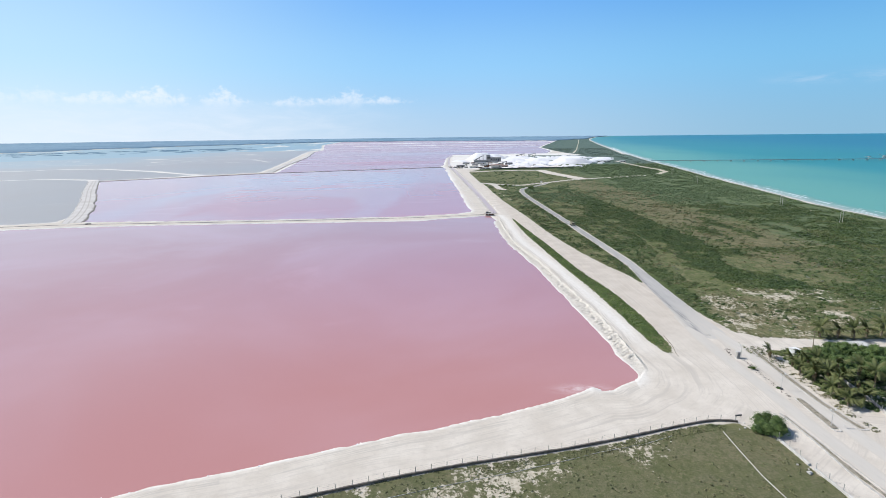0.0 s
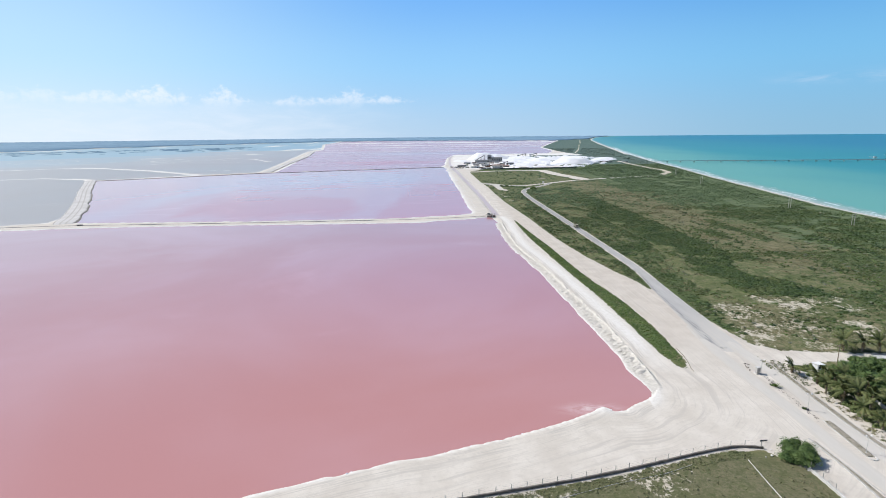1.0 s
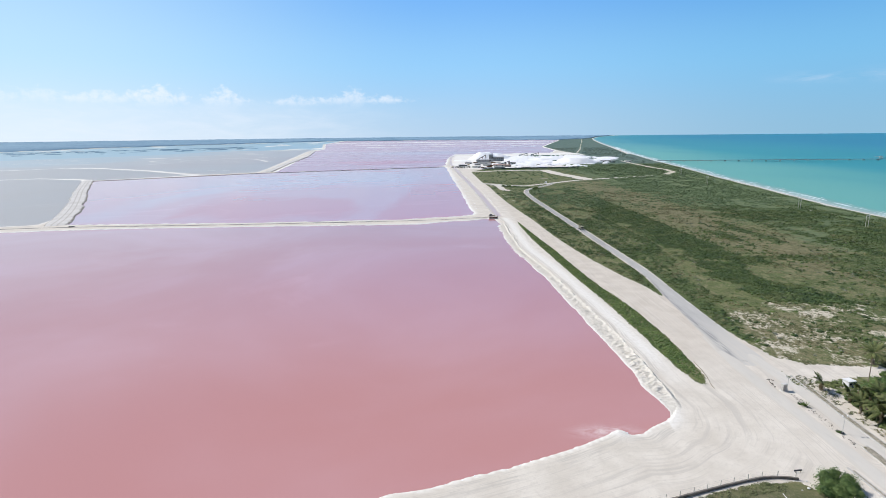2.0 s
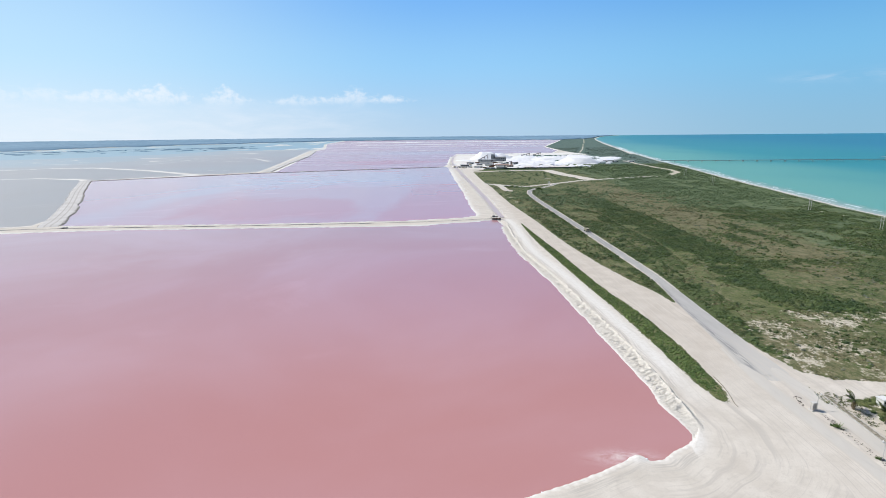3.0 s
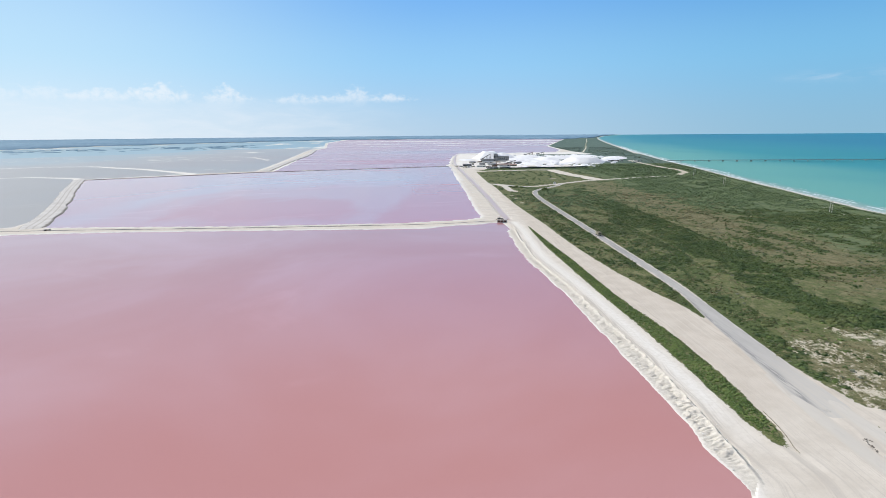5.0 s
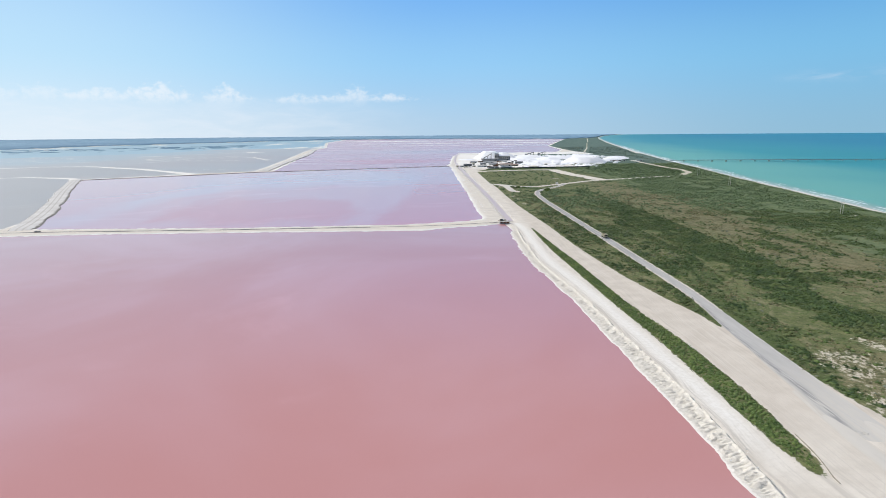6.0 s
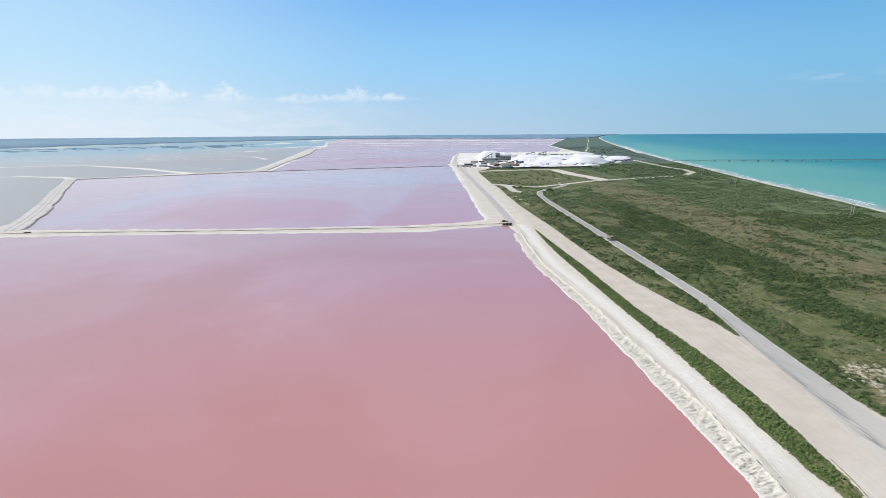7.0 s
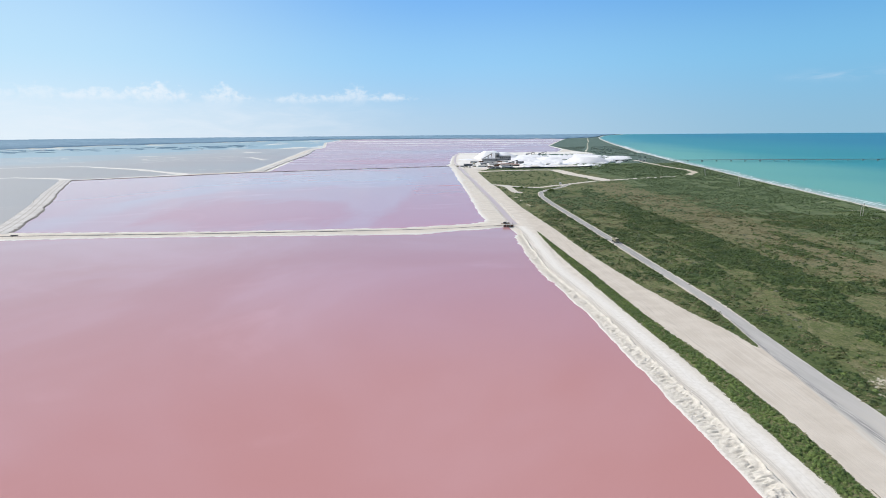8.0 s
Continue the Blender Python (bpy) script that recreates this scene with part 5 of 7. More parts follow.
def make_scrub():
    rng = np.random.default_rng(11)
    for n, area, r0, r1, count, leaf, label in ((20000, (84, 395, 180, 330), 0.45, 1.7, 26, 0.26, "dense green coastal shrubs in dry grass"),
                                                (36000, (76, 400, 330, 560), 0.6, 2.1, 14, 0.34, "dense green coastal shrubs in dry grass"),
                                                (24000, (70, 490, 560, 900), 0.9, 2.6, 9, 0.44, "dark green shrubs behind the beach"),
                                                (17000, (66, 560, 900, 1300), 1.3, 3.2, 6, 0.62, "dark green shrubs behind the beach"),
                                                (12000, (380, 1300, 1300, 2750), 2.2, 4.6, 4, 0.8, "dark woodland on the narrow coast strip")):
        x, y = scatter(rng, n, *area)
        r = r0 + (r1 - r0) * rng.uniform(0, 1, len(x)) ** 1.8
        near = along(x, y, ROAD_MID) > 2.9 + 0.75 * r
        x, y, r = x[near], y[near], r[near]
        z = np.zeros(len(x)) - 0.05
        ob = foliage("scrub", np.c_[x, y, z], r, r * rng.uniform(0.32, 0.62, len(x)) * (0.4 if r0 > 2 else 1), count, leaf, M_HAZED_COAST if r0 > 2 else M_FARTREE if r0 > 0.8 else M_LEAF, rng)
        tagged(ob, label, "shrubs", kind="stuff")
    # thick dark belt along the old boundary
    x, y = rng.uniform(140, 194, 16000), rng.uniform(240, 620, 16000)
    ok = (cover(x, y) > 0.93) & (x > 144)
    x, y = x[ok], y[ok]
    r = rng.uniform(0.6, 1.7, len(x))
    ob = foliage("scrub", np.c_[x, y, np.zeros(len(x))], r, r * rng.uniform(0.5, 0.8, len(x)), 16, 0.3, M_LEAF, rng)
    tagged(ob, "thick dark belt of shrubs across a dry field", "shrubs", kind="stuff")
    # hedge of fresh low shrubs between the two dirt roads
    x, y = rng.uniform(68, 90, 15000), rng.uniform(164, 485, 15000)
    ok = inside(x, y, HEDGE) > 0.35
    x, y = x[ok], y[ok]
    r = (0.28 + 0.6 * rng.uniform(0, 1, len(x)) ** 1.7) * np.clip(inside(x, y, HEDGE) / 1.6 + 0.3, 0.4, 1) * np.clip((y - 162) / 20, 0.35, 1)
    ob = foliage("hedge", np.c_[x, y, np.zeros(len(x))], r, r * rng.uniform(0.5, 1.1, len(x)), 20, 0.27, M_HEDGE, rng)
    tagged(ob, "fresh green strip of low shrubs between dirt roads", "hedge", kind="stuff")
    # weeds in the fenced lot, along the fence and in the near field
    x, y = rng.uniform(-40, 88, 5000), rng.uniform(78, 122, 5000)
    ok = (inside(x, y, LOT) > 0.6) & (rng.uniform(0, 1, 5000) < 0.25 + 0.75 * (vnoise(x, y, 7, 61) > 0.58))
    x, y = x[ok], y[ok]
    r = rng.uniform(0.12, 0.42, len(x))
    ob = foliage("weeds", np.c_[x, y, np.zeros(len(x))], r, r * 0.7, 9, 0.5, M_WEED, rng, False)
    tagged(ob, "low dry weeds in a fenced sandy lot", "weeds", kind="stuff")
    x, y = rng.uniform(8, 76, 9000), rng.uniform(86, 122, 9000)
    d = inside(x, y, LOT)
    ok = (d > 0.2) & (d < 3.4) & (vnoise(x, y, 3, 69) > 0.3)
    x, y = x[ok], y[ok]
    r = rng.uniform(0.12, 0.5, len(x))
    ob = foliage("weeds", np.c_[x, y, np.zeros(len(x))], r, r * 0.6, 9, 0.4, M_WEED, rng, False)
    tagged(ob, "tangled dry weeds at the foot of a low wall", "weeds", kind="stuff")
    x, y = rng.uniform(88, 300, 60000), 178 + 520 * rng.uniform(0, 1, 60000) ** 1.5
    ok = (inside(x, y, FIELD) > 0.3) & (along(x, y, ROAD_MID) > 4.6) & (rng.uniform(0, 1, 60000) < np.clip((vnoise(x, y, 7, 62) - 0.3) * 2.0, 0, 1))
    x, y = x[ok], y[ok]
    r = (0.25 + 0.8 * rng.uniform(0, 1, len(x)) ** 2.2) * np.interp(y, [180, 600], [0.9, 1.6])
    ob = foliage("weeds", np.c_[x, y, np.zeros(len(x))], r, r * 0.45, 7, 0.45, M_STRAW, rng, False)
    tagged(ob, "dry grass tufts over pale sand", "weeds", kind="stuff")
    x, y = rng.uniform(109, 124, 2200), rng.uniform(116, 176, 2200)
    ok = (np.abs(x - np.interp(y, [116, 160, 176], [113.2, 114.8, 113.5])) < 1.5 + 2.8 * np.exp(-((y - 167) / 7) ** 2)) & (vnoise(x, y, 2.6, 67) > 0.36)
    x, y = x[ok], y[ok]
    r = rng.uniform(0.15, 0.55, len(x))
    ob = foliage("weeds", np.c_[x, y, np.zeros(len(x))], r, r * 0.6, 9, 0.42, M_WEED, rng, False)
    tagged(ob, "dry weeds on the sandy edge of the boulevard", "weeds", kind="stuff")
    x, y = rng.uniform(114, 150, 1600), rng.uniform(124, 168, 1600)
    ok = (inside(x, y, GROVE) > -0.6) & (vnoise(x, y, 5, 68) > 0.36)
    x, y = x[ok], y[ok]
    r = rng.uniform(0.3, 1.1, len(x))
    ob = foliage("undergrowth", np.c_[x, y, np.zeros(len(x))], r, r * rng.uniform(0.5, 1.1, len(x)), 18, 0.3, M_LEAF, rng)
    tagged(ob, "dark green undergrowth below coconut palms", "shrubs", kind="stuff")
    # greyish and fresh green shrubs among the dry grass
    for mat, n, seed, label in ((M_GREYLEAF, 900, 65, "greyish half-bare shrubs in dry grass"), (M_HEDGE, 1100, 66, "fresh green low shrubs in dry grass")):
        x, y = rng.uniform(110, 330, n), rng.uniform(186, 460, n)
        ok = (inside(x, y, FIELD) > 0.5) & (along(x, y, ROAD_MID) > 5.4) & (vnoise(x, y, 30, seed) > 0.46)
        x, y = x[ok], y[ok]
        r = rng.uniform(0.4, 1.3, len(x))
        ob = foliage("scrub", np.c_[x, y, np.zeros(len(x))], r, r * rng.uniform(0.4, 0.8, len(x)), 13, 0.36, mat, rng)
        tagged(ob, label, "shrubs", kind="stuff")
    # dune plants above the beach
    t = rng.uniform(200, 1000, 900)
    x = np.interp(t, [p[1] for p in COAST[1:8]], [p[0] for p in COAST[1:8]]) - rng.uniform(11, 26, 900)
    ok = vnoise(x, t, 18, 63) > 0.45
    r = rng.uniform(0.6, 1.9, ok.sum())
    ob = foliage("scrub", np.c_[x[ok], t[ok], np.zeros(ok.sum())], r, r * 0.6, 10, 0.45, M_HEDGE, rng)
    tagged(ob, "low dune shrubs along the top of the beach", "shrubs", kind="stuff")


make_scrub()


# ---- trees and palms ----
def broadleaf(x, y, wide, high, leaves, leaf, seed, label, turn=0, low=0.12, group=""):
    rng = np.random.default_rng(seed)
    tree = thing("tree", x, y, 0, turn, label, "tree", group)
    bm = bmesh.new()
    rod(bm, (0, 0, -0.2), (0.15, 0.05, high * 0.35), 0.035 * wide, 0.024 * wide)
    part("trunk", bm, M_BARK, tree)
    tops = []
    for i in range(7):
        a = i * 0.9 + seed
        out = wide * rng.uniform(0.2, 0.36)
        tip = Vector((math.cos(a) * out, math.sin(a) * out, high * rng.uniform(0.5, 0.8)))
        tops.append(tip)
        bm = bmesh.new()
        rod(bm, (0.15, 0.05, high * rng.uniform(0.2, 0.34)), tip, 0.016 * wide, 0.006 * wide, 5)
        part("limb", bm, M_BARK, tree)
    c, r, h = [], [], []
    for i in range(26):
        a, d = rng.uniform(0, 6.3), wide * 0.5 * rng.uniform(0.05, 0.74) ** 0.7
        k = 1 - (d / (wide * 0.52)) ** 2
        c.append((math.cos(a) * d, math.sin(a) * d, high * (low + rng.uniform(0.0, 0.55) * max(k, 0.1))))
        r.append(wide * rng.uniform(0.13, 0.22))
        h.append(high * rng.uniform(0.24, 0.36))
    for t in tops:
        c.append((t.x, t.y, t.z * 0.8))
        r.append(wide * rng.uniform(0.13, 0.19))
        h.append(high * rng.uniform(0.2, 0.28))
    crown = foliage("crown", c, r, h, leaves // len(c), leaf, M_TREE, rng)
    crown.parent = tree
    return tree


for i, (x, y, w, h) in enumerate(((134.8, 741, 9, 5), (104, 786, 7, 3), (96, 789, 6, 2.6), (111, 780, 6, 2.6))):
    broadleaf(x, y, w, h, 700, 0.22, 60 + i, "dark green bush beside the junction of two tracks", i * 50, group="bushes at the junction")


def frond_mesh(length, droop, seed, material):
    """One feather leaf: a bowed midrib with two rows of narrow leaflets."""
    rng = random.Random(seed)
    bm = bmesh.new()
    n = 24
    spine = []
    for i in range(n + 1):
        t = i / n
        spine.append(Vector((length * t * (1 - 0.18 * t * droop), 0, length * (0.42 * t - (0.42 + 0.55 * droop) * t * t))))
    for a, b in zip(spine, spine[1:]):
        w = 0.035
        bm.faces.new([bm.verts.new(p) for p in (a + Vector((0, -w, 0)), b + Vector((0, -w, 0)), b + Vector((0, w, 0.01)), a + Vector((0, w, 0.01)))])
    for i in range(2, n + 1):
        t = i / n
        for side in (-1, 1):
            reach = length * 0.215 * math.sin(math.pi * min(1, 0.18 + t * 0.8)) * rng.uniform(0.85, 1.1)
            a = spine[i]
            f = (spine[i] - spine[i - 1]).normalized()
            tip = a + f * reach * 0.55 + Vector((0, side * reach * 0.85, -reach * (0.35 + 0.3 * rng.random())))
            w = f * (0.05 + 0.02 * rng.random()) * length / 3
            mid = a.lerp(tip, 0.5) + Vector((0, 0, reach * 0.09))
            v = [bm.verts.new(p) for p in (a - w * 0.5, mid - w, tip, mid + w, a + w * 0.5)]
            bm.faces.new(v)
    me = bpy.data.meshes.new("frond")
    bm.to_mesh(me)
    bm.free()
    me.materials.append(material)
    return me


FRONDS = [frond_mesh(3.4, 0.1, 1, M_FROND), frond_mesh(3.3, 0.35, 2, M_FROND), frond_mesh(3.0, 0.7, 3, M_FROND)]
DRY_FROND = frond_mesh(2.6, 1.9, 4, M_FROND_DRY)


def palm(x, y, high, size, seed, label, count=17, group="coconut palms"):
    rng = random.Random(seed)
    tree = thing("palm_tree", x, y, 0, rng.uniform(0, 360), label, "palm tree", group)
    lean = Vector((rng.uniform(-0.1, 0.1), rng.uniform(-0.1, 0.1), 0)) * high
    bm = bmesh.new()
    n, k = 7, 8
    rings = []
    for i in range(n + 1):
        t = i / n
        c = lean * t * t + Vector((0, 0, high * t - 0.15))
        r = (0.26 - 0.12 * t) * (0.7 + 0.3 * size) * (1.25 if i == 0 else 1)
        rings.append([bm.verts.new(c + Vector((r * math.cos(6.283 * j / k), r * math.sin(6.283 * j / k), 0))) for j in range(k)])
    for a, b in zip(rings, rings[1:]):
        for j in range(k):
            bm.faces.new((a[j], a[(j + 1) % k], b[(j + 1) % k], b[j]))
    bm.faces.new(rings[-1])
    part("trunk", bm, M_TRUNK, tree, smooth=True)
    top = lean + Vector((0, 0, high - 0.2))
    for i in range(count + 3):
        dry = i >= count
        f = new("frond", DRY_FROND if dry else FRONDS[i % 3])
        pitch = rng.uniform(40, 60) if dry else 26 - 92 * ((i * 0.618) % 1)
        f.parent = tree
        spin = Matrix.Rotation(radians(i * 137.5 + rng.uniform(-12, 12)), 4, "Z") @ Matrix.Rotation(radians(pitch), 4, "Y")
        f.matrix_basis = Matrix.Translation(top) @ spin @ Matrix.Scale(size * rng.uniform(0.88, 1.1), 4)
        if dry:
            tagged(f, "dry brown hanging frond")
    return tree


broadleaf(86.6, 118.0, 9.2, 4.9, 11000, 0.105, 3, "round dark green shrub tree beside a low wall", low=0.0)
for i, (x, y, w, h) in enumerate(((128, 159, 8, 4.6), (134, 162, 9, 5), (142, 164, 9, 5.4), (127, 151, 8, 5), (133, 153, 9, 5.6), (141, 155, 9, 6), (149, 160, 10, 6), (137, 146, 8, 5.5),
                                  (146, 150, 9, 6), (122.5, 157, 5, 3), (157, 158, 10, 6.5), (130, 146, 7, 4.5), (141, 170, 5, 2.6), (164, 166, 8, 5))):
    broadleaf(x, y, w, h, 3400, 0.13, 20 + i, "dense green garden tree in a palm grove", i * 40, group="grove trees")
GROVE_PALMS = ((119.5, 154.5, 4.2), (118.6, 150.5, 4.6), (118.2, 146.5, 4.2), (118.8, 142.0, 5.0), (119.4, 137.5, 5.6), (117.6, 132.5, 3.6), (131.5, 139.0, 6.2), (134.5, 136.0, 5.5), (124.5, 146, 5.5), (122.5, 152, 5), (122, 140, 5.2), (123, 135, 4.6), (121, 144, 4.2), (120.5, 129.5, 3.4), (137, 133, 6), (129, 143, 6))
for i, (x, y, h) in enumerate(GROVE_PALMS):
    palm(x, y, h, 1.3, 40 + i, "coconut palm with drooping fronds in a dense grove")
for i, (x, y, h) in enumerate(((144.5, 180.0, 5.2), (150.5, 179, 4.6), (156, 178, 5.0), (161.5, 179, 4.6), (168, 180, 6.4), (173, 178, 6.6))):
    palm(x, y, h - 0.9, 1.5, 70 + i, "coconut palm beside the white sand track", 22)
for i, (x, y, h) in enumerate(((116.3, 129.4, 2.8), (115.9, 135.5, 3.4), (116.9, 143.9, 3.6), (115.9, 149.3, 3.2), (117.6, 155.5, 3.0))):
    palm(x, y, h, 1.2, 110 + i, "leaning coconut palm at the edge of the boulevard", 20)
palm(114.9, 163.2, 2.6, 1.2, 90, "young coconut palm on a sandy verge", 13)


def agave(x, y, seed):
    """A spiky rosette on the road median."""
    rng = random.Random(seed)
    plant = thing("agave", x, y, 0.1, 0, "spiky dark green agave on the road median", "plant")
    for i in range(26):
        bm = bmesh.new()
        a, p, n = i * 2.4, rng.uniform(0.25, 1.2), 4
        ln = rng.uniform(1.5, 2.3)
        prev = None
        for k in range(n + 1):
            t = k / n
            w = 0.16 * (1 - t) + 0.01
            r, h = ln * t * math.cos(p), ln * t * math.sin(p) - 0.25 * t * t
            d, s = Vector((math.cos(a), math.sin(a), 0)), Vector((-math.sin(a), math.cos(a), 0))
            row = [bm.verts.new(d * r + s * w + Vector((0, 0, h))), bm.verts.new(d * r - s * w + Vector((0, 0, h)))]
            if prev:
                bm.faces.new((prev[0], prev[1], row[1], row[0]))
            prev = row
        part("leaf", bm, M_HEDGE, plant)


agave(103.6, 153.6, 5)


# ---- crossing: fences, walls, lamps, huts ----
def post_fence(line, wall_w, wall_h, wall_mat, spacing, post_h, label):
    """Low wall along a line with slim posts standing on it."""
    fence = thing("fence", *line[0], 0, 0, label, "fence")
    base = Vector((*line[0], 0))
    local = [(x - base.x, y - base.y) for x, y in line]
    w = kerb(local, wall_w, wall_h, wall_mat, "", "low_wall", 1.6, -0.2, "", "")
    w.parent = fence
    bm = bmesh.new()
    box(bm, 0, 0, 0, 0.13, 0.13, post_h)
    box(bm, 0, 0, post_h, 0.16, 0.16, 0.05)
    proto = part("post", bm, M_CONCRETE, fence)
    pts = resample(local, 0.25)
    far, first = 0.0, True
    for a, b in zip(pts, pts[1:]):
        far += (b - a).length
        if far >= spacing or first:
            far = 0.0 if not first else 0.0
            p = proto if first else new("post", proto.data)
            p.parent = fence
            p.matrix_basis = pose(b.x, b.y, wall_h - 0.1, random.uniform(-2, 2), random.uniform(-2, 2), random.uniform(0, 90))
            first = False
    for z in (0.45, 0.9, 1.35):
        bm = bmesh.new()
        for a, b in zip(pts[::14], pts[14::14]):
            rod(bm, a + Vector((0, 0, wall_h + z)), b + Vector((0, 0, wall_h + z)), 0.008, n=3)
        part("wire", bm, M_STEEL, fence)
    return fence


post_fence(rounded([(-80, 79.5), (-29.2, 95), (-1, 104), (31.2, 110.8), (46.7, 115), (63.6, 120.3), (71, 122.3), (76, 122.9), (80.5, 122.0)]), 0.42, 0.62, M_WALL, 3.55, 1.35,
           "low grey stone wall with slim concrete posts")
post_fence([(86.2, 113.7), (86.5, 104.2), (86.5, 102.8)], 0.5, 0.6, M_OFFWHITE, 3.6, 1.5, "low whitewashed wall with concrete posts")
post_fence([(86.7, 101.2), (87.4, 91.6), (88.4, 70), (89, 40)], 0.5, 0.6, M_OFFWHITE, 3.6, 1.5, "low whitewashed wall with concrete posts")
post_fence([(126.0, 144), (124.9, 134.3), (123.2, 126), (122.6, 123.5)], 0.4, 1.0, M_OFFWHITE, 2.4, 1.0, "white garden wall with posts behind palms")

bm = bmesh.new()
for a, b in zip(((74.2, 117.5), (73.7, 108.8), (73.4, 99.4)), ((73.7, 108.8), (73.4, 99.4), (74.4, 84))):
    rod(bm, (*a, 0.05), (*b, 0.05), 0.11, n=6)
tagged(part("pipe", bm, M_CONCRETE), "thin pale pipe lying across dry grass", "pipe")
bm = bmesh.new()
hose = [(-30, 88.5), (-1.2, 97.4), (15.9, 102), (30, 106.3), (39.1, 109.4), (52.5, 112.9), (60, 116)]
for a, b in zip(hose, hose[1:]):
    rod(bm, (*a, 0.05), (*b, 0.05), 0.07, n=6)
tagged(part("pipe", bm, M_CONCRETE), "thin pale hose lying along a fence", "pipe")


def rock(x, y, size, seed, name="rock", label="white broken limestone boulder", material=None):
    rng = random.Random(seed)
    bm = bmesh.new()
    bmesh.ops.create_icosphere(bm, subdivisions=2, radius=size)
    for v in bm.verts:
        v.co *= 0.75 + 0.5 * noise.noise(v.co / size * 1.3 + Vector((seed * 7.1, 0, 0)))
        v.co.z *= 0.6
    ob = part(name, bm, material or M_OFFWHITE)
    ob.matrix_basis = pose(x, y, size * 0.25, 0, 0, rng.uniform(0, 360))
    return tagged(ob, label, name, "scattered boulders")


for i, (x, y, s) in enumerate(((84.6, 99.9, 0.75), (84.0, 103.2, 0.35), (85.4, 101.4, 0.3), (80.8, 119.0, 0.45), (82.0, 121.4, 0.3), (85.6, 113.2, 0.3), (79.0, 118.5, 0.25), (107.4, 119.2, 0.35))):
    rock(x, y, s, i)

# dark notice board by the fence's end
board = thing("notice_board", 82.2, 124.6, 0, 4, "small dark notice board on two posts", "sign")
for s in (-0.6, 0.6):
    bm = bmesh.new()
    box(bm, s, 0, -0.1, 0.09, 0.09, 0.5)
    part("post", bm, M_WOOD, board)
bm = bmesh.new()
box(bm, 0, 0.06, 0.3, 1.9, 0.08, 0.42)
part("panel", bm, M_DARK, board, "dark weathered panel")


def street_lamp(x, y, high, planter):
    lamp = thing("street_lamp", x, y, 0.08, 0, "pale steel street lamp with two lanterns on the median", "street lamp", "lamps along the median")
    bm = bmesh.new()
    rod(bm, (0, 0, 0), (0, 0, high * 0.15), 0.12, 0.09)
    rod(bm, (0, 0, high * 0.15), (0, 0, high), 0.075, 0.055)
    part("pole", bm, M_OFFWHITE, lamp)
    bm = bmesh.new()
    rod(bm, (-0.62, 0, high - 0.25), (0.62, 0, high - 0.25), 0.04)
    part("arm", bm, M_OFFWHITE, lamp)
    for s in (-1, 1):
        bm = bmesh.new()
        rod(bm, (s * 0.62, 0, high - 0.25), (s * 0.62, 0, high + 0.15), 0.09, 0.2)
        rod(bm, (s * 0.62, 0, high + 0.15), (s * 0.62, 0, high + 0.34), 0.23, 0.04)
        part("lantern", bm, M_WHITE, lamp, "white lantern")
    bm = bmesh.new()
    rod(bm, (0, 0, 0), (0, 0, 0.35 if planter else 0.12), 0.45 if planter else 0.2, 0.38 if planter else 0.17, 10)
    part("base", bm, M_DARK if planter else M_CONCRETE, lamp, "dark round base" if planter else "")


street_lamp(104.1, 119.6, 4.5, False)
street_lamp(103.9, 139.9, 4.8, True)
street_lamp(105.0, 163.4, 4.3, False)
rng = np.random.default_rng(5)
for x, y in ((103.6, 140.3), (103.3, 154.6)):
    p = foliage("shrub", [(0, 0, 0), (0.5, 0.3, 0), (-0.4, 0.4, 0)], [0.6, 0.5, 0.45], [0.55, 0.4, 0.4], 30, 0.35, M_LEAF, rng)
    p.location = (x, y, 0.05)
    tagged(p, "small dark shrub on the sandy median", "shrub")

# stone plinth at the median's head
plinth = thing("stone_plinth", 103.6, 162.9, 0, 8, "grey stone monument block on a pale plinth", "monument")
bm = bmesh.new()
box(bm, 0, 0, -0.1, 1.9, 1.6, 0.3)
part("base", bm, M_CONCRETE, plinth, bevel=0.05)
bm = bmesh.new()
box(bm, 0, 0, 0.2, 1.25, 1.0, 2.0)
part("block", bm, M_KERB, plinth, "rough grey stone block", bevel=0.06)
bm = bmesh.new()
box(bm, 0, 0, 2.2, 1.45, 1.2, 0.16)
part("cap", bm, M_OFFWHITE, plinth, bevel=0.04)

# small white hut
hut = thing("hut", 124.6, 164.9, 0, 12, "small white hut with a flat overhanging roof", "hut")
bm = bmesh.new()
box(bm, 0, 0, -0.1, 2.4, 2.2, 2.2)
part("wall", bm, M_WHITE, hut, bevel=0.03)
bm = bmesh.new()
box(bm, 0, 0, 2.1, 2.8, 2.6, 0.2)
part("roof", bm, M_WHITE, hut, "flat white roof slab", bevel=0.04)
bm = bmesh.new()
box(bm, 0.5, -1.11, 0, 0.85, 0.06, 1.9)
part("door", bm, M_BLUE, hut, "blue door")
bm = bmesh.new()
box(bm, -0.6, -1.11, 1.0, 0.7, 0.06, 0.7)
win = part("window", bm, M_DARK, hut)
bm = bmesh.new()
box(bm, -0.6, -1.135, 1.06, 0.58, 0.03, 0.58)
part("pane", bm, M_GLASS, win)


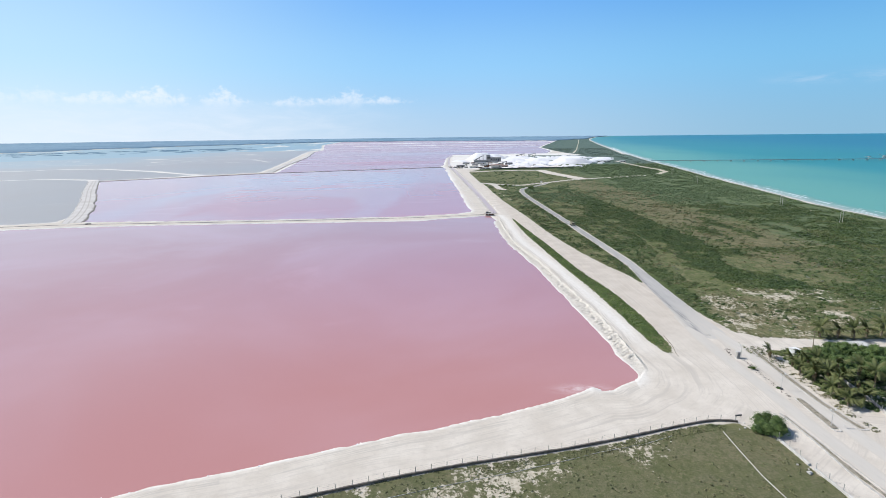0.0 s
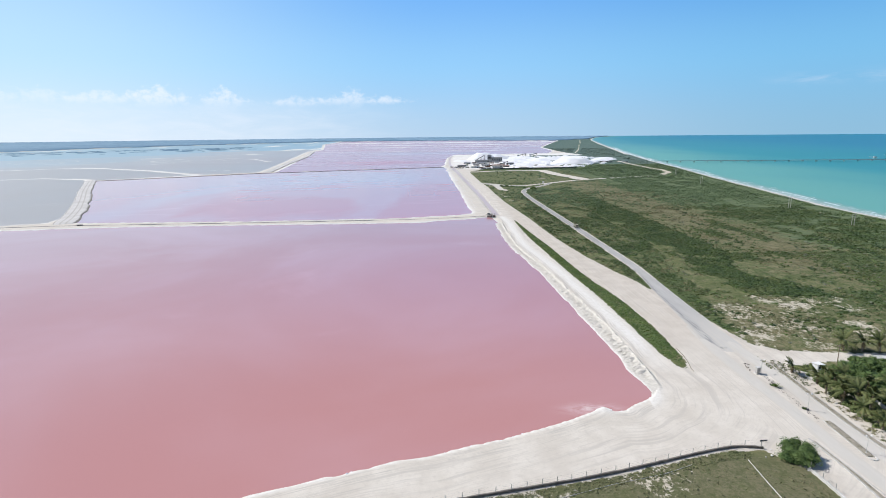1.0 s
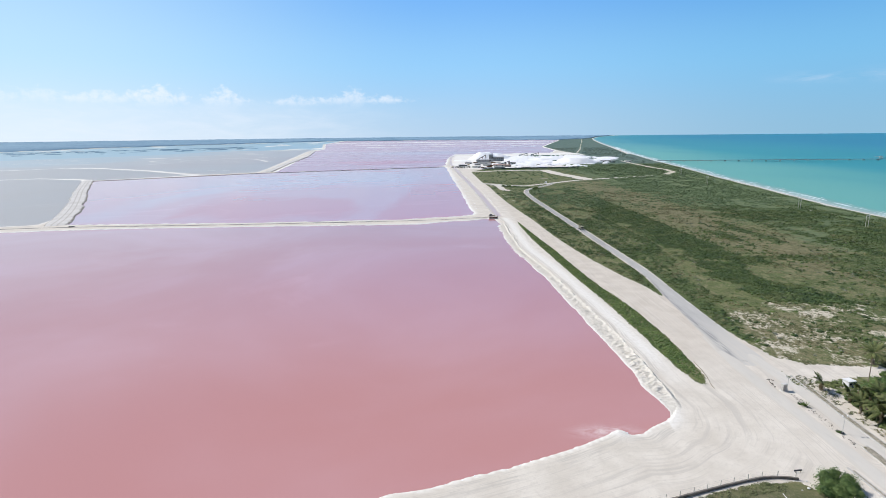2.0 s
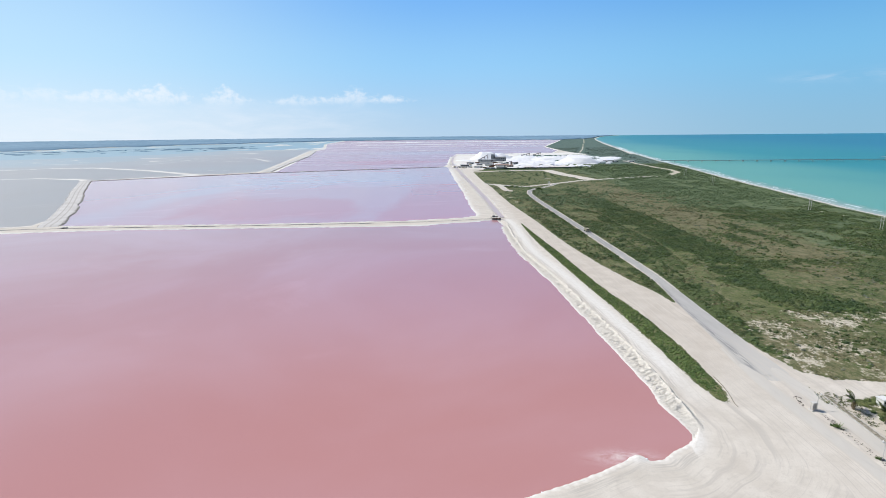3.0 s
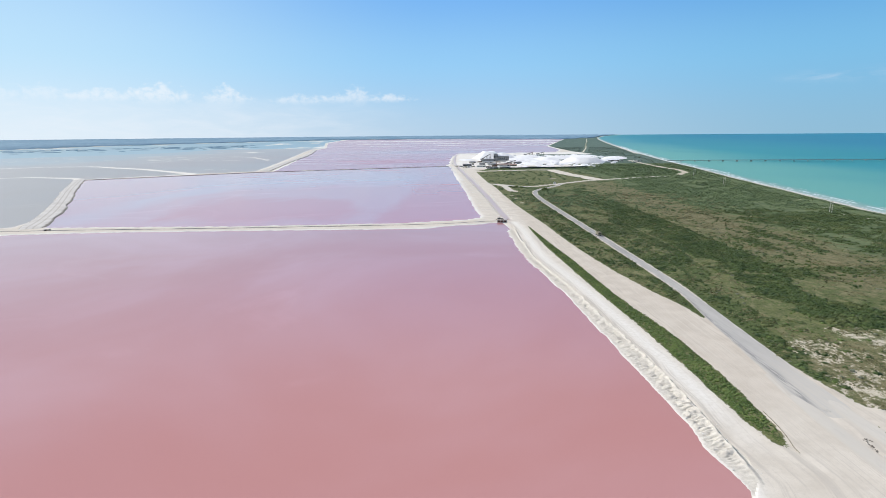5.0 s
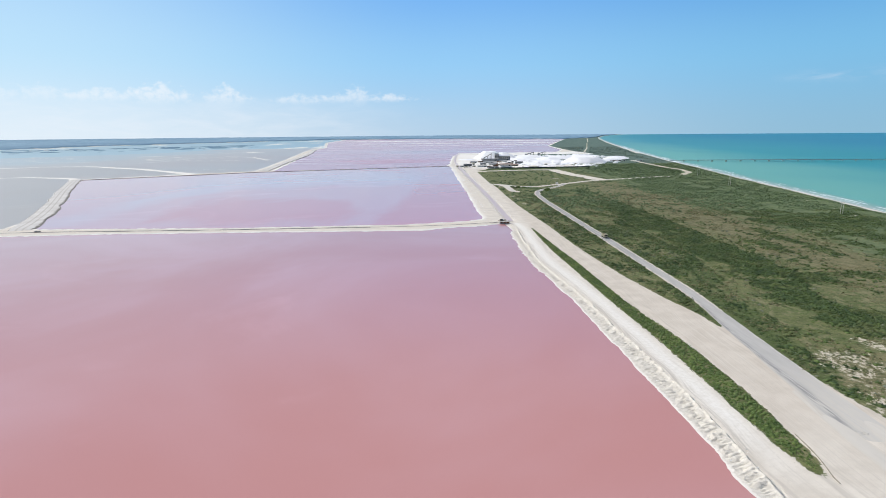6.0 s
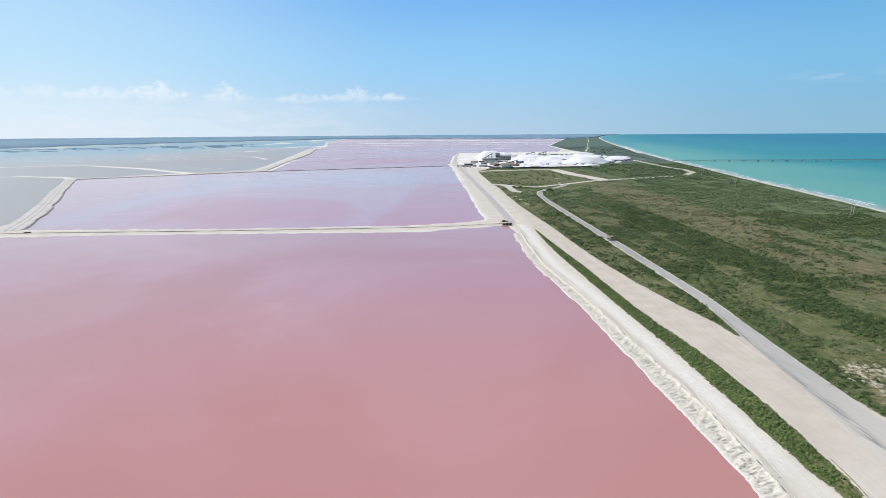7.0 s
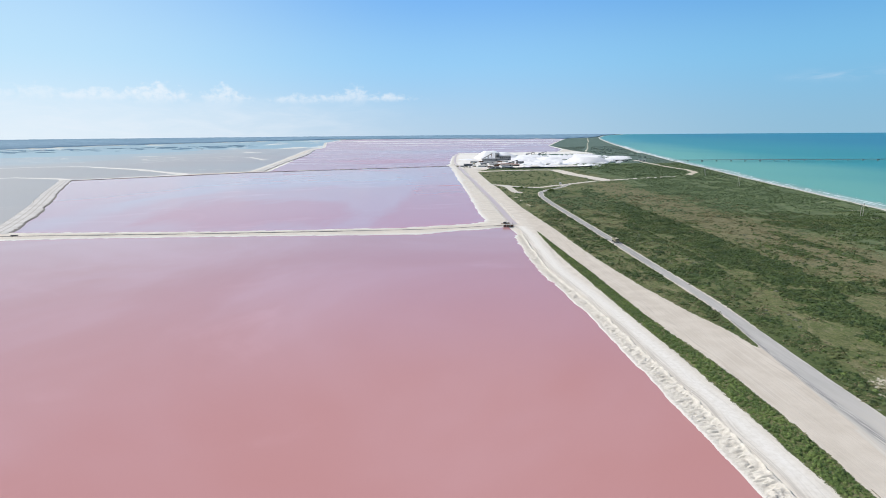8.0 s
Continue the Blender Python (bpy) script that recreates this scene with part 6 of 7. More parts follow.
def utility_pole(x, y, high, label, arms=1, wood=True, turn=0):
    pole = thing("utility_pole", x, y, 0, turn, label, "utility pole")
    bm = bmesh.new()
    rod(bm, (0, 0, -0.3), (0, 0, high), 0.16, 0.11)
    part("pole", bm, M_WOOD if wood else M_CONCRETE, pole)
    for k in range(arms):
        z = high - 0.5 - 0.8 * k
        bm = bmesh.new()
        box(bm, 0, 0.12, z, 1.8, 0.1, 0.12)
        part("crossarm", bm, M_WOOD, pole)
        for s in (-0.8, 0.0, 0.8):
            bm = bmesh.new()
            rod(bm, (s, 0.12, z + 0.12), (s, 0.12, z + 0.34), 0.05, 0.035, 6)
            part("insulator", bm, M_OFFWHITE, pole)


utility_pole(132.9, 167.6, 7.7, "weathered pole beside the white sand track")
utility_pole(174, 183, 8.5, "weathered pole beside the white sand track")


def h_frame(x, y, high, turn):
    """Twin-pole line support near the beach."""
    p = thing("power_pylon", x, y, 0, turn, "pale twin-pole power line support in scrub", "power pylon", "line along the beach")
    for s in (-1.4, 1.4):
        bm = bmesh.new()
        rod(bm, (s, 0, -0.3), (s, 0, high), 0.2, 0.14)
        part("pole", bm, M_CONCRETE, p)
    for z in (high - 0.7, high - 2.6):
        bm = bmesh.new()
        box(bm, 0, 0, z, 4.6, 0.22, 0.25)
        part("crossarm", bm, M_CONCRETE, p)
    for s in (-2.0, 0.0, 2.0):
        bm = bmesh.new()
        rod(bm, (s, 0, high - 1.3), (s, 0, high - 0.7), 0.08, 0.06, 6)
        part("insulator", bm, M_OFFWHITE, p)


for x, y, h in ((358, 533, 11), (341, 428, 10), (394, 788, 12), (430, 953, 12), (350, 330, 10)):
    h_frame(x, y, h, 15)

# ---- lorry on the coast road ----
def lorry(x, y, turn, cab_mat, load_mat, label, name="truck", scale=1.0):
    t = thing(name, x, y, 0.1, turn, label, "truck")
    bm = bmesh.new()
    box(bm, 0, 0, 0.75 * scale, 0.9 * scale, 7.6 * scale, 0.28 * scale)
    part("chassis", bm, M_DARK, t)
    bm = bmesh.new()
    box(bm, 0, 2.75 * scale, 0.85 * scale, 2.4 * scale, 2.0 * scale, 2.1 * scale)
    cab = part("cab", bm, cab_mat, t, bevel=0.12 * scale)
    bm = bmesh.new()
    box(bm, 0, 3.73 * scale, 1.9 * scale, 2.1 * scale, 0.08, 0.8 * scale)
    part("windscreen", bm, M_GLASS, cab)
    bm = bmesh.new()
    box(bm, 0, -1.2 * scale, 1.05 * scale, 2.5 * scale, 5.4 * scale, 0.15 * scale)
    for s in (-1.2, 1.2):
        box(bm, s * scale, -1.2 * scale, 1.2 * scale, 0.1 * scale, 5.4 * scale, 1.5 * scale)
    for s in (-3.85, 1.45):
        box(bm, 0, s * scale, 1.2 * scale, 2.4 * scale, 0.1 * scale, 1.5 * scale)
    part("dump_body", bm, load_mat, t, "open dump body")
    for yy in (2.6, -1.6, -2.9):
        for s in (-1.05, 1.05):
            bm = bmesh.new()
            rod(bm, ((s - 0.17) * scale, yy * scale, 0.5 * scale), ((s + 0.17) * scale, yy * scale, 0.5 * scale), 0.5 * scale, n=12)
            part("wheel", bm, M_RUBBER, t)
    return t


lorry(115.2, 434, 178, M_YELLOW, M_YELLOW, "pale dump truck driving on the coast road")

# ---- sluice at the dyke's corner, culvert on the near dyke ----
sluice = thing("sluice", 51.4, 497.6, -0.2, 0, "whitewashed sluice with dark rusty gates between pond and canal", "sluice")
bm = bmesh.new()
box(bm, 0, 0.6, -0.6, 8.6, 2.6, 0.8)
part("sill", bm, M_OFFWHITE, sluice, bevel=0.08)
for s in (-3.9, -1.3, 1.3, 3.9):
    bm = bmesh.new()
    box(bm, s, 0.2, 0.15, 0.4, 1.6, 1.7)
    part("pier", bm, M_OFFWHITE, sluice, bevel=0.05)
for s in (-2.6, 0.0, 2.6):
    bm = bmesh.new()
    box(bm, s, -0.2, 0.1, 2.15, 0.12, 1.5)
    part("gate", bm, M_RUST, sluice, "rusty steel gate leaf")
bm = bmesh.new()
box(bm, 0, 0.4, 1.85, 8.8, 2.0, 0.2)
part("deck", bm, M_CONCRETE, sluice, bevel=0.04)
bm = bmesh.new()
rod(bm, (3.4, 0.2, 2.0), (3.4, 0.2, 3.2), 0.1)
rod(bm, (3.0, 0.2, 3.2), (3.8, 0.2, 3.2), 0.06)
part("winch", bm, M_RUST, sluice)
pump = thing("pump_raft", 50.8, 510, -0.1, 20, "dark pump raft moored in the canal", "pump")
bm = bmesh.new()
box(bm, 0, 0, 0, 6.5, 3.2, 0.6)
part("deck", bm, M_WOOD, pump, bevel=0.06)
bm = bmesh.new()
box(bm, -0.8, 0, 0.6, 2.2, 1.6, 1.3)
rod(bm, (0.6, 0, 0.9), (3.6, 0.6, 0.9), 0.25)
part("engine", bm, M_DARK, pump)
culvert = thing("culvert", -321, 476.5, 0, 6, "dark concrete culvert head in a salt dyke", "culvert")
bm = bmesh.new()
box(bm, 0, 0, -0.6, 4.6, 1.4, 1.3)
part("head_wall", bm, M_DARK, culvert, bevel=0.1)
bm = bmesh.new()
rod(bm, (0, -2.4, -0.1), (0, 2.4, -0.1), 0.5, n=10)
part("pipe", bm, M_RUST, culvert)


# ---- marl and salt lumps along the eroded shore ----
def lumps(name, spots, label, category, material, seed):
    rng = np.random.default_rng(seed)
    base = bmesh.new()
    bmesh.ops.create_icosphere(base, subdivisions=2, radius=1)
    bv = np.array([v.co[:] for v in base.verts])
    bf = np.array([[v.index for v in f.verts] for f in base.faces])
    base.free()
    vs, fs = [], []
    for i, (x, y, z, s) in enumerate(spots):
        k = rng.normal(size=(4, 3)) * 2.2
        d = 1 + 0.22 * np.sin(bv @ k.T + rng.uniform(0, 6, 4)).sum(1) * 0.6
        v = bv * d[:, None] * (s * rng.uniform(0.7, 1.3), s * rng.uniform(0.8, 1.6), s * rng.uniform(0.4, 0.75))
        a = rng.uniform(0, 6.3)
        v = v @ np.array([[math.cos(a), math.sin(a), 0], [-math.sin(a), math.cos(a), 0], [0, 0, 1]])
        vs.append(v + (x, y, z))
        fs.append(bf + i * len(bv))
    me = bpy.data.meshes.new(name)
    me.from_pydata(np.concatenate(vs).tolist(), [], np.concatenate(fs).tolist())
    me.materials.append(material)
    return tagged(new(name, me), label, category, kind="stuff")


rng = np.random.default_rng(8)
spots = []
for p in resample([(x, y) for x, y in POND_PINK[1:16]], 1.1):
    far = 0.5 + 0.9 * float(vnoise(p.x, p.y, 8, 71))
    for k in range(3):
        if rng.uniform() < far - 0.62:
            spots.append((p.x + rng.uniform(0.3, 8.0), p.y + rng.uniform(-0.8, 0.8), rng.uniform(-0.05, 0.1), rng.uniform(0.05, 0.2) * far))
lumps("salt_lumps", spots, "crumbled white marl along the eroded shore", "rubble", M_MARL, 9)
spots = []
for p in resample([(x, y) for x, y in POND_PINK[16:33]], 1.6):
    spots.append((p.x + rng.uniform(-0.6, 0.6), p.y + rng.uniform(-1.0, 0.1), -0.24, rng.uniform(0.1, 0.26)))
for p in resample([(x, y) for x, y in POND_NEXT[:6]], 1.0):
    if vnoise(p.x, p.y, 30, 72) > 0.35:
        spots.append((p.x + 0.4 + 11 * rng.uniform() ** 1.7, p.y + rng.uniform(-3, 3), 0.0, 0.12 + 0.6 * rng.uniform() ** 3))
for p in resample(CANAL[2:], 0.9):
    spots.append((p.x + rng.choice([-1, 1]) * rng.uniform(3.6, 5.6), p.y + rng.uniform(-2, 2), -0.02, 0.12 + 0.4 * rng.uniform() ** 2))
lumps("salt_crust", spots, "bright salt crust along the water's edge", "salt crust", M_SALT, 10)


head = rounded([(102.6, 165.0), (102.9, 168.2), (103.4, 170.3), (104.3, 170.6), (104.9, 169.6)])
lumps("kerb_rubble", [(p.x + 0.25 * rng.normal(), p.y + 0.25 * rng.normal(), 0.04, rng.uniform(0.07, 0.2)) for p in resample(head, 0.16)] + [(104.1 + 0.05 * (y - 150) + 0.9 * rng.normal() * 0.5, y, 0.05, rng.uniform(0.06, 0.17)) for y in rng.uniform(133, 161, 80)], "broken remains of the median's kerb", "rubble", M_WALL, 13)
lumps("asphalt_crumbs", [(102.6 + 2.6 * rng.uniform() , 183.2 + 1.8 * rng.uniform(), 0.03, rng.uniform(0.07, 0.2)) for i in range(26)], "crumbs of broken asphalt on the dusty road", "rubble", M_KERB, 12)


# ---- surf ----
def surf(off, half, seed, fill, size):
    """A wavering line of foam, broken into tapering lengths."""
    pts = resample(COAST[1:11], 2.0)
    run = np.arange(len(pts)) * 2.0
    show = vnoise(run, seed * 50.0, size, seed) * 0.7 + vnoise(run, seed * 9.0, size * 0.3, seed + 5) * 0.3
    w = half * np.clip((show - fill) / 0.12, 0, 1) * (0.6 + 0.8 * vnoise(run, 0, 9, seed + 1)) * np.interp([p.y for p in pts], [500, 1000, 2400], [1, 1.6, 4.0])
    o = off + 5 * vnoise(run, 0, 60, seed + 2) + 1.6 * vnoise(run, 0, 13, seed + 3)
    verts, faces = [], []
    for i in range(len(pts) - 1):
        if w[i] < 0.03 and w[i + 1] < 0.03:
            continue
        p, q = pts[i], pts[i + 1]
        d = (q - p).normalized()
        s = Vector((d.y, -d.x, 0))
        k = len(verts)
        for a, m in ((p, i), (q, i + 1)):
            verts += [a + s * float(o[m] + e * w[m]) + Vector((0, 0, z)) for e, z in ((-1, -0.28), (0, -0.22 + 0.1 * float(w[m])), (1, -0.28))]
        faces += [(k, k + 1, k + 4, k + 3), (k + 1, k + 2, k + 5, k + 4)]
    ob = mesh_object("surf", [tuple(v) for v in verts], np.array(faces), M_FOAM)
    tagged(ob, "broken white surf lines along the beach", "surf", kind="stuff")


surf(-0.6, 0.6, 3, 0.36, 26)
surf(5, 0.9, 4, 0.50, 22)
surf(11, 1.2, 6, 0.53, 15)
surf(19, 0.6, 9, 0.64, 13)


# ---- pier with ship loader ----
def make_pier():
    pier = thing("pier", 560, 1372, -2.6, -4.2, "long concrete pier on piles reaching into the sea", "pier")
    ln = 760
    bm = bmesh.new()
    box(bm, ln / 2, 0, 6.0, ln, 6, 0.45)
    part("deck", bm, M_CONCRETE, pier)
    for s in (-3.3, 3.3):
        bm = bmesh.new()
        box(bm, ln / 2, s, 6.45, ln, 0.2, 0.4)
        part("parapet", bm, M_OFFWHITE, pier)
    bm = bmesh.new()
    box(bm, ln / 2, 1.2, 6.5, ln, 1.4, 0.8)
    part("conveyor", bm, M_STEEL, pier, "covered steel conveyor")
    bm = bmesh.new()
    for s in (-2.6, 2.6):
        rod(bm, (0, s, -3), (0, s, 5.4), 0.6, n=8)
    box(bm, 0, 0, 5.0, 2.0, 7.5, 0.9)
    proto = part("pile_bent", bm, M_CONCRETE, pier)
    for i in range(1, 23):
        p = proto if i == 1 else new("pile_bent", proto.data)
        p.parent = pier
        p.location = (i * 33.5, 0, 0)
    for x, h, tilt in ((542, 9, 0.15), (577, 11, 0.45)):
        c = pose(560, 1372, -2.6, 0, 0, -4.2) @ Vector((x, 0, 6.5))
        loader = thing("ship_loader", c.x, c.y, c.z, -4.2, "pale steel ship loader standing on the pier", "ship loader")
        for sx in (-4, 4):
            for sy in (-2.6, 2.6):
                bm = bmesh.new()
                rod(bm, (sx, sy, 0), (sx * 0.3, sy * 0.5, h * 0.6), 0.5, 0.4, 6)
                part("leg", bm, M_OFFWHITE, loader)
        bm = bmesh.new()
        box(bm, 0, 0, h * 0.5, 5, 4, 3)
        part("cabin", bm, M_OFFWHITE, loader)
        bm = bmesh.new()
        rod(bm, (-14, 0, h * 0.6 + 12 * tilt), (9, 0, h * 0.55 - 4 * tilt), 0.7, 0.5, 6)
        part("boom", bm, M_WHITE, loader, "white loading boom")


make_pier()


# ---- salt works ----
def heap(x, y, rx, ry, h, seed, flat=0.25, name="salt_mound", label="bright white heap of harvested sea salt"):
    bm = bmesh.new()
    n, k = 40, 14
    rows = []
    for i in range(k + 1):
        t = i / k
        row = []
        for j in range(n):
            a = 6.28318 * j / n
            wob = 1 + 0.16 * noise.noise(Vector((math.cos(a) * 1.6 + seed * 3.3, math.sin(a) * 1.6, t * 1.5))) + 0.07 * noise.noise(Vector((math.cos(a) * 5 + seed, math.sin(a) * 5, t)))
            prof = min(1.0, (1 - t) / (1 - flat)) ** 0.92
            z = h * prof * (1 - 0.10 * noise.noise(Vector((math.cos(a) * t * 4, math.sin(a) * t * 4, seed))) - 0.05)
            row.append(bm.verts.new((math.cos(a) * rx * t * wob, math.sin(a) * ry * t * wob, z + (0.03 * h * noise.noise(Vector((a * 3, t * 6, seed))) if t < 1 else -0.5))))
        rows.append(row)
    for a, b in zip(rows[1:], rows[2:]):
        for j in range(n):
            bm.faces.new((a[j], b[j], b[(j + 1) % n], a[(j + 1) % n]))
    bm.faces.new(rows[1])
    for v in rows[0]:
        bm.verts.remove(v)
    ob = part(name, bm, M_SALT, smooth=True)
    ob.location = (x, y, 0)
    return tagged(ob, label, "salt mound", "salt mounds in the works' yard")


heap(140, 1640, 50, 46, 21, 1, 0.35, label="tall flat-topped white salt mound beside the works")
heap(186, 1690, 40, 40, 15, 2, 0.3, label="tall flat-topped white salt mound beside the works")
heap(352, 1380, 56, 46, 15, 3, 0.5, label="broad white salt mound with machines at its foot")
for i, (x, y, rx, ry, h) in enumerate(((230, 1470, 45, 30, 7), (283, 1480, 40, 32, 11), (300, 1560, 55, 40, 9), (225, 1560, 50, 35, 8), (385, 1500, 46, 40, 11), (250, 1400, 38, 22, 6), (292, 1410, 30, 22, 8),
                                      (340, 1620, 60, 45, 10), (420, 1440, 36, 26, 8), (215, 1340, 34, 14, 4), (280, 1320, 40, 16, 4), (265, 1700, 60, 40, 9), (400, 1640, 50, 40, 8), (190, 1440, 20, 16, 5),
                                      (450, 1750, 50, 40, 6), (455, 1500, 34, 26, 7), (490, 1560, 40, 30, 6), (515, 1640, 40, 36, 5), (70, 1560, 26, 30, 4), (330, 1260, 36, 12, 3))):
    heap(x, y, rx, ry, h * 0.75, 10 + i, 0.2 + 0.03 * (i % 5))

rng = random.Random(31)
for i in range(46):
    x, y = rng.uniform(185, 480), rng.uniform(1235, 1800)
    if x < 330 + (y - 1235) * 0.3:
        heap(x, y, rng.uniform(8, 24), rng.uniform(7, 16), rng.uniform(1.5, 5.5), 50 + i, 0.15)
grit = np.random.default_rng(14)
spots = []
for i in range(260):
    x, y = grit.uniform(180, 500), grit.uniform(1200, 1850)
    if inside(np.array([x]), np.array([y]), PLANT_YARD)[0] > 4:
        spots.append((x, y, 0.0, grit.uniform(1.2, 6.0)))
lumps("salt_lumps", spots, "small rough heaps of white salt in the yard", "salt", M_SALT, 15)


def building(x, y, wx, wy, h, label, wall, roof, name="shed", gable=True, windows=4, turn=0.0, doors=1):
    b = thing(name, x, y, 0, turn, label, "building")
    bm = bmesh.new()
    box(bm, 0, 0, -0.3, wx, wy, h + 0.3)
    part("wall", bm, wall, b)
    bm = bmesh.new()
    o = 0.5
    if gable:
        rise = min(wy * 0.16, 2.5)
        pts = [(-wx / 2 - o, -wy / 2 - o, h - 0.1), (wx / 2 + o, -wy / 2 - o, h - 0.1), (wx / 2 + o, wy / 2 + o, h - 0.1), (-wx / 2 - o, wy / 2 + o, h - 0.1), (-wx / 2 - o, 0, h + rise), (wx / 2 + o, 0, h + rise)]
        v = [bm.verts.new(p) for p in pts]
        for f in ((0, 1, 5, 4), (2, 3, 4, 5), (0, 4, 3), (1, 2, 5), (3, 2, 1, 0)):
            bm.faces.new([v[i] for i in f])
    else:
        box(bm, 0, 0, h, wx + 0.8, wy + 0.8, 0.5)
    part("roof", bm, roof, b)
    for i in range(windows):
        wxp = wx * ((i + 0.5) / windows - 0.5)
        bm = bmesh.new()
        box(bm, wxp, -wy / 2 - 0.03, h * 0.45, min(2.2, wx / windows * 0.55), 0.1, h * 0.28)
        w = part("window", bm, M_DARK, b)
        bm = bmesh.new()
        box(bm, wxp, -wy / 2 - 0.07, h * 0.47, min(1.9, wx / windows * 0.48), 0.06, h * 0.24)
        part("pane", bm, M_GLASS, w)
    for i in range(doors):
        bm = bmesh.new()
        box(bm, wx * (0.28 - 0.5 * i), -wy / 2 - 0.05, 0, 3.2, 0.12, min(3.6, h * 0.7))
        part("door", bm, M_DARK, b)
    return b


building(147.5, 166, 6, 4, 2.7, "small white flat-roofed house among palms", M_WHITE, M_OFFWHITE, "house", False, 4)
building(149.5, 1520, 10.5, 14, 18, "tall grey crushing tower of the salt works", M_SHED, M_SHED, "process_tower", False, 3)
building(170, 1518, 30, 16, 11.5, "long grey washing hall beside the tower", M_SHED, M_SHED, "factory_hall", False, 6)
building(130, 1492, 46, 12, 5.4, "low grey storage hall with a flat roof", M_SHED, M_SHED, "factory_hall", False, 3)
building(117, 1388, 25, 10, 4.1, "low pale workshop with a sheet roof", M_OFFWHITE, M_SHED, "workshop", True, 2)
building(145, 1272, 27, 12, 3.7, "workshop with a faded red roof", M_OFFWHITE, M_REDROOF, "workshop", True, 2)
building(164, 1262, 14, 10, 3.4, "small store with a faded red roof", M_WALL, M_REDROOF, "store", True, 1)
building(118, 1300, 18, 11, 4.1, "dusty grey machine shed", M_OFFWHITE, M_SHED, "shed", True, 1)
building(98, 1330, 14, 9, 3.4, "dusty grey machine shed", M_SHED, M_SHED, "shed", True, 1)
building(136, 1190, 22, 9, 3.4, "long low dark vehicle shelter", M_SHED, M_SHED, "shelter", False, 2)
building(112, 1186, 18, 8, 3.1, "long low dark vehicle shelter", M_SHED, M_OFFWHITE, "shelter", False, 2)
building(89, 1240, 20, 9, 3.4, "low white office with a flat roof", M_WHITE, M_OFFWHITE, "office", False, 3)
building(197, 1205, 20, 7, 2.4, "pale site office beside the boundary wall", M_OFFWHITE, M_OFFWHITE, "office", False, 3)
building(60, 1290, 20, 8, 3.4, "dark storage shed beside the canal", M_DARK, M_SHED, "shed", True, 1)
building(80, 1400, 16, 9, 3.4, "dusty white workshop with a grey roof", M_OFFWHITE, M_SHED, "workshop", True, 1)
building(185, 1345, 18, 10, 4.1, "grey pump house in the salt yard", M_SHED, M_DARK, "pump_house", True, 1)
building(440, 1412, 24, 10, 3.4, "low dark store at the yard's edge", M_WALL, M_DARK, "store", False, 2)
building(462, 1424, 12, 8, 3.1, "low white store at the yard's edge", M_WHITE, M_OFFWHITE, "store", False, 1)
building(498, 1410, 16, 8, 3.1, "low white house near the beach", M_WHITE, M_OFFWHITE, "house", False, 2)
building(410, 1470, 14, 8, 4.1, "grey control hut at the pile's foot", M_SHED, M_DARK, "hut", False, 1)
for i, (x, y, t) in enumerate(((34, 1246, 20), (44, 1240, 65), (52, 1222, 90), (60, 1228, 10), (70, 1236, 80), (112, 1170, 90), (124, 1168, 88), (100, 1172, 92), (75, 1330, 30), (240, 1290, 40), (312, 1300, 75))):
    lorry(x, y, t, M_WHITE, M_SHED if i % 2 else M_YELLOW, "dusty parked dump truck in the works' yard", scale=1.15)

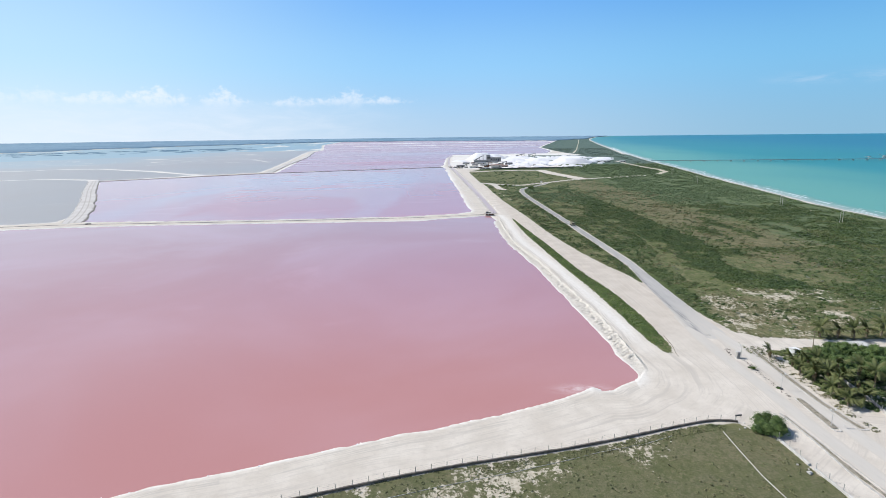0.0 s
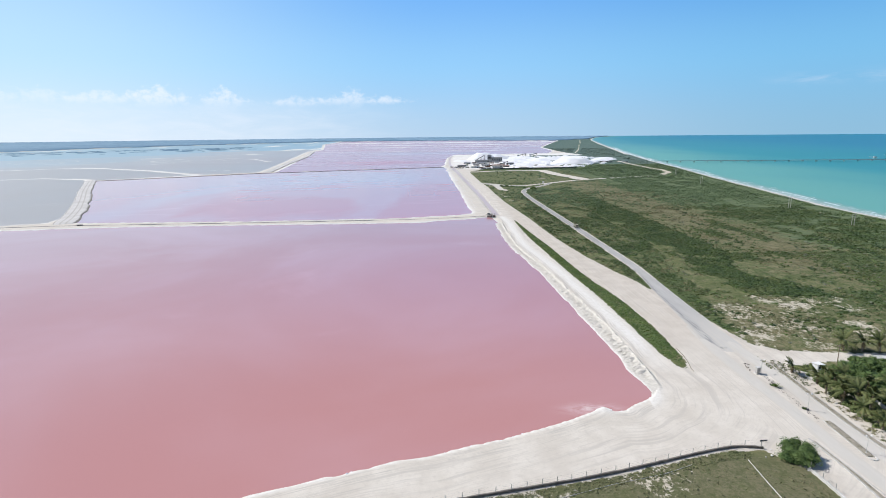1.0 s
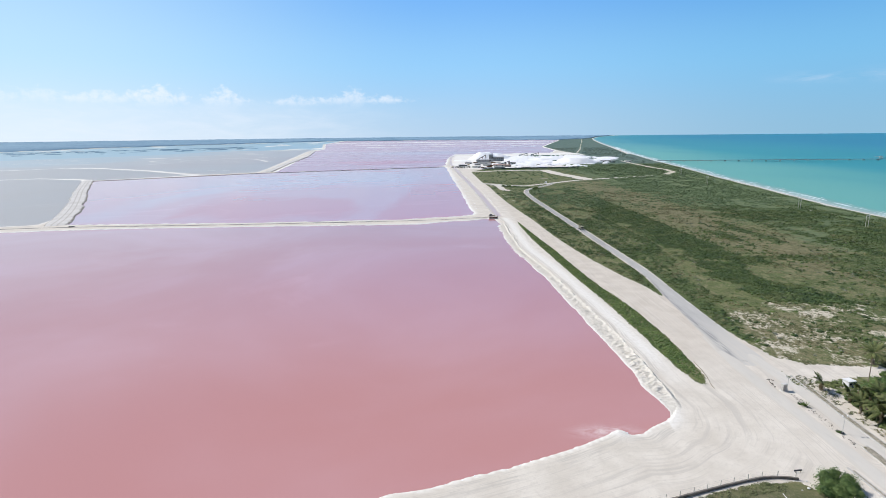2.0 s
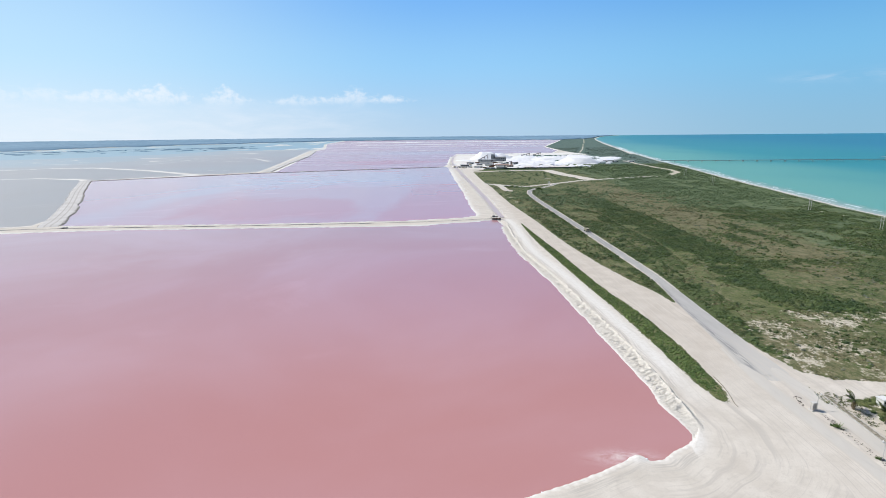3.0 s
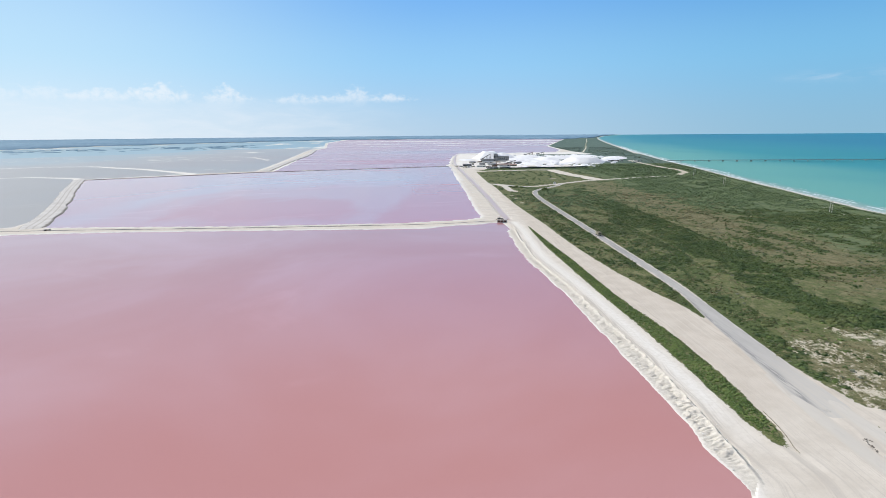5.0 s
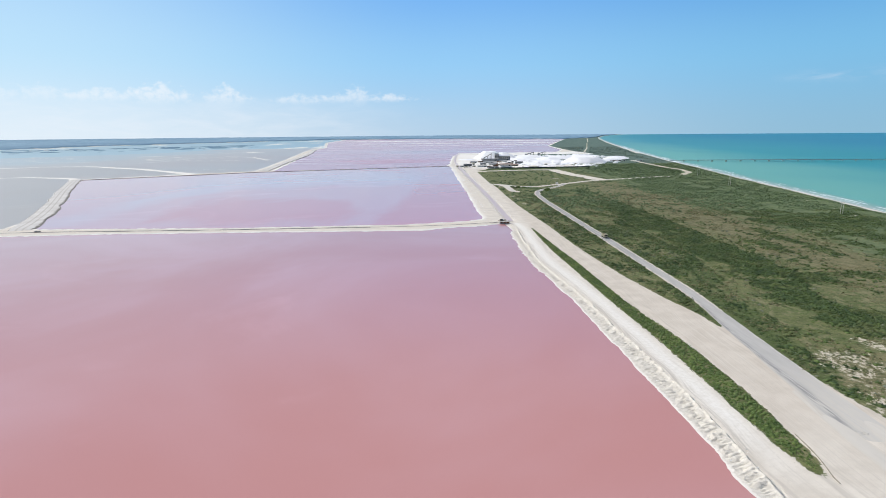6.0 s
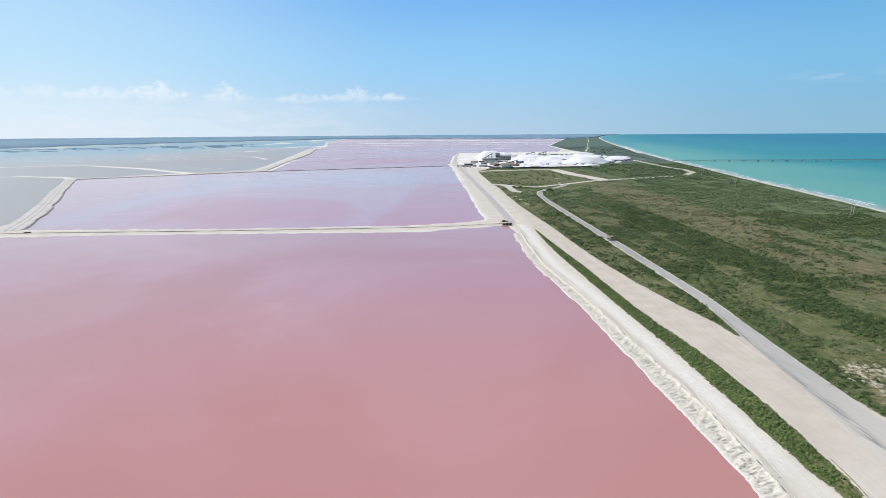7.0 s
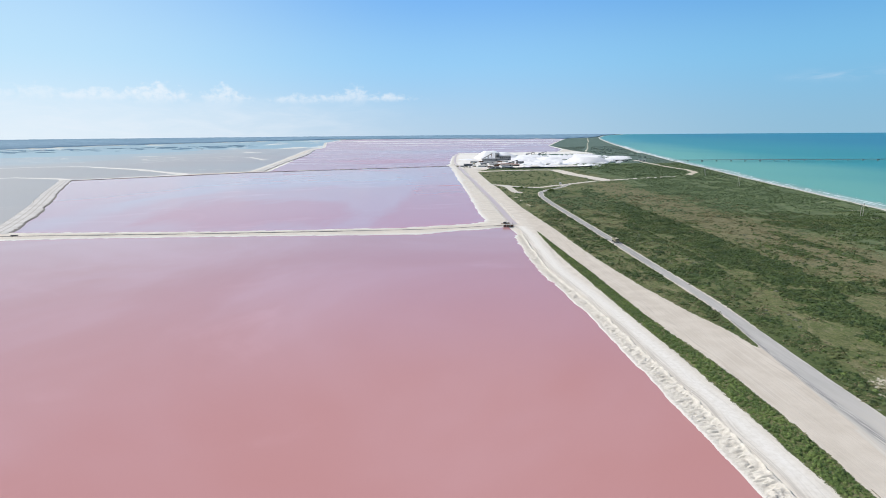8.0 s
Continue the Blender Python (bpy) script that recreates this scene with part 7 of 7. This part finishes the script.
rng = random.Random(77)
for i in range(16):
    x, y = rng.uniform(66, 180), rng.uniform(1195, 1440)
    c = thing("container", x, y, 0, rng.choice((0, 90, 8)), rng.choice(("rust-stained steel storage container in the yard", "dusty grey storage container in the yard")), "container", "containers in the works' yard")
    bm = bmesh.new()
    box(bm, 0, 0, 0.1, 12, 2.5, 2.7)
    part("body", bm, rng.choice((M_RUST, M_SHED, M_OFFWHITE)), c, bevel=0.05)
    for s in (-0.62, 0.62):
        bm = bmesh.new()
        box(bm, 6.04, s, 0.2, 0.08, 1.15, 2.4)
        part("door", bm, M_SHED, c)

# boundary wall and stacker conveyors
yard_wall = thing("boundary_wall", 140, 1171, 0, 0, "long dark boundary wall in front of the salt yard", "wall")
for i in range(24):
    bm = bmesh.new()
    box(bm, 0, 0, -0.2, 7.3, 0.35, 3.0)
    box(bm, 3.6, 0, -0.2, 0.5, 0.5, 3.2)
    p = part("panel", bm, M_DARK, yard_wall)
    p.matrix_basis = pose(3.6 + i * 7.25, i * 0.95 + 0.3, 0, 0, 0, 7.5)


def stacker(x, y, ln, h, turn, label):
    s = thing("conveyor", x, y, 0, turn, label, "conveyor")
    bm = bmesh.new()
    rod(bm, (0, 0, 1.5), (ln, 0, h), 0.9, 0.9, 4)
    part("belt_frame", bm, M_DARK, s)
    for t in (0.3, 0.62, 0.95):
        for yy in (-2.2, 2.2):
            bm = bmesh.new()
            rod(bm, (ln * t, yy, 0), (ln * t, 0, 1.5 + (h - 1.5) * t), 0.35, n=5)
            part("leg", bm, M_RUST, s)
    bm = bmesh.new()
    box(bm, ln * 0.1, 0, 0, 5, 4, 4)
    part("hopper", bm, M_SHED, s)


stacker(280, 1860, 34, 8, 20, "dark stacker conveyor behind the salt heaps")
stacker(330, 1900, 34, 8, 30, "dark stacker conveyor behind the salt heaps")
stacker(110, 1545, 40, 16, 40, "dark conveyor climbing to a salt mound")
stacker(380, 1400, 30, 12, 60, "dark conveyor climbing to a salt mound")
stacker(150, 1330, 30, 9, 15, "dark conveyor in the works' yard")

# pale water tank and gate hut by the crossing track
tank = thing("water_tank", 168, 838, 0, 0, "small white water tank in the green field", "tank")
bm = bmesh.new()
rod(bm, (0, 0, -0.2), (0, 0, 2.2), 1.8, 1.8, 16)
part("drum", bm, M_WHITE, tank)
bm = bmesh.new()
rod(bm, (0, 0, 2.2), (0, 0, 2.8), 1.9, 0.3, 16)
part("lid", bm, M_OFFWHITE, tank)
